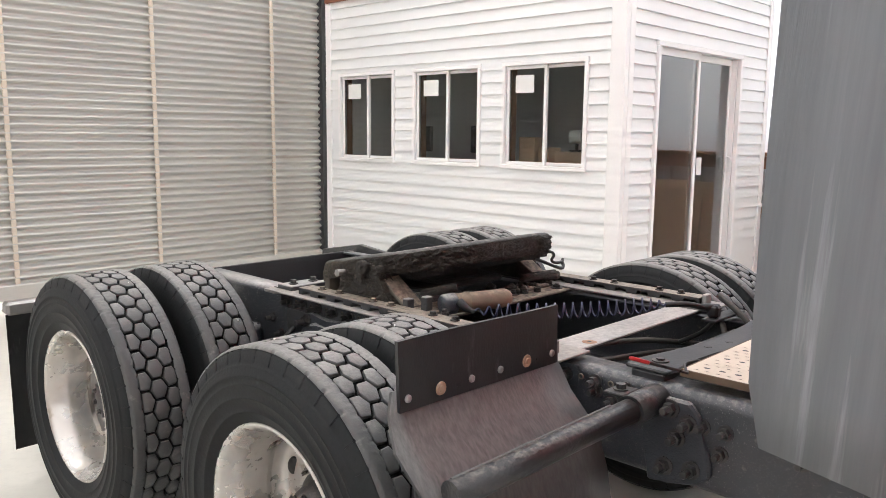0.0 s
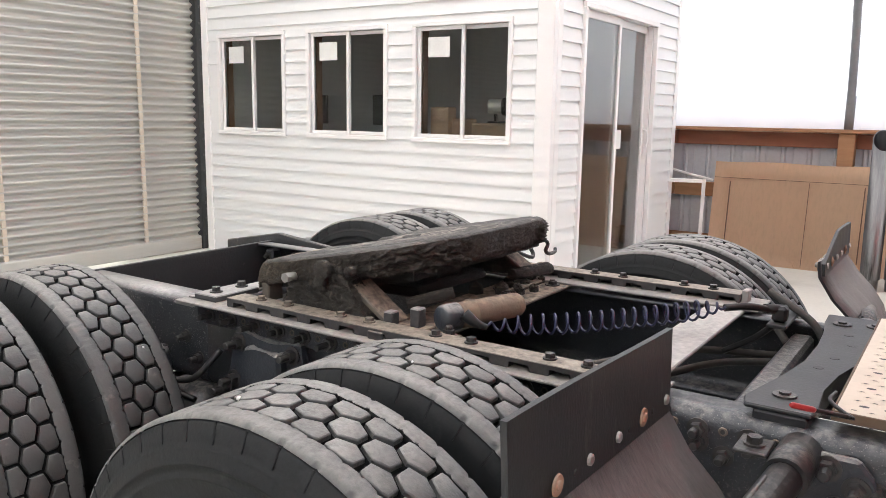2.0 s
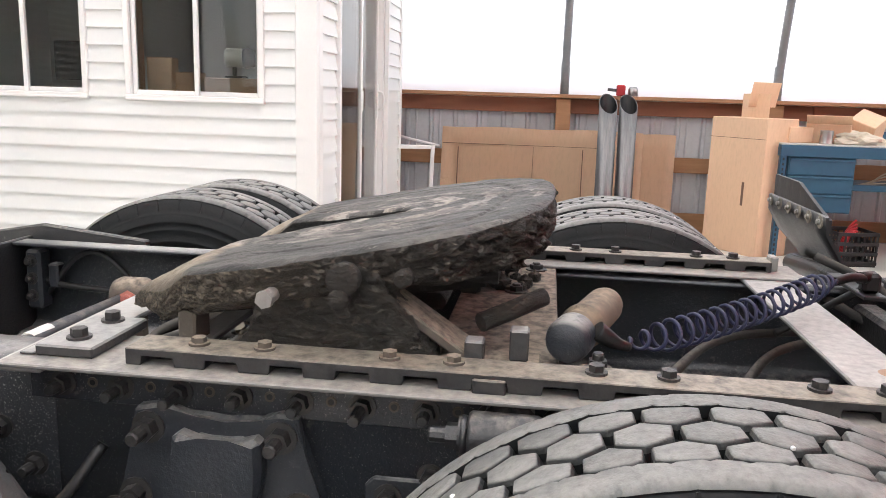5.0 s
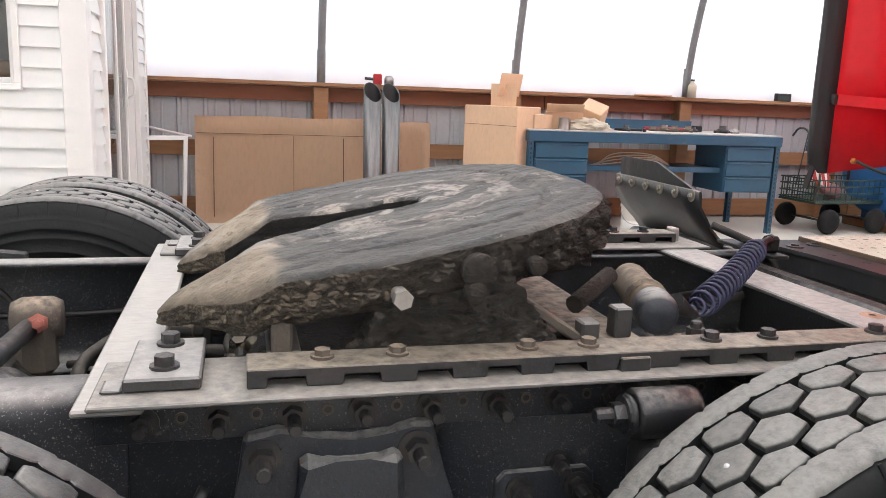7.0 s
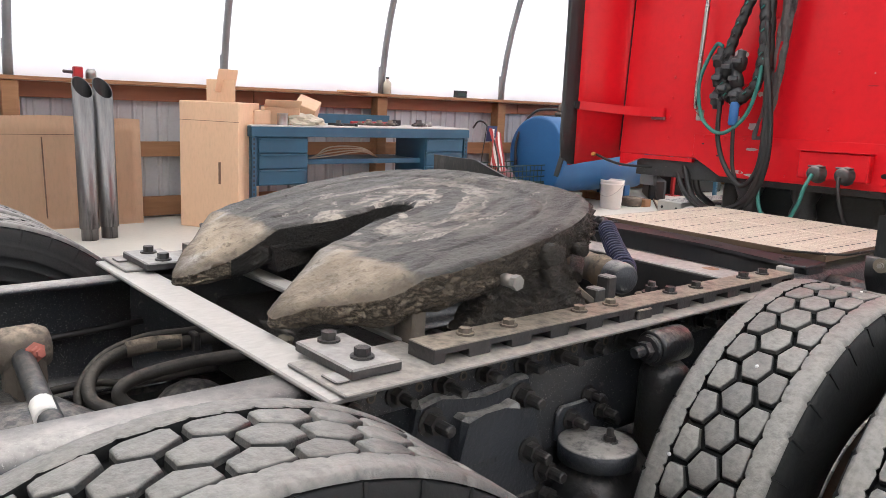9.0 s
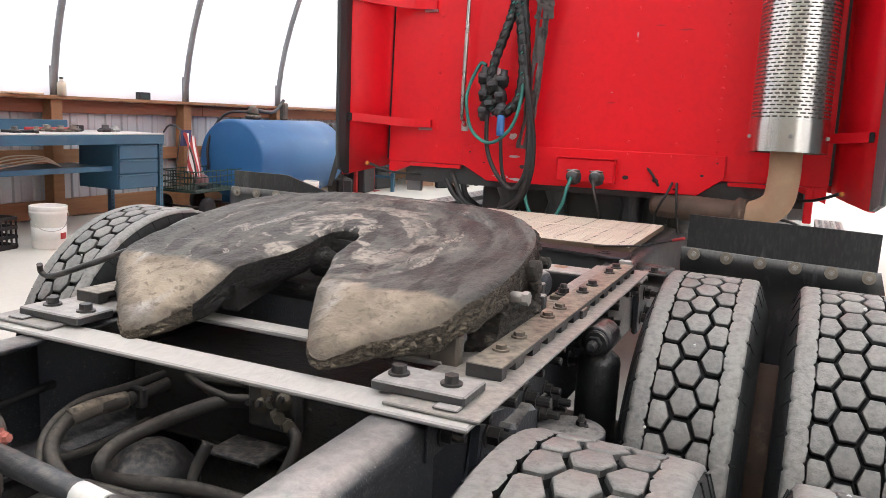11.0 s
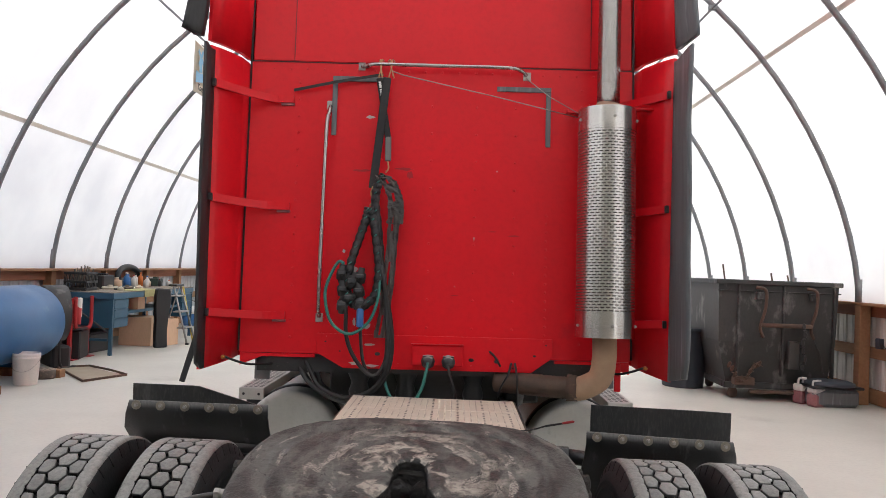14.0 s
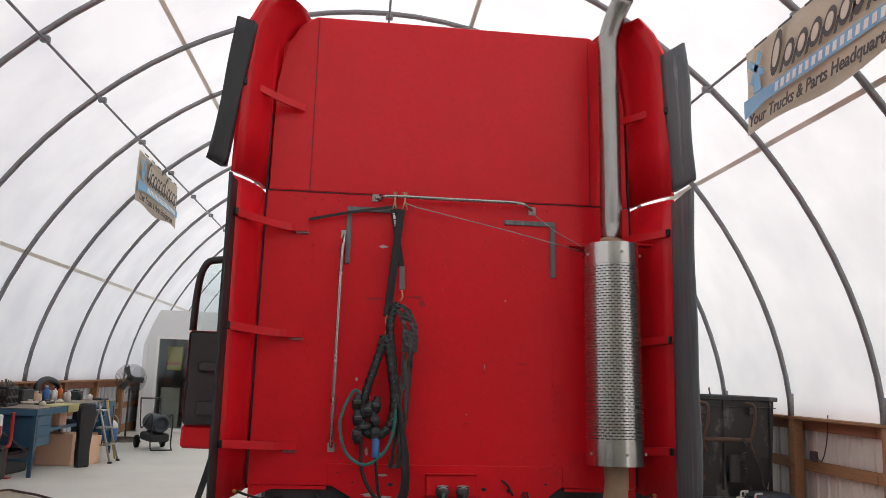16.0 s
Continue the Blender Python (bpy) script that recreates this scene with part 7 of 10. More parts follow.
    lathe(bm, [(0.008, 0), (0.011, 0.003), (0.011, 0.014), (0.007, 0.019), (0, 0.019)], 12, pose(s * 1.12, -0.15, -0.06, 90, 0, 0))
    part("marker_lamp", bm, "amber", cab, "small amber marker lamp")
    bm = bmesh.new()
    tube(bm, bend([(s * 1.11, -0.15, -0.06), (s * 1.05, -0.12, -0.085), (s * 0.99, -0.08, -0.10), (s * 0.9, 0.02, -0.10), (s * 0.82, 0.05, -0.09)]), 0.007, 6)
    part("marker_wire", bm, "hose", cab)
    # hanging bracket tab under the wall
    part("cab_mount_bracket", B((*sorted((s * 0.925, s * 1.01)), 0.10, 0.13, -0.195, -0.045), bevel=0.004), "galv", cab)

part("loose_flap", P([(-1.225, 0.16), (-1.245, 0.16), (-1.275, 0.03), (-1.335, -0.19), (-1.305, -0.195), (-1.25, 0.0)], -0.20, -0.192, Matrix(((1, 0, 0, 0), (0, 0, 1, 0), (0, 1, 0, 0), (0, 0, 0, 1))), 0.002), "darkedge", cab, "torn black rubber strip hanging loose")

# grab bars and corner angles
bm = bmesh.new()
tube(bm, bend([(-0.623, -0.012, 1.345), (-0.626, -0.04, 1.30), (-0.634, -0.062, 1.2), (-0.640, -0.062, 0.7), (-0.642, -0.062, 0.25), (-0.642, -0.04, 0.19), (-0.642, -0.012, 0.165)], 8), 0.011, 12)
g = part("grab_bar", bm, "chrome", cab, "long upright chrome grab bar")
for q in ((-0.645, -0.605, -0.014, -0.007, 1.325, 1.375), (-0.662, -0.622, -0.014, -0.007, 0.135, 0.185)):
    part("bar_foot", B(q, bevel=0.003), "bolt_lit", g)
bm = bmesh.new()
tube(bm, bend([(-0.455, -0.012, 1.575), (-0.42, -0.03, 1.575), (-0.36, -0.055, 1.58), (0.0, -0.055, 1.58), (0.36, -0.055, 1.58), (0.44, -0.035, 1.57), (0.475, -0.012, 1.55)], 6), 0.0105, 12)
g = part("hose_rail", bm, "chrome", cab, "chrome rail carrying the hose hangers")
for q in ((-0.475, -0.435, -0.014, -0.007, 1.555, 1.60), (0.455, 0.50, -0.014, -0.007, 1.52, 1.57)):
    part("bar_foot", B(q, bevel=0.003), "bolt_lit", g)
for s, z in ((-1, 1.49), (1, 1.455)):
    part("corner_angle", B((*sorted((s * 0.31, s * 0.615)), -0.017, -0.007, z, z + 0.028), (*sorted((s * 0.587, s * 0.615)), -0.017, -0.007, z - 0.31, z - 0.0005), bevel=0.002), "edge", cab, "grey rubber corner strip")

# exhaust
MX, MY = 0.892, -0.205
muf = part("muffler", L([(0.0, 0.135), (0.13, 0.135), (0.143, 0.15), (0.143, 1.27), (0.13, 1.29), (0.0, 1.29)], 48, pose(MX, MY, 0)), "burnt", cab, "chrome muffler in a slotted heat shield")
part("shield_sheet", C(0.1525, 0.215, 1.197, pose(MX, MY, 0)), "shield", muf)
for z0, z1 in ((0.098, 0.222), (1.188, 1.308)):
    band = part("shield_band", C(0.1555, z0, z1, pose(MX, MY, 0)), "shield", muf, "plain bright band round the heat shield")
    bolts("band_screw", band, [(MX + 0.156 * math.sin(q), MY - 0.156 * math.cos(q), (z0 + z1) / 2) for q in (0.05, -1.3, 1.25)], (0, -1, 0), 0.006, 0.004, 0.008, 0.0, "bolt_lit")
part("shield_end", L([(0.068, 1.300), (0.153, 1.296), (0.153, 1.300), (0.068, 1.304)], 48, pose(MX, MY, 0)), "shield", muf)
bm = bmesh.new()
rows = 62
for r in range(rows):
    z = 0.239 + r * 0.0153
    for k in range(32):
        a = 2 * math.pi * (k + 0.5 * (r % 2)) / 32
        if math.cos(a + math.pi / 2) < -0.45:
            continue
        m = pose(MX, MY, z) @ Matrix.Rotation(a, 4, "Z")
        ring = []
        for t, dz in ((-0.070, -0.0026), (0.0, -0.0028), (0.070, -0.0026), (0.070, 0.0026), (0.0, 0.0028), (-0.070, 0.0026)):
            ring.append(bm.verts.new(m @ Vector((0.1529 * math.cos(t), 0.1529 * math.sin(t), dz))))
        bm.faces.new(ring)
stuff(part("slotted_surface", bm, "slot", muf, "rows of dark slots"))
bm = bmesh.new()
tube(bm, [(MX + 0.005, MY, 1.31), (MX + 0.01, MY, 1.345)], 0.068, 24)
part("stack_clamp", bm, "rust", cab, "rusty stack clamp")
bm = bmesh.new()
pts = bend([(MX + 0.005, MY, 1.335), (MX + 0.01, MY, 2.0), (MX + 0.012, MY, 2.5), (MX + 0.02, MY - 0.01, 2.62), (MX + 0.05, MY - 0.06, 2.74), (MX + 0.075, MY - 0.13, 2.81)], 6)
tube(bm, pts, 0.0605, 28, False)
bmesh.ops.solidify(bm, geom=bm.faces[:], thickness=0.004)
for f in bm.faces:
    f.smooth = True
part("stack_pipe", bm, "shield", cab, "polished curved exhaust stack")
bm = bmesh.new()
tube(bm, bend([(MX + 0.0, MY, 0.105), (MX, MY + 0.005, -0.02), (MX - 0.02, MY + 0.03, -0.12), (MX - 0.10, MY + 0.08, -0.175), (MX - 0.16, MY + 0.1, -0.18)], 8), 0.064, 24)
part("exhaust_elbow", bm, "tan", cab, "tan heat stained exhaust elbow")
bm = bmesh.new()
fx = bend([(MX - 0.15, MY + 0.098, -0.18), (MX - 0.3, MY + 0.15, -0.175), (MX - 0.55, MY + 0.25, -0.165)], 16)
tube(bm, fx, [0.058 + 0.003 * (i % 2) for i in range(len(fx))], 20)
part("flex_pipe", bm, "flexpipe", cab, "burnt brown ribbed flex pipe")
bm = bmesh.new()
tube(bm, [(MX - 0.125, MY + 0.09, -0.178), (MX - 0.175, MY + 0.105, -0.18)], 0.071, 20)
for v in bm.verts:
    v.co += Vector((1, 0.5, 1)) * 0.012 * noise.noise(v.co * 30)
part("elbow_clamp", bm, "flexpipe", cab, "burnt pipe clamp")
part("exhaust_bracket", B((0.70, 0.80, -0.05, -0.01, 1.335, 1.355), (0.78, 1.16, MY + 0.02, MY + 0.06, 1.327, 1.34), bevel=0.003), "red", cab)

# hose hangers, straps, hoses and plugs
def strap(pts, w, mt, nm, lab=""):
    bm = bmesh.new()
    for a, b in zip(pts, pts[1:]):
        beam(bm, a, b, w, 0.004, (0, 1, 0))
    return part(nm, bm, mt, cab, lab)


for x, tip in ((-0.355, 10), (-0.335, -8), (-0.30, 12), (-0.27, -14)):
    part("snap_hook", T(bend([(x, -0.062, 1.50), (x + 0.0012 * tip, -0.062, 1.56), (x + 0.0016 * tip, -0.055, 1.605), (x + 0.0026 * tip, -0.045, 1.60)], 5), 0.004, 6), "brass", cab, "bent brass snap hook")


def webbing(a, b, w, mt, nm, lab="", letters=False):
    """A flat sewn strap with its printed bars."""
    a, b = Vector(a), Vector(b)
    bm = bmesh.new()
    beam(bm, a, b, w, 0.012, (0, 1, 0), 0.004)
    o = part(nm, bm, mt, cab, lab)
    if letters:
        for k in range(9):
            p = a.lerp(b, 0.06 + 0.042 * k)
            part("print_bar", B((p.x - w * 0.18, p.x + w * 0.18, p.y - 0.0075, p.y - 0.0065, p.z - 0.009, p.z + 0.004 * (k % 3) - 0.001)), "white", o)


webbing((-0.306, -0.066, 1.50), (-0.366, -0.085, 0.875), 0.045, "webbing", "hanger_strap", "wide black hose hanger strap")
webbing((-0.352, -0.055, 1.50), (-0.292, -0.062, 1.16), 0.034, "webbing", "hanger_strap", "black printed hose hanger strap", True)
webbing((-0.291, -0.062, 1.17), (-0.287, -0.07, 1.03), 0.034, "sleeve", "hanger_strap", "grey faded lower hanger strap")
part("snap_hook", T(bend([(-0.366, -0.088, 0.885), (-0.374, -0.088, 0.845), (-0.362, -0.088, 0.81), (-0.378, -0.088, 0.775)], 4), 0.0045, 6), "brass", cab)
part("snap_hook", T(bend([(-0.29, -0.07, 1.03), (-0.283, -0.075, 0.99), (-0.298, -0.075, 0.965)], 4), 0.0045, 6), "brass", cab)
strap([(-0.33, -0.06, 1.52), (-0.60, -0.04, 1.475), (-0.83, -0.03, 1.425)], 0.016, "hose", "tie_strap")
part("tie_wire", T([(-0.28, -0.06, 1.54), (-0.22, -0.06, 1.52), (0.3, -0.1, 1.40), (0.78, -0.12, 1.285)], 0.003, 6), "steel", cab, "thin steel tie wire")
part("tie_wire", T([(0.47, -0.03, 1.53), (0.6, -0.06, 1.42), (0.78, -0.12, 1.30)], 0.0025, 6), "steel", cab)
def wrapped(pts, r, nm, lab=""):
    """A hose in spiral wrap: every turn stands out a little."""
    q = bend(pts, 14)
    bm = bmesh.new()
    tube(bm, q, [r + 0.0045 * (0.5 + 0.5 * math.sin(i * 1.25)) for i in range(len(q))], 12)
    o = part(nm, bm, "hose", cab, lab)
    for i in range(3, len(q) - 2, 5):
        part("wrap_gap", T([q[i] + Vector((-0.008, -r - 0.003, -0.004)), q[i] + Vector((0.006, -r - 0.003, 0.008))], 0.0035, 6), "teal" if i % 2 else "darkedge", o)


wrapped([(-0.383, -0.095, 0.765), (-0.395, -0.1, 0.70), (-0.428, -0.11, 0.588), (-0.465, -0.115, 0.465), (-0.484, -0.115, 0.34), (-0.465, -0.115, 0.255), (-0.42, -0.115, 0.225)], 0.021, "wrapped_hose", "black spiral wrapped hose")
wrapped([(-0.374, -0.095, 0.765), (-0.352, -0.1, 0.69), (-0.328, -0.11, 0.56), (-0.312, -0.12, 0.424), (-0.33, -0.12, 0.29), (-0.40, -0.12, 0.22)], 0.023, "wrapped_hose", "black spiral wrapped hose")
wrapped([(-0.305, -0.08, 0.95), (-0.335, -0.085, 0.90), (-0.348, -0.088, 0.80), (-0.325, -0.09, 0.62), (-0.30, -0.095, 0.36)], 0.022, "wrapped_hose", "black spiral wrapped hose")


def sleeve(line, w, nm, lab):
    """A crumpled split sleeve with folded edges."""
    q = bend(line, 10)
    bm = bmesh.new()
    rows = []
    for i, p in enumerate(q):
        row = []
        for k in range(7):
            u = k / 6 - 0.5
            crease = 0.016 * noise.noise(Vector((u * 5, i * 0.35, len(line)))) + 0.02 * (0.25 - u * u)
            row.append(bm.verts.new(p + Vector((u * w * (1 + 0.25 * noise.noise(Vector((i * 0.3, k, 2)))), -crease - 0.01, 0.008 * noise.noise(Vector((k * 2, i * 0.5, 7)))))))
        rows.append(row)
    for a, b in zip(rows, rows[1:]):
        for k in range(6):
            if k == 2 and 4 < rows.index(a) % 14 < 11:
                continue
            bm.faces.new((a[k], a[k + 1], b[k + 1], b[k]))
    bmesh.ops.solidify(bm, geom=bm.faces[:], thickness=0.003)
    part(nm, bm, "sleeve", cab, lab)


sleeve([(-0.315, -0.088, 0.945), (-0.275, -0.09, 0.905), (-0.245, -0.09, 0.84), (-0.232, -0.085, 0.76), (-0.238, -0.075, 0.68)], 0.085, "torn_sleeve", "torn grey protective sleeve")
sleeve([(-0.25, -0.07, 0.80), (-0.246, -0.07, 0.66), (-0.256, -0.07, 0.45), (-0.275, -0.075, 0.24), (-0.30, -0.075, 0.06)], 0.062, "hanging_sleeve", "split grey sleeve hanging on the hoses")
# chips and scuffs in the paint
rnd = random.Random(12)
for x, z, w, h in ((-0.475, 0.43, 0.05, 0.035), (-0.40, 1.29, 0.035, 0.012), (-0.38, 0.12, 0.03, 0.02), (-0.36, 0.02, 0.05, 0.008), (-0.50, 0.22, 0.012, 0.01), (-0.36, 0.26, 0.02, 0.012), (-0.52, 0.53, 0.01, 0.012), (-0.45, 0.14, 0.012, 0.03), (0.2, 0.62, 0.004, 0.018), (0.32, 1.0, 0.006, 0.006), (-0.42, -0.085, 0.06, 0.012), (-0.34, -0.095, 0.05, 0.010), (0.1, 0.35, 0.005, 0.004)):
    o = [(x + w * math.cos(t) * rnd.uniform(0.45, 1.0), z + h * math.sin(t) * rnd.uniform(0.45, 1.0)) for t in [2 * math.pi * k / 11 for k in range(11)]]
    y = -0.0066 if z > 0.08 else -0.0246
    part("paint_chip", P(o, y - 0.0006, y, Matrix(((1, 0, 0, 0), (0, 0, 1, 0), (0, 1, 0, 0), (0, 0, 0, 1)))), "primer", cab)
for x, z, w, h, seed in ((-0.435, 0.985, 0.075, 0.010, 1), (-0.20, 1.0, 0.06, 0.012, 2), (-0.165, 0.965, 0.022, 0.03, 3), (0.42, 0.64, 0.045, 0.006, 4), (0.30, 0.66, 0.03, 0.004, 5), (-0.46, 0.30, 0.05, 0.012, 6), (0.1, 0.3, 0.03, 0.004, 7)):
    rr = random.Random(seed)
    o = [(x + w * math.cos(t) * rr.uniform(0.5, 1.0), z + h * math.sin(t) * rr.uniform(0.4, 1.0)) for t in [2 * math.pi * k / 15 for k in range(15)]]
    part("paint_scuff", P(o, -0.0070, -0.0064, Matrix(((1, 0, 0, 0), (0, 0, 1, 0), (0, 1, 0, 0), (0, 0, 0, 1)))), "scuff", cab)
part("teal_hose", T(bend([(-0.50, -0.13, 0.455), (-0.535, -0.125, 0.46), (-0.585, -0.12, 0.36), (-0.598, -0.12, 0.27), (-0.561, -0.12, 0.138), (-0.459, -0.13, 0.078), (-0.357, -0.135, 0.148), (-0.312, -0.14, 0.27), (-0.306, -0.135, 0.40)], 8), 0.0085, 10), "teal", cab, "teal air hose looped")
for p, r in (([(-0.31, -0.13, 0.55), (-0.275, -0.13, 0.30), (-0.255, -0.14, 0.05), (-0.27, -0.14, -0.08), (-0.33, -0.14, -0.14), (-0.42, -0.13, -0.06), (-0.475, -0.12, 0.06), (-0.485, -0.12, 0.22)], 0.011),
          ([(-0.30, -0.13, 0.45), (-0.25, -0.13, 0.12), (-0.25, -0.14, -0.06), (-0.31, -0.12, -0.20), (-0.46, -0.08, -0.265), (-0.62, -0.02, -0.22), (-0.70, 0.02, -0.10), (-0.74, 0.06, -0.06)], 0.0135),
          ([(-0.29, -0.13, 0.40), (-0.235, -0.13, 0.10), (-0.245, -0.13, -0.10), (-0.33, -0.11, -0.235), (-0.5, -0.06, -0.285), (-0.68, 0.0, -0.20), (-0.77, 0.05, -0.08)], 0.0135),
          ([(-0.41, -0.12, 0.22), (-0.40, -0.13, 0.08), (-0.385, -0.13, -0.05), (-0.36, -0.13, -0.12)], 0.009),
          ([(-0.72, 0.06, -0.075), (-0.66, 0.04, -0.12), (-0.63, 0.04, -0.20), (-0.58, 0.1, -0.26)], 0.016),
          ([(-0.78, 0.05, -0.08), (-0.73, 0.03, -0.14), (-0.69, 0.05, -0.2)], 0.016)):
    part("loose_hose", T(bend(p, 8), r, 10), "hose", cab)
part("power_cord", T(bend([(-0.035, -0.13, -0.065), (-0.045, -0.16, -0.12), (-0.065, -0.16, -0.20), (-0.12, -0.15, -0.285), (-0.20, -0.13, -0.28), (-0.255, -0.11, -0.20), (-0.275, -0.09, -0.08)], 8), 0.0085, 8), "teal", cab, "teal electric cord plugged in")
part("black_cord", T(bend([(0.07, -0.13, -0.07), (0.085, -0.15, -0.13), (0.11, -0.14, -0.22), (0.13, -0.08, -0.30)], 8), 0.008, 8), "hose", cab)
for q, mt, tilt in (((-0.512, -0.115, 0.40), "black", 4), ((-0.505, -0.115, 0.315), "black", -6), ((-0.412, -0.125, 0.385), "black", 10), ((-0.418, -0.125, 0.31), "black", -12), ((-0.455, -0.13, 0.36), "black", 25), ((-0.47, -0.12, 0.27), "black", 70), ((-0.505, -0.11, 0.235), "rodgrey", 5), ((-0.41, -0.12, 0.245), "rodgrey", 0)):
    gl = part("gladhand", L([(0, -0.05), (0.016, -0.05), (0.02, -0.035), (0.029, -0.03), (0.031, 0.0), (0.028, 0.02), (0.018, 0.028), (0.018, 0.05), (0, 0.05)], 14, pose(*q, 8, tilt, 0)), mt, cab, "grimy hose coupling")
    part("coupling_tab", B((q[0] - 0.022, q[0] + 0.022, q[1] - 0.038, q[1] - 0.022, q[2] - 0.008, q[2] + 0.014), bevel=0.004), "rodgrey", gl)
bm = L([(0, -0.05), (0.017, -0.05), (0.02, -0.04), (0.02, 0.04), (0.015, 0.05), (0, 0.05)], 12, pose(-0.405, -0.135, 0.165))
part("blue_gladhand", bm, "bluepl", cab, "blue coupling")
for p in ([(0.42, -0.03, -0.06), (0.40, -0.07, -0.12), (0.36, -0.05, -0.2), (0.35, 0.0, -0.3)], [(0.44, -0.03, -0.06), (0.45, -0.07, -0.15), (0.46, 0.0, -0.3)], [(0.3, -0.02, 0.0), (0.33, -0.05, -0.03), (0.36, -0.04, -0.08)]):
    part("loose_wire", T(bend(p), 0.006, 6), "hose", cab)
# dark mounts under the sleeper
for x in (-0.42, -0.16, 0.22, 0.45):
    part("cab_air_mount", L([(0, -0.3), (0.05, -0.3), (0.06, -0.25), (0.045, -0.2), (0.065, -0.15), (0.065, -0.115), (0, -0.115)], 16, pose(x, 0.12, 0)), "frame", cab)
part("mount_beam", B((-0.6, 0.6, 0.2, 0.3, -0.3, -0.142), bevel=0.01), "frame", cab)
part("floor_pan", B((-0.98, 0.98, 0.02, 4.4, -0.14, -0.045)), "frame", cab)


def cab_door(s):
    """A cab door standing open, its lining towards the back."""
    d = part("cab_door", B((0.0, 0.80, -0.035, 0.035, 0.02, 0.74), (0.0, 0.80, -0.03, 0.03, -0.16, 0.02), bevel=0.02), "red", truck, "open red cab door with grey lining", pose(1.06 if s > 0 else -1.06, 4.30, 1.20, 0, 0, 0 if s > 0 else 180))
    bm = bmesh.new()
    q = bend([(0.03, 0, 0.74), (0.03, 0, 1.14), (0.10, 0, 1.27), (0.25, 0, 1.31), (0.62, 0, 1.31), (0.73, 0, 1.25), (0.77, 0, 1.05), (0.78, 0, 0.74)], 4)
    tube(bm, q, 0.030, 8)
    part("window_surround", bm, "black", d)
    g = part("door_glass", B((0.05, 0.75, -0.003, 0.003, 0.74, 1.28)), "pane", d)
    g.visible_shadow = False
    y = -0.055 if s > 0 else 0.055
    lo, hi = sorted((y, y * 0.65))
    part("door_lining", B((0.02, 0.79, lo, hi, 0.02, 0.735), bevel=0.02), "greytrim", d)
    lo2, hi2 = sorted((y * 1.6, y * 1.02))
    part("arm_rest", B((0.15, 0.70, lo2, hi2, 0.42, 0.50), bevel=0.02), "greytrim", d)
    part("door_pocket", B((0.12, 0.70, lo2, hi2, 0.08, 0.20), bevel=0.02), "greytrim", d)


cab_door(1)
cab_door(-1)


# ---- things along the left wall ----
def sheet(name, a, b, h, lean, label, flute=0.012):
    """A big cardboard sheet standing on edge from a to b, leaning back."""
    a, b = Vector((*a, 0)), Vector((*b, 0))
    d = (b - a)
    n = Vector((-d.y, d.x, 0)).normalized()
    m = Matrix.Translation(a) @ Matrix(((d.normalized().x, n.x, 0, 0), (d.normalized().y, n.y, 0, 0), (0, 0, 1, 0), (0, 0, 0, 1))) @ Matrix.Rotation(radians(-lean), 4, "X")
    w = d.length
    bm = bmesh.new()
    nx, nz = 12, 8
    g = [[bm.verts.new((w * i / nx, 0.014 * math.sin(3 * i / nx + 0.8 * j / nz), h * j / nz + (0.006 * math.sin(i) if j == nz else 0))) for i in range(nx + 1)] for j in range(nz + 1)]
    for p, q in zip(g, g[1:]):
        for i in range(nx):
            bm.faces.new((p[i], p[i + 1], q[i + 1], q[i])).smooth = True
    bmesh.ops.solidify(bm, geom=bm.faces[:], thickness=flute)
    return solid(name, bm, "card", label, "cardboard", "cardboard against the wall", m=m), w


sh, w = sheet("cardboard_sheet", (-5.925, 1.10), (-5.935, -0.57), 0.985, -7.0, "large flat brown cardboard sheet with score lines, leaning on the wall")
for f, z0, z1, t in ((0.19, 0.10, 0.80, 0.008), (0.47, 0.02, 0.81, 0.003), (0.90, 0.06, 0.79, 0.008)):
    bow = 0.014 * math.sin(3 * f + 0.4)
    part("score_line", B((w * f, w * f + t, bow + 0.001, bow + 0.016, z0, z1)), "darkline", sh)
part("fold", B((0.01, w - 0.01, 0.004, 0.0155, 0.822, 0.826)), "darkline", sh)
sheet("cardboard_sheet", (-5.995, 1.63), (-5.995, 0.55), 0.965, -3.5, "tall brown cardboard sheet leaning behind the pipes")
sheet("cardboard_sheet", (-5.962, 1.33), (-5.962, 0.60), 0.975, -5.0, "brown cardboard sheet leaning behind the pipes")

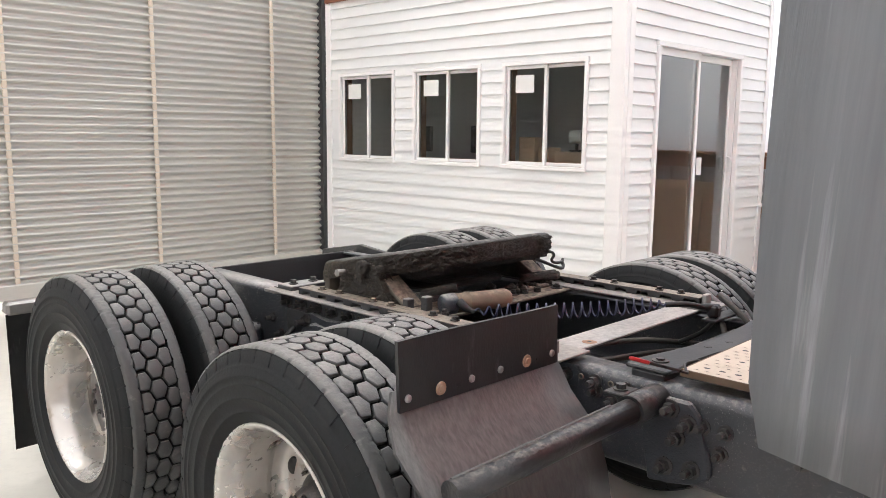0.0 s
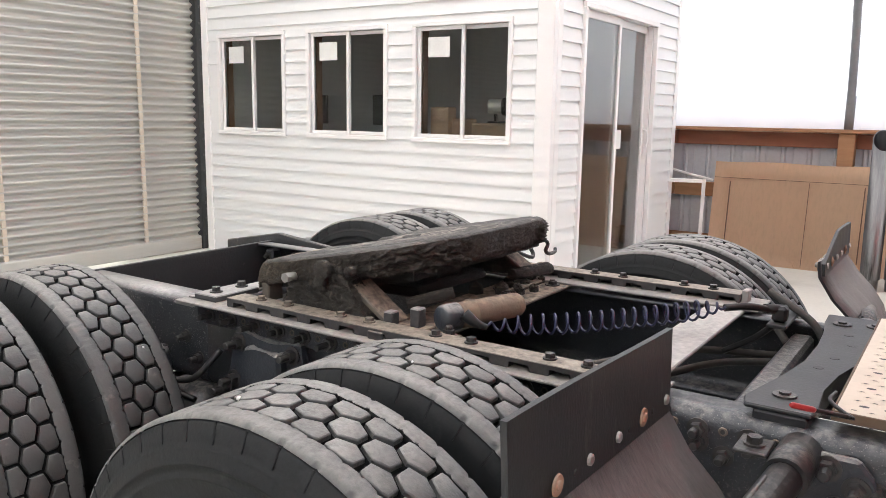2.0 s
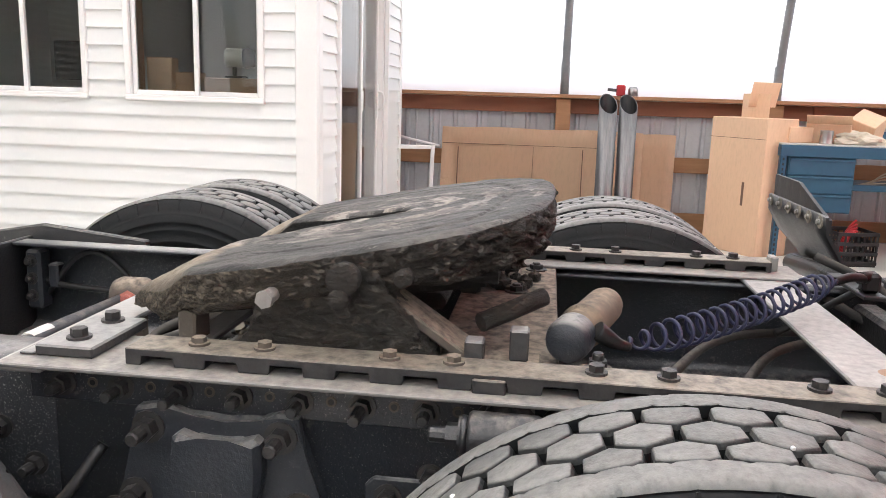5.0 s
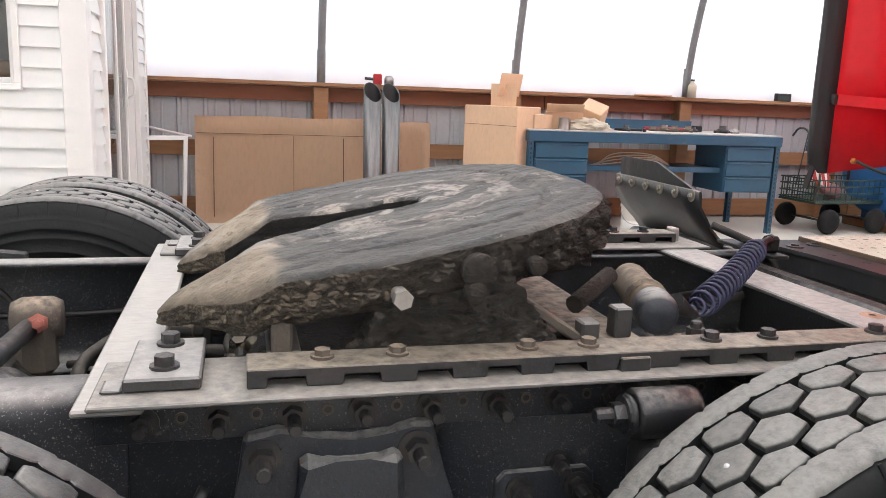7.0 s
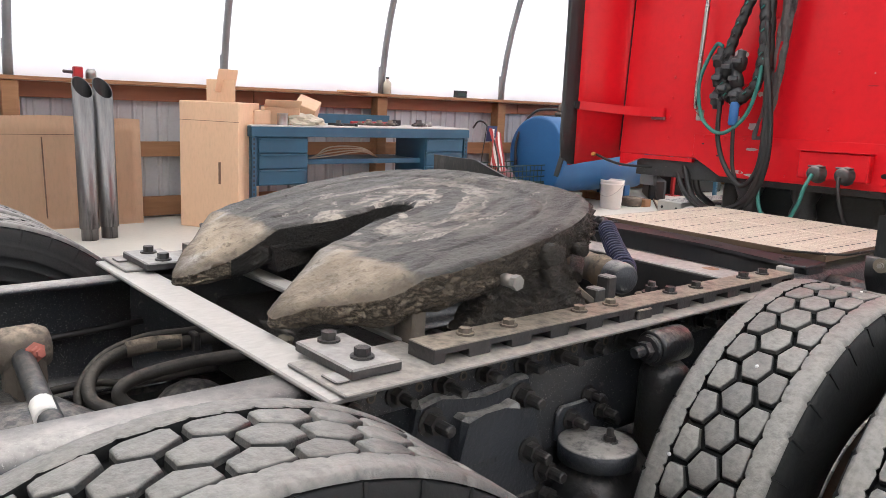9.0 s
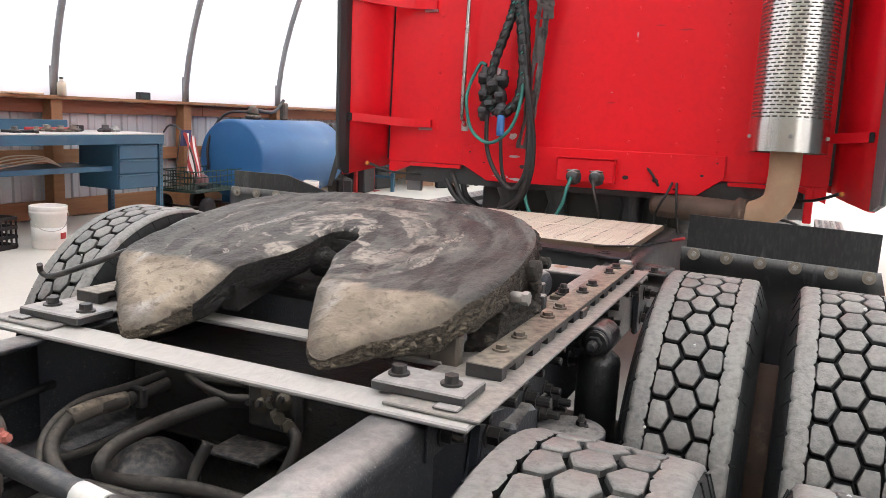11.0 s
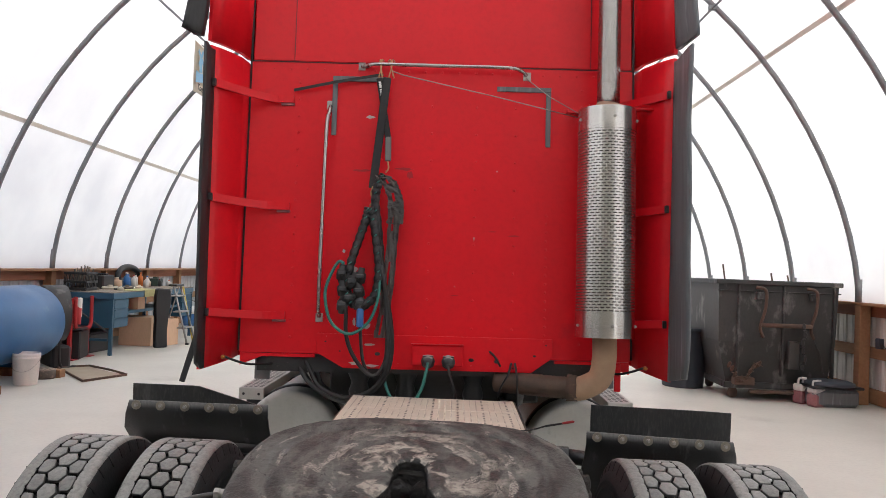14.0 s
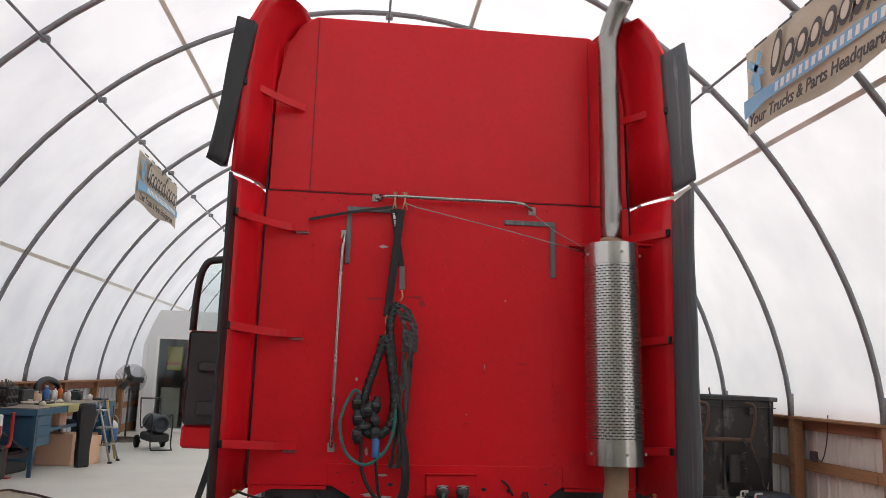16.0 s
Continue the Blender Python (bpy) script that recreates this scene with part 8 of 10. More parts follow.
for (x, y), lean in (((-5.30, 0.95), 2.0), ((-5.36, 1.125), 2.2)):
    bm = bmesh.new()
    R, H = 0.077, 1.24
    seg = 32
    ring = []
    for r in (R, R - 0.004):
        lo, hi = [], []
        for k in range(seg):
            a = 2 * math.pi * k / seg
            c, s = math.cos(a), math.sin(a)
            lo.append(bm.verts.new((r * c, r * s, 0.10)))
            hi.append(bm.verts.new((r * c, r * s, H - 0.085 * c)))
        ring.append((lo, hi))
    for k in range(seg):
        j = (k + 1) % seg
        for lo, hi in ring:
            bm.faces.new((lo[k], lo[j], hi[j], hi[k])).smooth = True
        bm.faces.new((ring[0][1][k], ring[0][1][j], ring[1][1][j], ring[1][1][k]))
    bore = bmesh.new()
    lo = [bore.verts.new(((R - 0.006) * math.cos(2 * math.pi * k / seg), (R - 0.006) * math.sin(2 * math.pi * k / seg), 0.12)) for k in range(seg)]
    hi = [bore.verts.new(((R - 0.006) * math.cos(2 * math.pi * k / seg), (R - 0.006) * math.sin(2 * math.pi * k / seg), H - 0.004 - 0.085 * math.cos(2 * math.pi * k / seg))) for k in range(seg)]
    for k in range(seg):
        bore.faces.new((lo[k], lo[(k + 1) % seg], hi[(k + 1) % seg], hi[k]))
    bore.faces.new(lo)
    pipe = thing("exhaust_pipe", "polished chrome stack pipe with a mitred open top, standing upright", "pipe", pose(x, y, 0, 0, -lean, 12), "two stack pipes")
    part("tube", bm, "pipesteel", pipe)
    part("swaged_end", L([(0.066, 0.0), (0.066, 0.09), (0.072, 0.098), (0.077, 0.10), (0.062, 0.09), (0.062, 0.0)], 28), "pipesteel", pipe)
    part("sooty_bore", bore, "black", pipe)


def carton(name, w, d, h, m, label, flaps=True, tape=True, mt="card"):
    c = thing(name, label, "box", m)
    part("carton_body", B((-w / 2, w / 2, -d / 2, d / 2, 0, h), bevel=0.006), mt, c)
    if tape:
        part("tape", B((-w / 2 - 0.001, w / 2 + 0.001, -0.025, 0.025, h + 0.0005, h + 0.0015)), "cream", c)
    return c


ang = math.degrees(math.atan2(0.37, 0.57))
tall = carton("cardboard_box", 0.62, 0.36, 1.16, pose(-5.56, 2.20, 0, 0, 0, ang), "tall brown cardboard box with its top flaps standing open", tape=False)
part("box_flap", B((-0.10, 0.20, -0.18, -0.174, 1.16, 1.36), bevel=0.002), "card", tall, m=pose(0, 0.12, 0.0))
part("box_flap", B((-0.312, -0.306, -0.15, 0.17, 1.15, 1.36), bevel=0.002), "card", tall, m=pose(0.11, 0, 0.06, 0, 12, 0))
part("fold_line", B((-0.311, 0.311, -0.1815, -0.18, 0.985, 0.989)), "darkline", tall)
part("print_mark", B((0.10, 0.125, -0.182, -0.1802, 0.42, 0.62)), "darkline", tall)

# leaning white screen frame beside the office
fr = thing("window_screen_frame", "white aluminium screen frame leaning by the office corner", "frame", pose(-5.97, -0.90, 0.0, 0, 8, 20))
for b in ((-0.015, 0.015, -0.25, -0.215, 0, 0.80), (-0.015, 0.015, 0.215, 0.25, 0, 0.80), (-0.015, 0.015, -0.2145, 0.2145, 0.765, 0.80), (-0.015, 0.015, -0.2145, 0.2145, 0, 0.035)):
    part("frame_bar", B(b, bevel=0.003), "trim", fr)
solid("cable", T(bend([(-6.2, -1.4, 0.98), (-6.15, -1.0, 0.86), (-6.1, -0.6, 0.78)]), 0.012, 8), "trim", "pale cable sagging along the knee wall", "cable")


def workbench(x0, x1, y0, y1, h, name, label, top="plywood"):
    """A blue steel bench: slotted angle legs, drawers at both ends, a lower shelf."""
    b = thing(name, label, "workbench", pose(0, 0, 0))
    part("bench_top", B((x0, x1, y0, y1, h - 0.012, h), bevel=0.003), top, b, "worn bench top")
    part("apron", B((x1 - 0.02, x1 + 0.006, y0, y1, h - 0.105, h - 0.013), bevel=0.003), "blue", b)
    part("apron", B((x0, x0 + 0.02, y0, y1, h - 0.105, h - 0.013), bevel=0.003), "blue", b)
    part("apron", B((x0 + 0.02, x1 - 0.02, y0, y0 + 0.02, h - 0.105, h - 0.013), bevel=0.003), "blue", b)
    part("apron", B((x0 + 0.02, x1 - 0.02, y1 - 0.02, y1, h - 0.105, h - 0.013), bevel=0.003), "blue", b)
    for x in (x0 + 0.002, x1 - 0.055):
        for y in (y0 + 0.005, y1 - 0.06):
            bm = B((x, x + 0.05, y, y + 0.004, 0, h - 0.106), (x + 0.046, x + 0.05, y, y + 0.05, 0, h - 0.106))
            leg = part("leg", bm, "blue", b)
            bm = bmesh.new()
            for i in range(20):
                box(bm, x + 0.0495, x + 0.0508, y + 0.018, y + 0.032, 0.03 + 0.042 * i, 0.052 + 0.042 * i)
            stuff(part("leg_slots", bm, "black", leg))
    for ya, yb in ((y0 + 0.07, y0 + 0.60), (y1 - 0.60, y1 - 0.07)):
        dep = 0.55
        part("drawer_case", B((x1 - 0.56, x1 - 0.026, ya, yb, h - 0.56, h - 0.107), bevel=0.004), "blue", b)
        for k in range(3):
            z1 = h - 0.115 - 0.148 * k
            dr = part("drawer", B((x1 - 0.0255, x1 - 0.006, ya + 0.008, yb - 0.008, z1 - 0.14, z1), bevel=0.005), "blue", b)
            part("drawer_lip", B((x1 - 0.0055, x1 + 0.006, ya + 0.02, yb - 0.02, z1 - 0.02, z1 - 0.006), bevel=0.003), "blue", dr)
    part("lower_shelf", B((x0 + 0.05, x1 - 0.10, y0 + 0.605, y1 - 0.605, h - 0.36, h - 0.335), bevel=0.003), "blue", b)
    part("shelf_lip", B((x1 - 0.0995, x1 - 0.09, y0 + 0.605, y1 - 0.605, h - 0.375, h - 0.325), bevel=0.002), "blue", b)
    part("back_rail", B((x0 - 0.012, x0, y0 + 0.5, y1 - 0.55, h - 0.05, h + 0.10), bevel=0.003), "blue", b)
    return b


workbench(-5.96, -5.20, 2.34, 4.98, 0.968, "workbench", "blue steel workbench with drawers and a littered pale top")
bm = bmesh.new()
for k in range(4):
    tube(bm, bend([(-5.5, 3.0 + 0.05 * k, 0.62), (-5.42, 3.3, 0.66 + 0.03 * k), (-5.45, 3.7, 0.70 + 0.015 * k), (-5.5, 3.95, 0.64)]), 0.006, 6)
solid("cable_coil", bm, "cream", "pale coiled cable lying on the bench shelf", "cable")
carton("cardboard_box", 0.20, 0.22, 0.13, pose(-5.45, 2.50, 0.968, 0, 0, 20), "small brown carton on the bench")
ob = carton("cardboard_box", 0.34, 0.26, 0.16, pose(-5.52, 2.80, 0.968, 0, 0, 70), "open brown carton on the bench", tape=False)
part("box_flap", B((-0.17, 0.17, -0.002, 0.002, 0.0, 0.14)), "card", ob, m=pose(0, -0.13, 0.16, 60, 0, 0))
carton("cardboard_box", 0.22, 0.20, 0.20, pose(-5.62, 3.12, 1.02, 28, 20, 50), "tilted open carton on the bench", tape=False)
bm = bmesh.new()
bmesh.ops.create_icosphere(bm, subdivisions=4, radius=0.14)
for v in bm.verts:
    n = noise.noise(v.co * 13)
    v.co *= 1 + 0.35 * n + 0.12 * noise.noise(v.co * 40)
    v.co = Vector((v.co.x * 1.0, v.co.y * 1.5, max(-0.02, v.co.z * 0.6)))
solid("plastic_bag", bm, "cream", "crumpled pale plastic bag on the bench", "bag", m=pose(-5.38, 2.98, 0.99))
solid("tin_can", L([(0, 0), (0.05, 0), (0.052, 0.003), (0.05, 0.006), (0.05, 0.104), (0.052, 0.11), (0.046, 0.11), (0.046, 0.1), (0, 0.1)], 24), "steel", "open bare tin can on the bench", "can", m=pose(-5.32, 2.72, 0.968))


def hand_tool(name, pts, r, mt, head, hm, label, m):
    t = thing(name, label, "tool", m)
    part("handle", T(pts, r, 8), mt, t)
    part("head", B(head, bevel=0.006), hm, t)


hand_tool("mallet", [(0, 0, 0.02), (0, 0.55, 0.02)], 0.017, "redpaint", (-0.05, 0.05, 0.56, 0.63, 0.0, 0.06), "black", "red handled long tool lying on the bench", pose(-5.72, 3.75, 0.968))
hand_tool("hammer", [(0, 0, 0.015), (0, 0.26, 0.015)], 0.013, "black", (-0.06, 0.06, 0.262, 0.295, 0.0, 0.03), "bolt", "small black hammer lying on the bench", pose(-5.42, 3.28, 0.968, 0, 0, -25))
rnd = random.Random(12)
for k in range(9):
    y = rnd.uniform(3.3, 4.7)
    x = rnd.uniform(-5.8, -5.35)
    s = rnd.uniform(0.03, 0.06)
    bm = bmesh.new()
    lathe(bm, [(0, 0), (s, 0), (s, s * 0.6), (s * 0.6, s * 0.7), (s * 0.6, s * 1.2), (0, s * 1.2)], 10, pose(0, 0, 0, 0, 0, 30 * k))
    box(bm, -s * 1.8, s * 1.8, -s * 0.3, s * 0.3, 0, s * 0.45, s * 0.1)
    solid("machine_part", bm, rnd.choice(["bolt", "dusty", "black", "steel"]), "small greasy machine part on the bench", "machine part", "parts on the bench", m=pose(x, y, 0.968, 0, 0, rnd.uniform(0, 180)))


def pail(x, y, label, turn=0, rag=False):
    p = thing("bucket", label, "bucket", pose(x, y, dip(x), 0, 0, turn))
    part("bucket_body", L([(0, 0), (0.128, 0), (0.132, 0.01), (0.146, 0.30), (0.153, 0.305), (0.153, 0.325), (0.148, 0.33), (0.152, 0.335), (0.153, 0.365), (0.149, 0.37), (0.145, 0.365), (0.127, 0.02), (0, 0.02)], 36), "pail", p)
    part("bail", T(bend([(0.155, 0, 0.32), (0.15, -0.06, 0.27), (0.09, -0.145, 0.19), (0.0, -0.165, 0.165), (-0.09, -0.145, 0.19), (-0.15, -0.06, 0.27), (-0.155, 0, 0.32)]), 0.003, 6), "steel", p)
    return p


pl = pail(-4.93, 3.33, "white plastic bucket with a red label standing by the bench", 60)
part("label", L([(0.1385, 0.08), (0.1425, 0.19)], 36), "paper", pl, "white and red paper label")
bm = bmesh.new()
for k in range(4):
    a = -1.05 + 0.13 * k
    vs = [bm.verts.new(((0.1395 + 0.004 * t) * math.cos(q), (0.1395 + 0.004 * t) * math.sin(q), 0.085 + 0.10 * t)) for q, t in ((a, 0), (a + 0.13, 0), (a + 0.13, 0.55), (a, 0.55))]
    bm.faces.new(vs)
part("label_stripe", bm, "redpaint", pl)
pail(-4.90, 7.22, "empty white plastic bucket by the blue tank", 10)

cr = thing("milk_crate", "black plastic milk crate holding red tools, under the bench", "crate", pose(-5.22, 2.95, 0, 0, 0, 8))
part("crate_floor", B((-0.165, 0.165, -0.165, 0.165, 0, 0.012)), "black", cr)
for sx, sy in ((1, 0), (-1, 0), (0, 1), (0, -1)):
    bm = bmesh.new()
    for z in (0.013, 0.09, 0.17, 0.25):
        if sx:
            box(bm, sx * 0.165 - 0.006, sx * 0.165 + 0.006, -0.171, 0.171, z, z + 0.03, 0.003)
        else:
            box(bm, -0.158, 0.158, sy * 0.165 - 0.006, sy * 0.165 + 0.006, z, z + 0.03, 0.003)
    for i in range(7):
        q = -0.155 + 0.0517 * i
        if sx:
            box(bm, sx * 0.165 - 0.004, sx * 0.165 + 0.004, q - 0.008, q + 0.008, 0.013, 0.28, 0)
        else:
            box(bm, q - 0.008, q + 0.008, sy * 0.165 - 0.004, sy * 0.165 + 0.004, 0.013, 0.28, 0)
    part("crate_side", bm, "black", cr)
bm = bmesh.new()
for k in range(5):
    tube(bm, bend([(-0.05 + 0.02 * k, -0.05, 0.05), (-0.04 + 0.02 * k, 0.0, 0.25), (-0.01 + 0.015 * k, 0.06, 0.36 - 0.03 * k)]), 0.011, 8)
solid("clamp_handles", bm, "redpaint", "red clamp handles poking out of the crate", "tool", m=pose(-5.22, 2.95, 0.0, 0, 0, 8))

# on the shelf board
def bottle(x, y, z, h, r, mt, cap, label):
    b = thing("bottle", label, "bottle", pose(x, y, z))
    part("bottle_body", L([(0, 0), (r, 0), (r, h * 0.62), (r * 0.9, h * 0.7), (r * 0.38, h * 0.82), (r * 0.38, h * 0.9), (0, h * 0.9)], 20), mt, b)
    part("cap", L([(0, h * 0.902), (r * 0.45, h * 0.902), (r * 0.45, h), (0, h)], 14), cap, b)
    return b


bottle(-6.08, 4.47, LEDGE, 0.19, 0.045, "cream", "green", "clear pale bottle with a green cap on the shelf board")
cn = thing("tape_case", "small black case with a green label on the shelf board", "case", pose(-6.12, 5.62, LEDGE))
part("case_body", B((-0.03, 0.03, -0.09, 0.09, 0, 0.085), bevel=0.006), "black", cn)
part("case_label", B((0.0305, 0.0315, -0.06, 0.06, 0.02, 0.06)), "green", cn)
vl = thing("brake_valve", "red and steel valve lying on the shelf board", "valve", pose(-5.99, 1.14, LEDGE))
part("valve_body", B((-0.03, 0.03, -0.09, -0.01, 0.0, 0.10), bevel=0.01), "redpaint", vl)
part("valve_cap", L([(0, 0), (0.045, 0), (0.045, 0.06), (0.03, 0.085), (0, 0.085)], 16, pose(0, 0.06, 0)), "steel", vl)
part("valve_port", T([(0, -0.09, 0.05), (0, -0.17, 0.055)], 0.014, 10), "bolt", vl)
solid("rag", B((-6.18, -6.0, 3.85, 4.2, LEDGE + 0.001, LEDGE + 0.018), bevel=0.006), "card", "flat scrap of card lying on the shelf board", "scrap")

# garden cart with a flag
ct = thing("garden_cart", "dark green mesh garden cart with pneumatic wheels and a small flag", "cart", pose(-5.45, 5.85, 0, 0, 0, 4))
part("cart_bed", B((-0.26, 0.26, -0.46, 0.46, 0.30, 0.325), bevel=0.005), "green", ct)
for x0, x1, y0, y1 in ((-0.26, -0.252, -0.46, 0.46), (0.252, 0.26, -0.46, 0.46), (-0.25, 0.25, -0.46, -0.452), (-0.25, 0.25, 0.452, 0.46)):
    bm = bmesh.new()
    for z in (0.33, 0.40, 0.47, 0.535):
        box(bm, x0, x1, y0, y1, z, z + 0.012)
    n = 13
    for i in range(n):
        if x1 - x0 < 0.1:
            q = y0 + (y1 - y0) * (i + 0.5) / n
            box(bm, x0 + 0.002, x1 - 0.002, q - 0.004, q + 0.004, 0.326, 0.546)
        else:
            q = x0 + (x1 - x0) * (i + 0.5) / n
            box(bm, q - 0.004, q + 0.004, y0 + 0.002, y1 - 0.002, 0.326, 0.546)
    part("mesh_side", bm, "green", ct)
for x in (-0.30, 0.30):
    for y in (-0.30, 0.30):
        w = part("wheel", L([(0.055, -0.03), (0.10, -0.04), (0.12, -0.025), (0.128, 0.0), (0.12, 0.025), (0.10, 0.04), (0.055, 0.03)], 28), "rubber", ct, m=pose(x, y, 0.128, 0, 90, 0))
        part("wheel_rim", L([(0, -0.02), (0.02, -0.028), (0.02, 0.028), (0.054, 0.02), (0.062, 0.03), (0.062, -0.03), (0.03, -0.012)], 20), "bolt", w)
    part("axle", T([(-0.27, 0.3 if x > 0 else -0.3, 0.128), (0.27, 0.3 if x > 0 else -0.3, 0.128)], 0.012, 8), "bolt", ct)
part("pull_handle", T(bend([(0.2, -0.44, 0.30), (0.22, -0.40, 0.55), (0.12, -0.40, 0.85), (0.0, -0.42, 1.02), (-0.12, -0.42, 1.04), (-0.2, -0.42, 0.96)]), 0.011, 8), "bolt", ct)
bm = bmesh.new()
lathe(bm, [(0, -0.2), (0.05, -0.19), (0.08, -0.1), (0.07, 0.05), (0.03, 0.18), (0, 0.2)], 14, pose(0.05, -0.1, 0.42, 80, 10, 20))
part("cart_load", bm, "maroon", ct, "dark red bundle in the cart")


def flag():
    f = thing("flag", "small striped flag drooping from the cart", "flag", pose(-5.30, 5.46, 0.56, 0, 8, 0))
    part("flag_pole", T([(-0.07, -0.12, -0.1), (-0.08, -0.10, 0.45)], 0.006, 8), "bolt", f)
    for k in range(7):
        bm = bmesh.new()
        v = []
        for j in range(7):
            t = j / 6
            for e in (k / 7, (k + 1) / 7):
                y = -0.11 + 0.24 * e + 0.03 * math.sin(4 * t + 5 * e) + 0.05 * t
                v.append(bm.verts.new((-0.05 + 0.10 * t + 0.02 * math.sin(9 * e + 3 * t), y, 0.42 - 0.42 * t + 0.06 * e * (1 - t) - 0.12 * e)))
        for j in range(6):
            bm.faces.new((v[2 * j], v[2 * j + 1], v[2 * j + 3], v[2 * j + 2])).smooth = True
        part("flag_stripe", bm, "flagred" if k % 2 == 0 else "paper", f)
    part("flag_canton", B((-0.052, -0.042, -0.115, 0.03, 0.26, 0.44)), "flagblue", f)


flag()

# blue tank on timber
tk = thing("fuel_storage_tank", "large blue horizontal steel fuel tank resting on timbers", "tank", pose(-5.38, 6.28, 0, 0, 0, 0.5))
part("tank_shell", L([(0, 0.0), (0.44, 0.0), (0.465, 0.004), (0.475, 0.016), (0.475, 1.86), (0.465, 1.875), (0, 1.875)], 56, pose(0, 0, 0.655, -90, 0, 0)), "tank", tk)
part("weld_bead", L([(0.475, 0.02), (0.479, 0.025), (0.475, 0.03)], 56, pose(0, 0, 0.655, -90, 0, 0)), "tank", tk)
for y in (0.18, 1.6):
    part("tank_foot", B((-0.24, 0.24, y - 0.06, y + 0.06, 0.10, 0.30), bevel=0.006), "tank", tk)
    bm = bmesh.new()
    box(bm, -0.45, 0.62, y - 0.11, y + 0.03, 0.0, 0.099, 0.006)
    solid("timber_block", bm, "lumber", "weathered timber block under the tank", "timber", "timbers under the tank", m=pose(-5.38, 6.28, 0, 0, 0, 0.5))
part("pump", B((-0.16, 0.0, 0.45, 0.62, 1.13, 1.19), bevel=0.02), "dusty", tk, "grimy transfer pump")
part("pump_head", L([(0, 0), (0.07, 0), (0.075, 0.03), (0.05, 0.09), (0.02, 0.12), (0, 0.12)], 16, pose(-0.08, 0.53, 1.19, 0, 0, 0)), "dusty", tk)
part("meter", B((-0.11, -0.02, 1.12, 1.22, 1.125, 1.36), bevel=0.02), "dusty", tk, "rusty meter head")
part("pump_pipe", T(bend([(-0.08, 0.58, 1.25), (-0.05, 0.75, 1.23), (-0.06, 0.95, 1.24), (-0.07, 1.1, 1.33), (-0.07, 1.17, 1.39)]), 0.022, 10), "bolt", tk)
part("delivery_hose", T(bend([(-0.1, 0.45, 1.22), (-0.2, 0.2, 1.2), (-0.3, 0.08, 1.05), (-0.33, -0.03, 0.8), (-0.3, -0.05, 0.5)]), 0.016, 8), "hose", tk)

# black drum fan and red hand truck
df = thing("drum_fan", "big black round barrel fan on a stand", "fan", pose(-5.47, 8.90, 0, 0, 0, -48))
part("fan_shell", L([(0.36, -0.14), (0.385, -0.14), (0.39, 0.0), (0.385, 0.14), (0.36, 0.14), (0.36, -0.14)], 44, pose(0, 0, 0.72, 90, 0, 0), caps=False), "dump", df)
bm = bmesh.new()
for k in range(9):
    r = 0.04 + 0.04 * k
    lathe(bm, [(r, 0.13), (r + 0.004, 0.135), (r, 0.14)], 36, pose(0, 0, 0.72, 90, 0, 0), caps=False)
stuff(part("guard_rings", bm, "black", df))
for k in range(3):
    m = pose(0, 0, 0.72, 90, 0, 0) @ Matrix.Rotation(2.09 * k + 0.3, 4, "Z")
    part("blade", P([(0.05, -0.04), (0.30, -0.10), (0.32, 0.05), (0.06, 0.05)], -0.004, 0.004, m @ Matrix.Rotation(0.35, 4, "X")), "greyplastic", df)
part("stand", T(bend([(-0.42, 0.2, 0.02), (-0.42, 0.0, 0.06), (-0.41, 0.0, 0.7)]), 0.018, 10), "black", df)
part("stand", T(bend([(0.42, 0.2, 0.02), (0.42, 0.0, 0.06), (0.41, 0.0, 0.7)]), 0.018, 10), "black", df)
part("base", B((-0.42, 0.42, -0.10, 0.14, 0.0, 0.30), bevel=0.03), "black", df)
ht = thing("engine_stand", "dark red painted steel stand with a bent tube yoke", "stand", pose(-5.50, 9.73, 0, 0, 0, 0))
for y, z1 in ((-0.27, 0.90), (0.27, 0.46)):
    part("post", B((-0.027, 0.027, y - 0.027, y + 0.027, 0.012, z1), bevel=0.005), "redpaint", ht)
    part("foot_plate", B((-0.10, 0.10, y - 0.075, y + 0.075, 0, 0.012), bevel=0.003), "redpaint", ht)
part("yoke", T(bend([(0.05, -0.24, 0.90), (0.055, -0.24, 0.62), (0.06, -0.22, 0.48), (0.06, -0.12, 0.44), (0.06, 0.14, 0.44), (0.06, 0.24, 0.48), (0.055, 0.27, 0.62), (0.05, 0.27, 0.92)], 6), 0.027, 12), "redpaint", ht, "bent red tube yoke")
for y in (-0.24, 0.27):
    part("yoke_cap", L([(0, 0), (0.031, 0), (0.031, 0.02), (0, 0.024)], 14, pose(0.05, y, 0.90)), "redpaint", ht)
part("extinguisher", L([(0, 0), (0.05, 0), (0.055, 0.02), (0.055, 0.24), (0.02, 0.29), (0.0, 0.30)], 20, pose(-0.02, -0.02, 0.50)), "redpaint", ht)
part("rag", B((-0.03, 0.03, -0.05, 0.03, 0.60, 0.90), bevel=0.015), "paper", ht, "pale cloth hung over the stand")

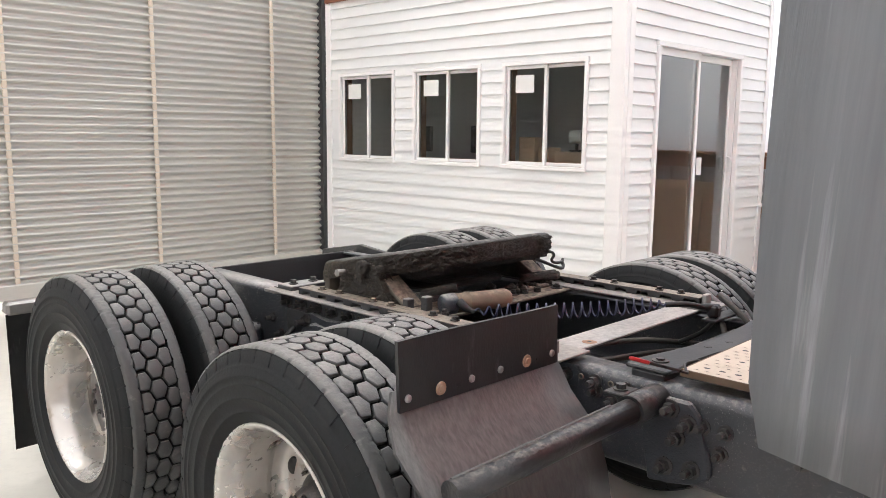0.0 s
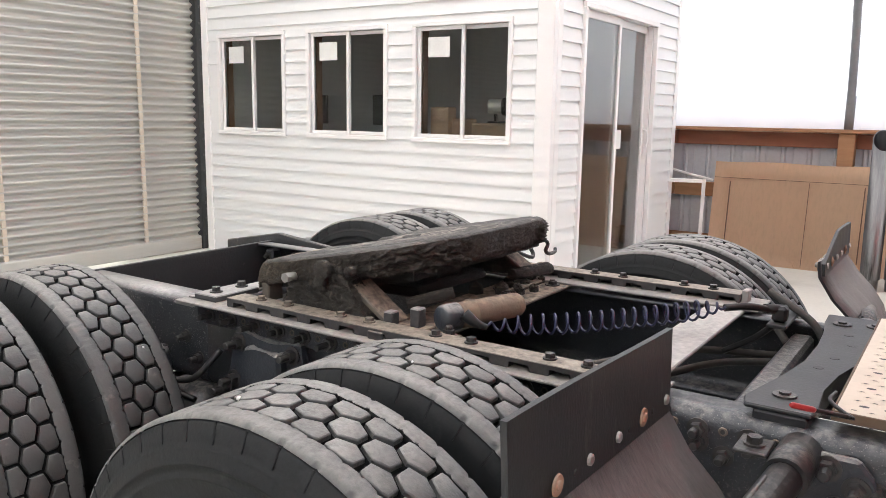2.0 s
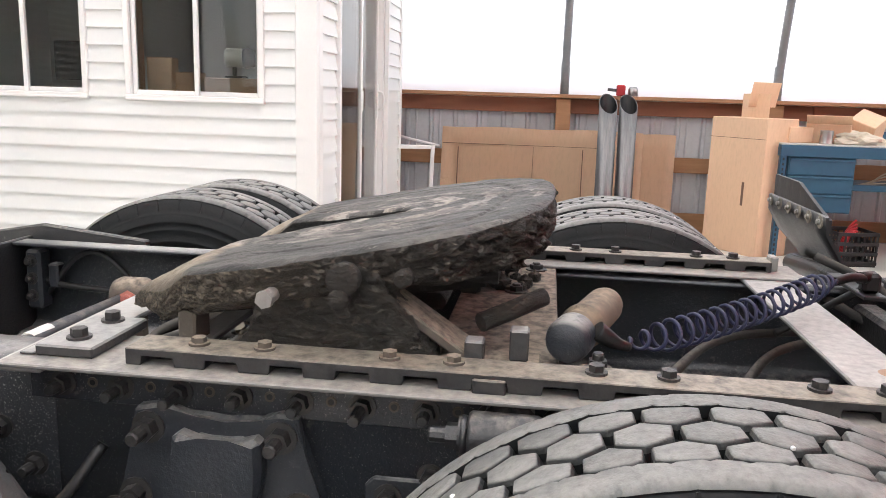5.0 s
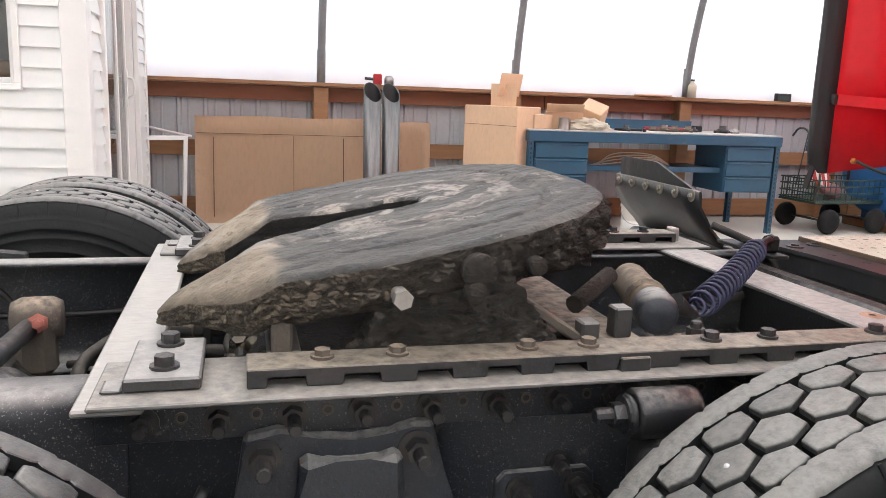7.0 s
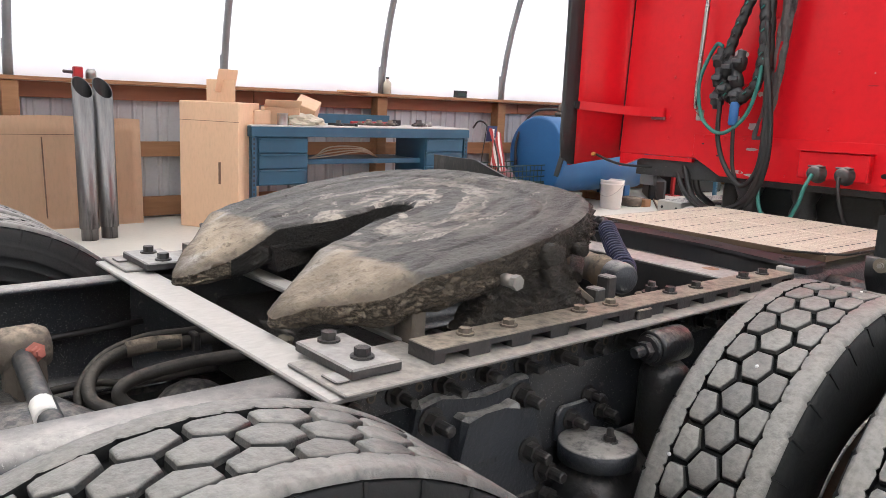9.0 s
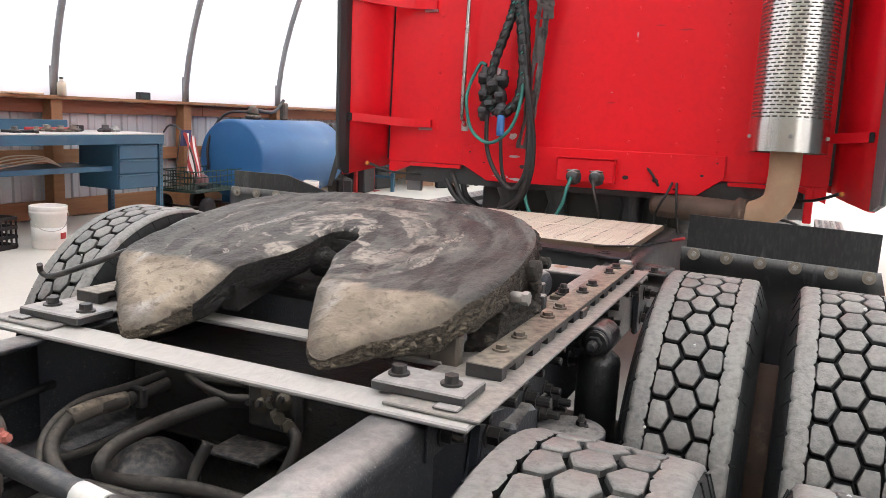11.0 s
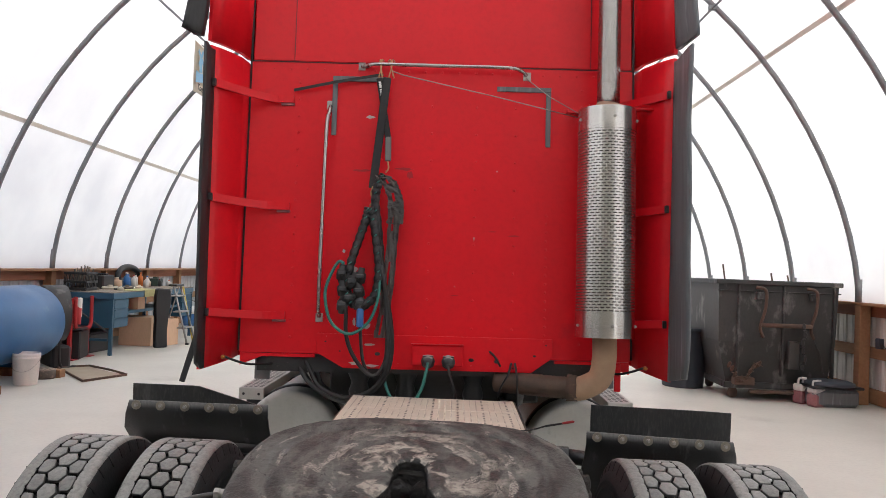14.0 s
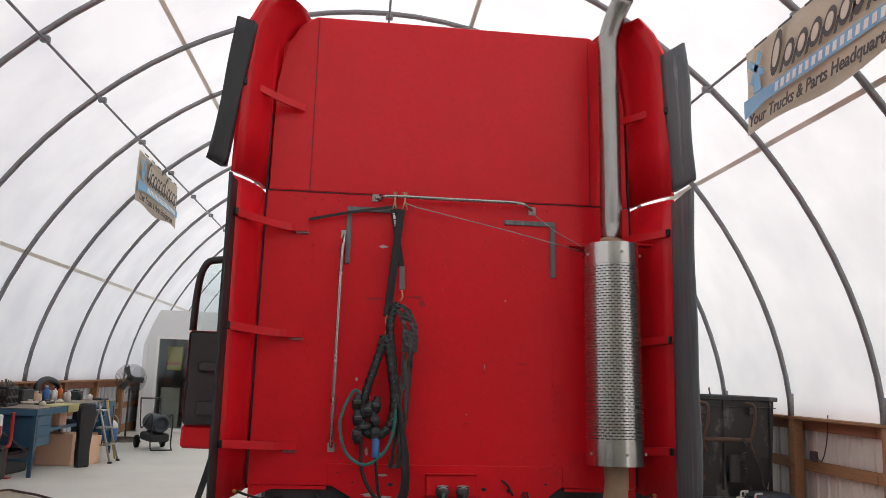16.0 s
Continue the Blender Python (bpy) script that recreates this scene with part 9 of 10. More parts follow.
# drip tray and plug on the floor
bm = bmesh.new()
o = [(-5.21, 8.58), (-4.36, 7.51), (-4.11, 8.20), (-4.42, 8.42), (-4.90, 8.84)]
prism(bm, o, 0.001, 0.008, None, 0.002)
dt = solid("drip_tray", bm, "traytan", "shallow tan drip tray with bent dark edges, lying on the floor", "tray")
for k, (a, b) in enumerate(zip(o, o[1:] + o[:1])):
    bm = bmesh.new()
    h0, h1 = (0.012, 0.02, 0.014, 0.034, 0.02)[k], (0.02, 0.014, 0.034, 0.02, 0.012)[k]
    beam(bm, (a[0], a[1], h0), (b[0], b[1], h1), 0.012, 0.028)
    part("tray_edge", bm, "rustbar", dt)
solid("rubber_plug", L([(0, 0), (0.13, 0), (0.14, 0.02), (0.14, 0.10), (0.12, 0.12), (0.05, 0.12), (0, 0.10)], 26), "dusty", "round dusty brake pot lying on the floor", "brake part", m=pose(-4.95, 7.72, 0))

# dark bin and clutter in the shade by the stand
solid("storage_bin", B((-0.30, 0.30, -0.26, 0.26, 0.0, 0.42), (-0.33, 0.33, -0.29, 0.29, 0.421, 0.46), bevel=0.02), "black", "black plastic storage bin on the floor beside the bench", "bin", m=pose(-5.72, 9.72, 0, 0, 0, 12))
# bin added so that the space under the bench looks as dark as its shade
solid("storage_bin", B((-0.24, 0.24, -0.30, 0.30, 0.0, 0.30), (-0.27, 0.27, -0.33, 0.33, 0.301, 0.33), bevel=0.02), "black", "black bin added to darken the space under the bench", "bin", m=pose(-5.80, 10.62, 0, 0, 0, -6))
solid("tool_case", B((-0.12, 0.12, -0.22, 0.22, 0.0, 0.25), (-0.10, 0.10, -0.05, 0.05, 0.251, 0.28), bevel=0.02), "black", "black tool case at the back of the bench", "case", m=pose(-5.98, 11.50, 0.957))
# second bench, further down the wall
workbench(-6.15, -5.17, 10.12, 13.8, 0.975, "workbench", "blue steel workbench crowded with cans and bottles", "dusty")
part("brace", T([(-5.80, 10.125, 0.74), (-5.24, 10.125, 0.36)], 0.017, 8), "rodgrey", bpy.data.objects["workbench.001"], "bare steel brace")
part("end_rail", B((-6.09, -5.24, 10.118, 10.14, 0.22, 0.26), bevel=0.003), "blue", bpy.data.objects["workbench.001"])
carton("cardboard_box", 0.55, 0.45, 0.50, pose(-5.44, 11.85, 0, 0, 0, 4), "open brown carton under the far bench", tape=False)
carton("cardboard_box", 0.26, 0.34, 0.46, pose(-5.02, 12.02, 0, 0, 0, -14), "brown carton beside the far bench")
carton("cardboard_box", 0.30, 0.30, 0.26, pose(-5.45, 11.55, 0.642, 0, 0, 0), "small carton on the shelf of the far bench", tape=False)
mc = thing("milk_crate", "black milk crate full of tools on the far bench", "crate", pose(-5.88, 10.52, 0.976, 0, 0, 6))
part("crate_base", B((-0.17, 0.17, -0.25, 0.25, 0, 0.012), bevel=0.002), "black", mc)
for sx, sy in ((1, 0), (-1, 0), (0, 1), (0, -1)):
    bm = bmesh.new()
    hx, hy = 0.17, 0.25
    for z in (0.013, 0.12, 0.255):
        if sx:
            box(bm, sx * hx - 0.006, sx * hx + 0.006, -hy, hy, z, z + 0.035, 0.003)
        else:
            box(bm, -hx + 0.007, hx - 0.007, sy * hy - 0.006, sy * hy + 0.006, z, z + 0.035, 0.003)
    n = 8 if sx else 6
    w = hy if sx else hx
    for i in range(n):
        q = -w + 0.02 + (2 * w - 0.04) * i / (n - 1)
        if sx:
            beam(bm, (sx * hx, q - 0.02, 0.03), (sx * hx, q + 0.02, 0.27), 0.008, 0.016)
        else:
            beam(bm, (q - 0.02, sy * hy, 0.03), (q + 0.02, sy * hy, 0.27), 0.016, 0.008)
    part("crate_side", bm, "black", mc)
bm = bmesh.new()
for k in range(26):
    r = random.Random(k)
    a = Vector((r.uniform(-0.12, 0.12), r.uniform(-0.2, 0.2), 0.02))
    tube(bm, [a, a + Vector((r.uniform(-0.06, 0.06), r.uniform(-0.1, 0.1), 0.24 + r.uniform(0, 0.15)))], r.uniform(0.008, 0.014), 6)
stuff(part("tool_handles", bm, "dusty", mc))
rnd = random.Random(5)
spec = [(-5.92, 11.92, 0.19, 0.10, "pink", "cream"), (-5.92, 12.36, 0.27, 0.055, "bluepl", "pail"), (-5.95, 12.50, 0.24, 0.045, "bluepl", "bluepl"), (-5.90, 12.63, 0.22, 0.04, "pail", "redpaint"), (-5.92, 12.76, 0.24, 0.045, "pail", "black"), (-5.88, 12.90, 0.27, 0.045, "orange", "orange"),
        (-5.95, 13.0, 0.22, 0.04, "orange", "black"), (-5.58, 12.46, 0.22, 0.042, "pail", "bluepl"), (-5.86, 13.12, 0.16, 0.05, "pail", "redpaint"), (-5.9, 13.3, 0.14, 0.06, "cream", "black"), (-5.72, 13.42, 0.15, 0.045, "black", "redpaint"), (-5.42, 10.95, 0.07, 0.05, "cream", "paper"), (-5.6, 13.62, 0.12, 0.05, "pail", "orange")]
for x, y, h, r, mt, cp in spec:
    nm = {"orange": "orange", "bluepl": "blue", "pail": "white", "cream": "cream", "black": "black", "pink": "tan"}[mt]
    bottle(x, y, 0.976, h, r, mt, cp, nm + " can or bottle standing on the far bench")
for k in range(9):
    y = rnd.uniform(10.95, 12.2)
    q = rnd.uniform(0.04, 0.075)
    bm = bmesh.new()
    box(bm, -q, q, -q * 1.8, q * 1.8, 0, q * 0.6, q * 0.2)
    lathe(bm, [(0, q * 0.6), (q * 0.6, q * 0.6), (q * 0.5, q * 1.0), (0, q * 1.0)], 10)
    solid("machine_part", bm, ("dusty", "bolt", "cream", "steel", "dusty", "paper")[k % 6], "odd machine part among the bottles on the far bench", "machine part", "parts on the far bench", m=pose(rnd.uniform(-6.0, -5.55), y, 0.976, 0, 0, rnd.uniform(0, 180)))
solid("paper_sheet", B((-5.85, -5.62, 11.85, 12.3, 0.976, 0.990), bevel=0.002), "paper", "white papers lying on the far bench", "paper")
solid("green_box", B((-5.90, -5.72, 13.35, 13.62, 0.976, 1.13), (-5.86, -5.76, 13.43, 13.54, 1.131, 1.16), bevel=0.012), "green", "dark green can with a pale label on the far bench", "can")
solid("black_duct", T(bend([(-6.05, 12.30, 1.0), (-6.08, 12.36, 1.22), (-6.1, 12.65, 1.33), (-6.1, 13.0, 1.33), (-6.07, 13.28, 1.22), (-6.05, 13.32, 1.0)], 8), 0.055, 14), "black", "bent black rubber duct standing behind the bottles", "duct")
solid("cloth", B((-5.50, -5.155, 11.0, 12.0, 0.977, 0.983), (-5.158, -5.150, 11.3, 11.95, 0.865, 0.9765), bevel=0.002), "yellowcloth", "faded yellow cloth hanging over the bench edge", "cloth")
solid("fender_part", P([(-0.11, 0.0), (0.12, 0.0), (0.115, 0.12), (0.07, 0.30), (0.085, 0.48), (0.15, 0.70), (0.16, 0.82), (0.14, 1.0), (-0.10, 1.02), (-0.13, 0.98), (-0.11, 0.85), (-0.14, 0.68), (-0.09, 0.48), (-0.11, 0.25)], -0.05, 0.05, Matrix(((0.62, 0, 0.78, 0), (0.78, 0, -0.62, 0), (0, 1, 0, 0), (0, 0, 0, 1))), 0.02), "black", "black plastic fender part stood on end by the bench", "fender part", m=pose(-4.93, 11.50, 0))


def stepladder(m):
    l = thing("stepladder", "small grey aluminium stepladder with black feet", "ladder", m)
    for s in (-1, 1):
        part("front_rail", T([(0.0, s * 0.22, 0.0), (0.30, s * 0.17, 0.95)], 0.018, 8), "steel", l)
        part("rear_rail", T([(0.62, s * 0.21, 0.0), (0.33, s * 0.17, 0.93)], 0.014, 8), "steel", l)
        part("foot", B((-0.03, 0.03, s * 0.22 - 0.025, s * 0.22 + 0.025, 0, 0.03), (0.59, 0.65, s * 0.21 - 0.02, s * 0.21 + 0.02, 0, 0.03)), "black", l)
    for i, z in enumerate((0.26, 0.52, 0.78)):
        x = 0.316 * z
        part("tread", B((x - 0.04, x + 0.13, -0.2, 0.2, z, z + 0.022), bevel=0.004), "steel", l)
    part("top_cap", B((0.24, 0.40, -0.19, 0.19, 0.95, 0.985), bevel=0.012), "black", l)


stepladder(pose(-4.66, 12.30, 0, 0, 0, 180) @ Matrix.Diagonal((1, 1, 1.09, 1)))
solid("spirit_level", T([(-4.74, 12.62, 0.02), (-4.98, 12.66, 1.02)], 0.018, 6), "yellow", "yellow pole leaning behind the stepladder", "pole")

pf = thing("pedestal_fan", "tall black pedestal fan with a round wire guard", "fan", pose(-5.72, 16.6, 0, 0, 0, 20) @ Matrix.Diagonal((0.97, 0.97, 0.95, 1)))
part("fan_pole", T([(0, 0, 0.03), (0, 0, 1.2)], 0.022, 10), "black", pf)
part("fan_base", L([(0, 0), (0.28, 0), (0.28, 0.02), (0.05, 0.05), (0, 0.05)], 28), "black", pf)
bm = bmesh.new()
for k in range(12):
    r = 0.03 + 0.028 * k
    for d, w in ((-0.09, 0.006), (0.09, 0.006)):
        zz = d * math.sqrt(max(0.0, 1 - (r / 0.36) ** 2))
        lathe(bm, [(r, zz), (r + 0.005, zz), (r, zz + 0.004)], 36, pose(0, -0.03, 1.42, 90, 0, 0), caps=False)
for k in range(24):
    a = 2 * math.pi * k / 24
    for d in (-0.09, 0.09):
        tube(bm, [(0.35 * math.cos(a) * t, -0.03 + d * math.sqrt(max(0, 1 - t * t)), 1.42 + 0.35 * math.sin(a) * t) for t in (0.1, 0.5, 0.8, 0.95, 1.0)], 0.0025, 4)
stuff(part("wire_guard", bm, "bolt", pf))
for k in range(3):
    m = pose(0, -0.03, 1.42, 90, 0, 0) @ Matrix.Rotation(2.09 * k, 4, "Z")
    part("blade", P([(0.04, -0.03), (0.28, -0.12), (0.30, 0.04), (0.05, 0.04)], -0.003, 0.003, m @ Matrix.Rotation(0.4, 4, "X")), "rodgrey", pf)
part("motor", L([(0, 0), (0.08, 0.01), (0.09, 0.08), (0.06, 0.17), (0, 0.18)], 18, pose(0, 0.02, 1.42, -90, 0, 0)), "black", pf)
solid("hose_coil", (lambda bm: ([tube(bm, [(0.32 * math.cos(0.25 * i) * (1 - 0.002 * i), 0.32 * math.sin(0.25 * i) * (1 - 0.002 * i), 0.015 + 0.0009 * i) for i in range(90)], 0.014, 6)], bm)[1])(bmesh.new()), "dusty", "coiled hose lying on the floor under the fan", "hose", m=pose(-5.55, 16.0, 0))
bk = thing("shop_vacuum", "blue and white wet vacuum by the wall", "vacuum", pose(-5.72, 15.35, 0))
part("drum", L([(0, 0.08), (0.18, 0.08), (0.2, 0.3), (0.19, 0.34), (0, 0.34)], 24), "bluepl", bk)
part("lid", L([(0, 0.341), (0.2, 0.341), (0.19, 0.42), (0.1, 0.5), (0, 0.5)], 24), "pail", bk)
for a in (0.5, 2.6, 4.7):
    part("caster", L([(0, -0.015), (0.035, -0.015), (0.035, 0.015), (0, 0.015)], 12, pose(0.16 * math.cos(a), 0.16 * math.sin(a), 0.04, 0, 90, 0)), "black", bk)
part("bail_arch", T(bend([(-0.2, 0, 0.3), (-0.16, 0, 0.55), (0, 0, 0.62), (0.16, 0, 0.55), (0.2, 0, 0.3)]), 0.014, 8), "steel", bk)

# torpedo heater on its cart
th = thing("torpedo_heater", "black wheeled torpedo heater with a tubular frame", "heater", pose(-4.62, 14.75, 0, 0, 0, -60))
part("heater_barrel", L([(0.10, -0.4), (0.15, -0.4), (0.17, -0.36), (0.17, 0.38), (0.15, 0.42), (0.12, 0.42), (0.12, 0.3), (0.0, 0.3)], 28, pose(0, 0, 0.52, 0, 90, 0)), "greyplastic", th)
part("fuel_tank", B((-0.40, 0.36, -0.19, 0.19, 0.16, 0.32), bevel=0.03), "black", th)
part("cradle", B((-0.25, 0.22, -0.1, 0.1, 0.321, 0.36), bevel=0.01), "black", th)
for s in (-1, 1):
    w = part("wheel", L([(0, -0.03), (0.10, -0.04), (0.125, -0.03), (0.13, 0), (0.125, 0.03), (0.10, 0.04), (0, 0.03)], 24), "rubber", th, m=pose(-0.32, s * 0.26, 0.13, 90, 0, 0))
    part("frame_tube", T(bend([(0.5, s * 0.2, 0.02), (0.42, s * 0.2, 0.15), (0.44, s * 0.2, 0.6), (0.3, s * 0.2, 0.68), (-0.3, s * 0.2, 0.4), (-0.45, s * 0.2, 0.75), (-0.5, s * 0.2, 0.98)]), 0.014, 8), "black", th)
part("push_bar", T([(-0.5, -0.21, 0.985), (-0.5, 0.21, 0.985)], 0.015, 8), "black", th)
part("skid", T([(0.5, -0.21, 0.02), (0.5, 0.21, 0.02)], 0.014, 8), "black", th)


# ---- second site office at the far end ----
FX0, FX1, FY, FH = -6.12, -3.6, 19.0, 3.03
lap_wall("wall_far_office", (FX1, FY), (FX0, FY), 0.0, FH, (0, -1), [(FX1 + 5.00, FX1 + 5.77, 0.0, 2.38)], "white lapped siding wall of the far office")
solid("wall_far_office_side", B((FX1 - 0.11, FX1, FY + 0.02, FY + 3.0, 0, FH), (FX0, FX0 + 0.11, FY + 0.02, FY + 3.0, 0, FH)), "siding", "white side walls of the far office", "wall", kind="structure")
solid("wall_far_office_back", B((FX0 + 0.115, FX1 - 0.115, FY + 2.9, FY + 3.0, 0, FH)), "cream", "pale inside wall of the far office", "wall", kind="structure")
solid("ceiling_far_office", B((FX0, FX1, FY, FY + 3.0, FH + 0.001, FH + 0.06)), "trim", "flat white roof of the far office", "roof", kind="structure")
solid("trim_far_office", B((FX0 - 0.02, FX0 + 0.10, FY - 0.045, FY - 0.03, 0, FH), bevel=0.003), "trim", "white corner post of the far office", "trim", kind="structure")
fd = thing("door_3", "white framed glass door of the far office", "door", pose(0, FY - 0.03, 0), kind="structure")
part("door_frame", B((-5.81, -5.75, -0.02, 0.10, 0, 2.41), (-5.02, -4.96, -0.02, 0.10, 0, 2.41), (-5.75, -5.02, -0.02, 0.10, 2.35, 2.41), (-5.75, -5.02, -0.02, 0.10, 0, 0.10), bevel=0.004), "trim", fd)
g = part("pane", B((-5.749, -5.021, 0.04, 0.046, 0.101, 2.349)), "pane", fd)
g.visible_shadow = False
cb = thing("cabinet", "grey filing cabinet inside the far office", "cabinet", pose(-5.55, FY + 1.0, 0))
part("cabinet_body", B((-0.25, 0.25, -0.25, 0.25, 0, 1.1), bevel=0.01), "cream", cb)
for z in (0.1, 0.42, 0.74):
    part("drawer", B((-0.235, 0.235, -0.262, -0.2505, z, z + 0.3), bevel=0.004), "cream", cb)
vest = thing("safety_vest", "bright safety vest hanging in the far office", "vest", pose(-5.45, FY + 0.5, 0))
part("vest_body", B((-0.2, 0.2, -0.04, 0.04, 1.55, 2.2), bevel=0.03), "yellow", vest)
part("vest_stripe", B((-0.201, 0.201, -0.043, -0.0405, 1.7, 1.76)), "orange", vest)
solid("office_chair_back", B((-5.25, -4.95, FY + 0.6, FY + 0.9, 0.4, 1.3), (-5.14, -5.06, FY + 0.71, FY + 0.79, 0.0, 0.399), bevel=0.03), "black", "dark chair inside the far office", "chair")

# ---- right side: bin, dumpster, tub, jugs ----
cn = thing("trash_can", "round dark grey plastic rubbish bin with handles", "bin", pose(3.40, 9.40, 0) @ Matrix.Diagonal((1.12, 1.12, 0.99, 1)))
part("bin_body", L([(0, 0), (0.25, 0), (0.255, 0.02), (0.30, 0.80), (0.325, 0.805), (0.33, 0.85), (0.315, 0.855), (0.295, 0.83), (0.245, 0.03), (0, 0.03)], 40), "greyplastic", cn)
for s in (-1, 1):
    part("grip", B((s * 0.33 - 0.03, s * 0.33 + 0.03, -0.08, 0.08, 0.70, 0.76), bevel=0.012), "greyplastic", cn)


def dumpster():
    d = thing("dumpster", "dark grey steel tipping hopper with a chained tilt bar", "dumpster", pose(4.25, 8.95, 0, 0, 0, -1))
    bm = bmesh.new()
    # tapered hopper, thick walls
    top = [(-0.73, -0.68), (0.80, -0.68), (0.80, 0.70), (-0.73, 0.70)]
    bot = [(-0.57, -0.55), (0.72, -0.55), (0.72, 0.55), (-0.57, 0.55)]
    vt = [bm.verts.new((x, y, 1.52)) for x, y in top]
    vm = [bm.verts.new((x * 0.97, y * 0.97, 0.75)) for x, y in top]
    vb = [bm.verts.new((x, y, 0.22)) for x, y in bot]
    vi = [bm.verts.new((x * 0.97, y * 0.97, 1.52)) for x, y in top]
    vd = [bm.verts.new((x * 0.93, y * 0.93, 0.4)) for x, y in bot]
    for i in range(4):
        j = (i + 1) % 4
        bm.faces.new((vt[i], vt[j], vm[j], vm[i]))
        bm.faces.new((vm[i], vm[j], vb[j], vb[i]))
        bm.faces.new((vt[i], vi[i], vi[j], vt[j]))
        bm.faces.new((vi[i], vd[i], vd[j], vi[j]))
    bm.faces.new(vb[::-1])
    bm.faces.new(vd)
    part("hopper", bm, "dump", d)
    part("rim", B((-0.77, 0.84, -0.72, -0.675, 1.49, 1.55), (-0.77, 0.84, 0.70, 0.74, 1.49, 1.55), (-0.77, -0.725, -0.674, 0.699, 1.49, 1.55), (0.80, 0.84, -0.674, 0.699, 1.49, 1.55), bevel=0.008), "dump", d)
    for x in (-0.47, 0.10, 0.74):
        part("stiffener", B((x - 0.012, x + 0.012, -0.70, -0.62, 0.32, 1.49), bevel=0.004), "dump", d)
    part("lip", B((-0.75, 0.82, -0.705, -0.66, 1.40, 1.412), bevel=0.003), "dump", d)
    for x in (-0.22, 0.47):
        part("arm_bracket", B((x - 0.05, x + 0.05, -0.76, -0.655, 1.30, 1.40), bevel=0.01), "dump", d)
    part("latch_box", B((0.16, 0.30, -0.74, -0.60, 0.42, 0.78), bevel=0.012), "dump", d, "black latch housing on the hopper")
    part("latch_rod", T(bend([(0.46, -0.74, 0.82), (0.56, -0.74, 0.60), (0.60, -0.72, 0.40), (0.68, -0.70, 0.32)]), 0.010, 8), "bolt", d)
    for x, h in ((-0.45, 0.22), (0.2, 0.12), (0.42, 0.10)):
        part("scrap_rod", T([(x, -0.1, 1.40), (x - 0.06, -0.12, 1.53 + h)], 0.012, 8), "rustbar", d)
    for x in (-0.22, 0.42):
        part("tilt_arm", T(bend([(x - 0.05, -0.74, 1.46), (x + 0.05, -0.80, 1.42), (x + 0.05, -0.80, 1.2), (x, -0.77, 0.95), (x + 0.05, -0.74, 0.82)]), 0.02, 8), "rustbar", d, "rusty bent tilt arm")
    part("cross_bar", T([(-0.22, -0.79, 0.98), (0.42, -0.79, 0.98)], 0.028, 10), "rustbar", d, "rust brown cross bar")
    for k in range(11):
        m = pose(0.31 + 0.018 * math.sin(k), -0.825, 0.98 - 0.052 * k, 90 * (k % 2), 0, 0)
        part("chain_link", L([(0.020, -0.006), (0.030, 0.0), (0.020, 0.006), (0.014, 0.0)], 14, m @ Matrix.Rotation(radians(90), 4, "X") @ Matrix.Diagonal((0.8, 1.5, 1, 1))), "bolt", d)
    part("base_frame", B((-0.60, 0.75, -0.6, -0.5, 0.14, 0.22), (-0.60, 0.75, 0.5, 0.6, 0.14, 0.22), (-0.60, -0.50, -0.499, 0.499, 0.14, 0.22), (0.65, 0.75, -0.499, 0.499, 0.14, 0.22), bevel=0.008), "dump", d)
    for x in (-0.46, 0.6):
        for y in (-0.5, 0.5):
            part("caster", L([(0, -0.025), (0.068, -0.025), (0.07, 0.0), (0.068, 0.025), (0, 0.025)], 20, pose(x, y, 0.07, 0, 90, 20)), "rustbar", d)
    part("side_tray", B((-0.52, -0.26, -0.76, -0.62, 0.20, 0.30), bevel=0.012), "rustbar", d, "chain filled pocket on the hopper")
    for k in range(22):
        t = k / 21
        m = pose(-0.60 + 0.40 * t, -0.775, 0.46 - 0.20 * math.sin(math.pi * min(1, 1.25 * t)) + 0.012 * (k % 3), 90 * (k % 2), 25, 0)
        part("chain_link", L([(0.020, -0.006), (0.030, 0.0), (0.020, 0.006), (0.014, 0.0)], 12, m @ Matrix.Rotation(radians(90), 4, "X") @ Matrix.Diagonal((0.8, 1.5, 1, 1))), "rustbar", d)
    part("rear_skid", B((-0.30, 0.60, -0.72, -0.62, 0.10, 0.135), bevel=0.006), "rustbar", d)


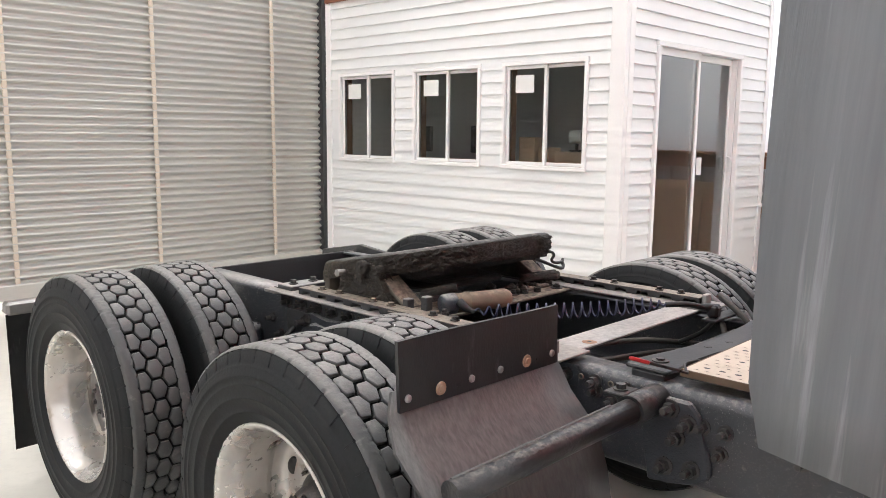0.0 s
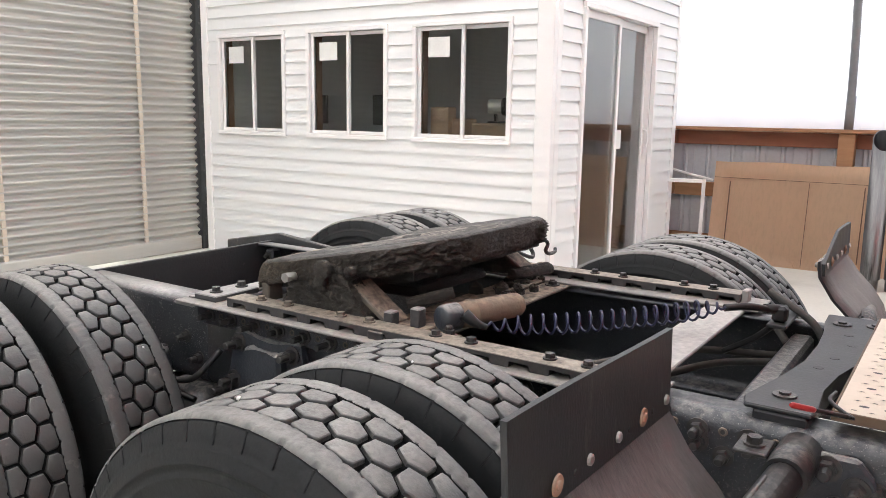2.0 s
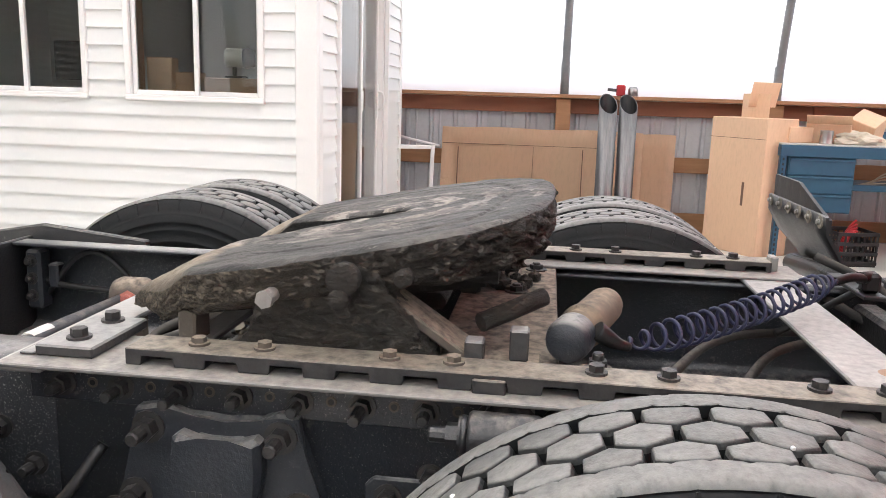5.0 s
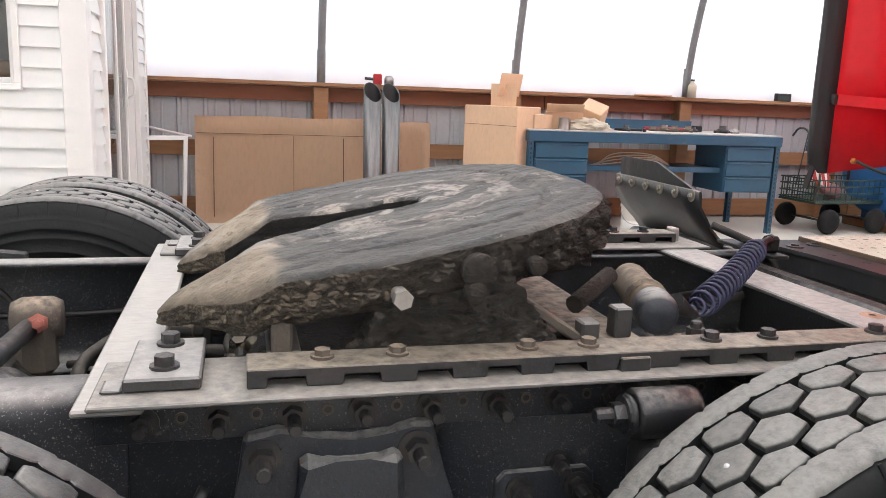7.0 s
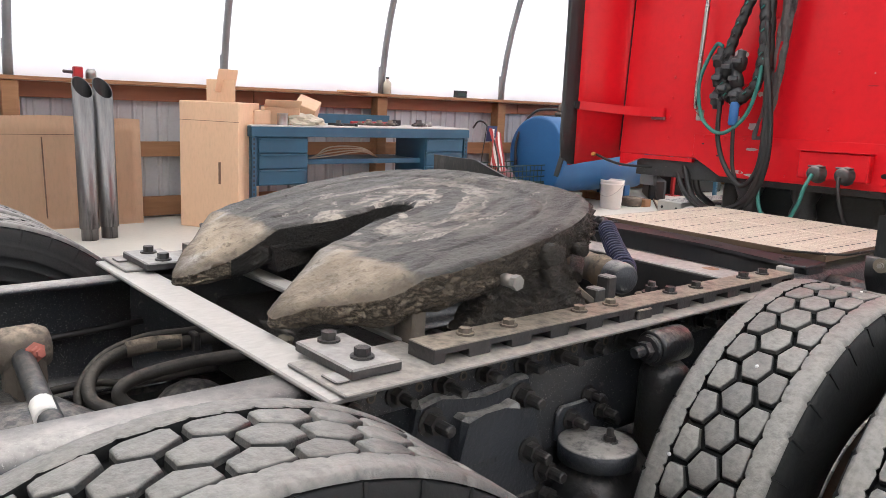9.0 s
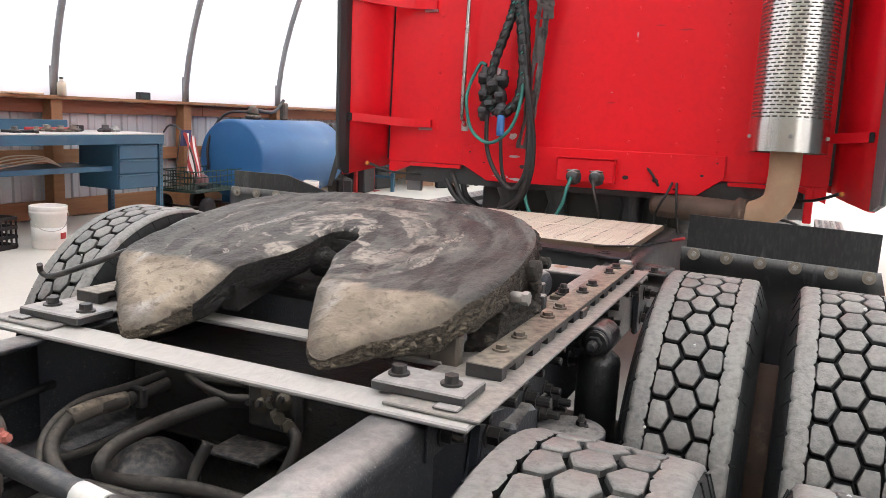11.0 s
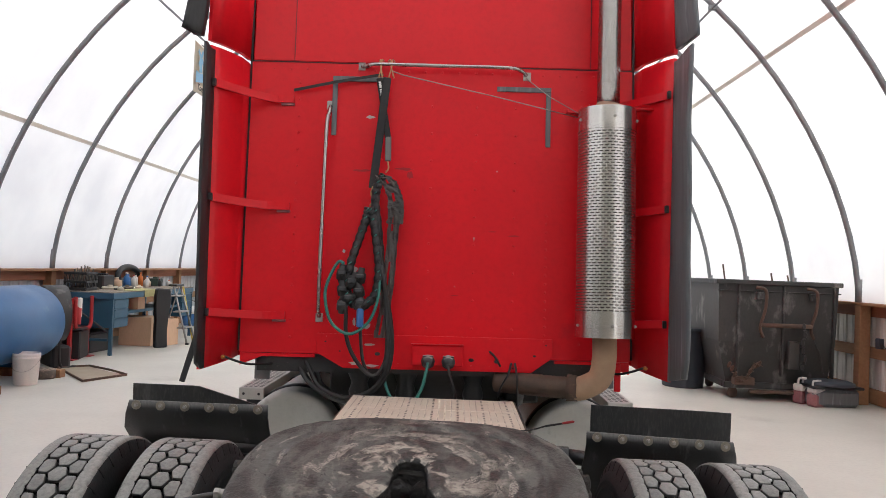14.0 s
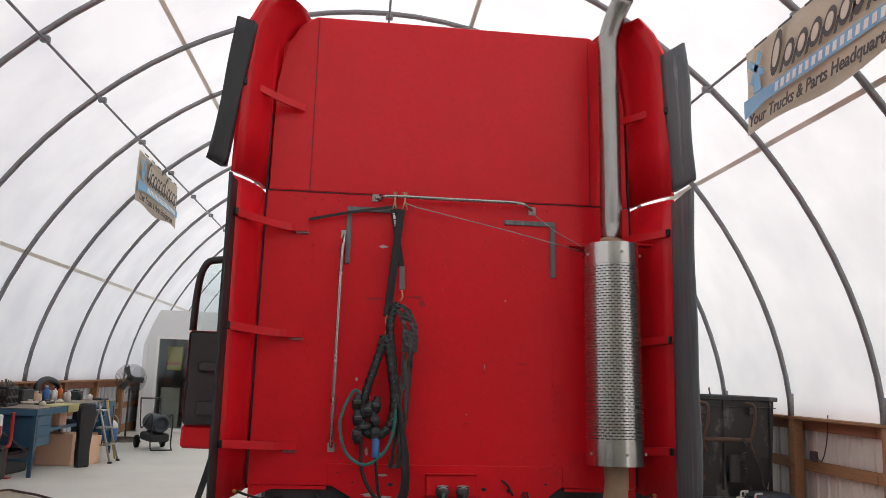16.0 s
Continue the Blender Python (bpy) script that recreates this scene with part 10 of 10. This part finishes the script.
dumpster()
tb = thing("drain_tub", "low dark plastic drain tub with a lid", "tub", pose(4.93, 8.12, 0, 0, 0, 4) @ Matrix.Diagonal((0.82, 0.82, 0.95, 1)))
part("tub_body", B((-0.42, 0.30, -0.24, 0.24, 0.0, 0.24), bevel=0.05), "edge", tb)
part("tub_rim", B((-0.46, 0.34, -0.28, 0.28, 0.241, 0.275), bevel=0.012), "black", tb)
part("tub_lid", L([(0, 0.276), (0.36, 0.276), (0.36, 0.31), (0.3, 0.33), (0, 0.335)], 32, pose(-0.06, 0, 0)), "greyplastic", tb)
for x, y, mt, w in ((4.58, 8.22, "maroon", 0.085), (4.66, 7.99, "maroon", 0.085)):
    jg = thing("jug", "pale plastic jug half full of dark red fluid", "jug", pose(x, y, 0, 0, 0, 20))
    part("jug_fluid", B((-w, w, -0.08, 0.08, 0.0, 0.16), bevel=0.02), mt, jg)
    part("jug_top", B((-w, w, -0.08, 0.08, 0.1605, 0.25), bevel=0.02), "pinkplastic", jg)
    part("jug_neck", L([(0, 0.25), (0.035, 0.25), (0.025, 0.29), (0.03, 0.292), (0.03, 0.33), (0, 0.33)], 14, pose(w * 0.4, 0, 0)), "pail", jg)
    part("jug_grip", T(bend([(-w * 0.7, 0, 0.24), (-w * 0.6, 0, 0.31), (0, 0, 0.315), (w * 0.3, 0, 0.27)]), 0.013, 8), "pinkplastic", jg)
ob = thing("outlet_box", "grey electrical box with a cable on a timber post", "outlet", pose(5.435, 8.0, 0.807))
part("box_body", B((-0.03, 0.03, -0.05, 0.05, -0.06, 0.07), bevel=0.006), "greyplastic", ob)
part("conduit", T(bend([(0, -0.05, 0.0), (-0.01, -0.2, -0.03), (0.0, -0.3, 0.2), (0.02, -0.32, 0.55)]), 0.007, 6), "black", ob)


# ---- banners hung on the purlins ----
def lettering(text, size, m, parent, mt, shear=0.0):
    cu = bpy.data.curves.new("lettering", "FONT")
    cu.body, cu.size, cu.extrude, cu.shear, cu.offset = text, size, 0.0015, shear, size * 0.02
    tmp = bpy.data.objects.new("lettering", cu)
    scene.collection.objects.link(tmp)
    bpy.context.view_layer.update()
    me = bpy.data.meshes.new_from_object(tmp.evaluated_get(bpy.context.evaluated_depsgraph_get()))
    bpy.data.objects.remove(tmp)
    me.materials.clear()
    me.materials.append(M[mt])
    ob = new("lettering", me)
    ob.parent = parent
    ob.matrix_basis = m
    return ob


def banner(m, length, height, label, flip=1):
    """Local x along the banner, z up from its lower edge; the printed side faces -y."""
    b = thing("banner", label, "banner", m, "banners in the hall")
    bm = bmesh.new()
    nx, nz = 24, 8
    g = [[bm.verts.new((length * i / nx, 0.03 * math.sin(5 * i / nx + 1.3 * j / nz) * (1 - j / nz), height * j / nz + (0.03 * math.sin(3.0 * i / nx * math.pi) if j == 0 else 0))) for i in range(nx + 1)] for j in range(nz + 1)]
    for p, q in zip(g, g[1:]):
        for i in range(nx):
            bm.faces.new((p[i], p[i + 1], q[i + 1], q[i])).smooth = True
    bmesh.ops.solidify(bm, geom=bm.faces[:], thickness=0.004)
    part("sheet", bm, "banner", b)

    def strip(x0, x1, z0, z1, mt, nm, off=-0.036):
        part(nm, B((x0 * length, x1 * length, off, off + 0.003, z0 * height, z1 * height)), mt, b)

    part("blue_band", B((0.0, length, -0.036, -0.033, 0.26 * height, 0.40 * height)), "bannerblue", b)
    part("blue_corner", P([(0.0, 0.18 * height), (0.13 * length, 0.25 * height), (0.13 * length, 0.42 * height), (0.0, 0.36 * height)], 0.032, 0.0345, Matrix(((1, 0, 0, 0), (0, 0, -1, 0), (0, 1, 0, 0), (0, 0, 0, 1)))), "bannerblue", b)
    # windmill emblem as plain shapes
    for a in (35, 125):
        bm = bmesh.new()
        box(bm, -0.17, 0.17, -0.036, -0.033, -0.035, 0.035, 0, pose(0.085 * length, 0, 0.70 * height, 0, a, 0))
        part("emblem_sail", bm, "bannerblue", b)
    part("emblem_tower", P([(0.06 * length, 0.42 * height), (0.115 * length, 0.42 * height), (0.1 * length, 0.68 * height), (0.075 * length, 0.68 * height)], 0.032, 0.035, Matrix(((1, 0, 0, 0), (0, 0, -1, 0), (0, 1, 0, 0), (0, 0, 0, 1)))), "bannerblue", b)
    # the name as plain slanted loops
    turn = Matrix(((1, 0, 0, 0), (0, 0, -1, 0), (0, 1, 0, 0), (0, 0, 0, 1)))
    for k in range(11):
        cx, tall = (0.215 + 0.071 * k) * length, (0.23 if k in (0, 6) else 0.135) * height
        cz = (0.47 * height) + tall
        for q, off, mt in ((1.0, 0.0330, "bannerink"), (0.62, 0.0365, "banner")):
            o = []
            for i in range(18):
                t = 2 * math.pi * i / 18
                u, v = 0.030 * length * q * math.cos(t), tall * q * math.sin(t)
                o.append((cx + u + 0.35 * v, cz + v))
            part("name_shape", P(o, off, off + 0.003, turn), mt, b)
        part("name_stroke", P([(cx + 0.012 * length, 0.45 * height), (cx + 0.026 * length, 0.45 * height), (cx + 0.048 * length, 0.60 * height), (cx + 0.036 * length, 0.60 * height)], 0.0330, 0.0360, turn), "bannerink", b)
    for k in range(22):
        x = (0.20 + 0.034 * k) * length
        part("address_bar", P([(x, 0.285 * height), (x + 0.018 * length, 0.285 * height), (x + 0.024 * length, 0.375 * height), (x + 0.006 * length, 0.375 * height)], 0.037, 0.040, turn), "paper", b)
    for k in range(6):
        strip(0.08 + 0.15 * k, 0.16 + 0.15 * k, 0.945, 0.97, "bannerink", "small_print_bar")
    lettering("Your Trucks & Parts Headquarters", 0.158 * height / 0.86, pose(0.03 * length, -0.037, 0.06 * height, 90, 0, 0), b, "bannerink", 0.25)


banner(pose(3.22, 5.20, 4.15, 0, 0, -90), 3.0, 0.87, "tan and blue parts dealer banner hung from the purlin")
banner(pose(-4.30, 10.75, 4.28, 0, 0, 90), 2.65, 0.86, "tan and blue parts dealer banner hung along the purlin")


# ---- inside the site office, behind the windows ----
fan = thing("desk_fan", "small silver and black heater fan on the office desk", "fan", pose(-3.45, -1.60, 1.33))
part("fan_drum", L([(0.045, -0.075), (0.055, -0.075), (0.06, -0.06), (0.06, 0.05), (0.05, 0.06), (0.0, 0.06)], 24, pose(0, 0, 0.13, 90, 0, 15)), "pail", fan)
part("fan_back", L([(0.0, 0.0), (0.066, 0.0), (0.07, 0.02), (0.05, 0.07), (0, 0.075)], 24, pose(-0.012, 0.055, 0.13, -90, 0, 15)), "black", fan)
part("fan_foot", B((-0.05, 0.05, -0.05, 0.07, 0, 0.015), (-0.012, 0.012, -0.012, 0.012, 0.016, 0.08), bevel=0.004), "black", fan)
ds = thing("desk", "long wooden desk inside the site office", "desk", pose(0, 0, 0))
part("desk_top", B((-4.0, -3.3, -4.5, -1.15, 1.18, 1.21), bevel=0.004), "pink", ds)
for y in (-4.45, -1.2):
    part("desk_leg", B((-3.98, -3.32, y - 0.02, y + 0.02, 0.03, 1.179)), "pink", ds)
carton("cardboard_box", 0.16, 0.16, 0.24, pose(-3.42, -2.08, 1.21, 0, 0, 10), "small brown carton on the office desk")
carton("cardboard_box", 0.15, 0.15, 0.15, pose(-3.5, -1.93, 1.21, 0, 0, -10), "small brown carton on the office desk")
carton("cardboard_box", 0.12, 0.42, 0.12, pose(-3.42, -1.56, 1.21, 0, 0, 0), "long tan carton on the office desk", mt="pink", tape=False)
for y in (-2.85, -3.9):
    mn = thing("monitor", "black flat screen on the office desk", "monitor", pose(-3.55, y + 0.18, 1.21))
    part("screen", B((-0.02, 0.02, -0.25, 0.25, 0.08, 0.34), bevel=0.008), "black", mn)
    part("screen_foot", B((-0.08, 0.08, -0.1, 0.1, 0, 0.012), (-0.015, 0.015, -0.03, 0.03, 0.0125, 0.0795)), "black", mn)
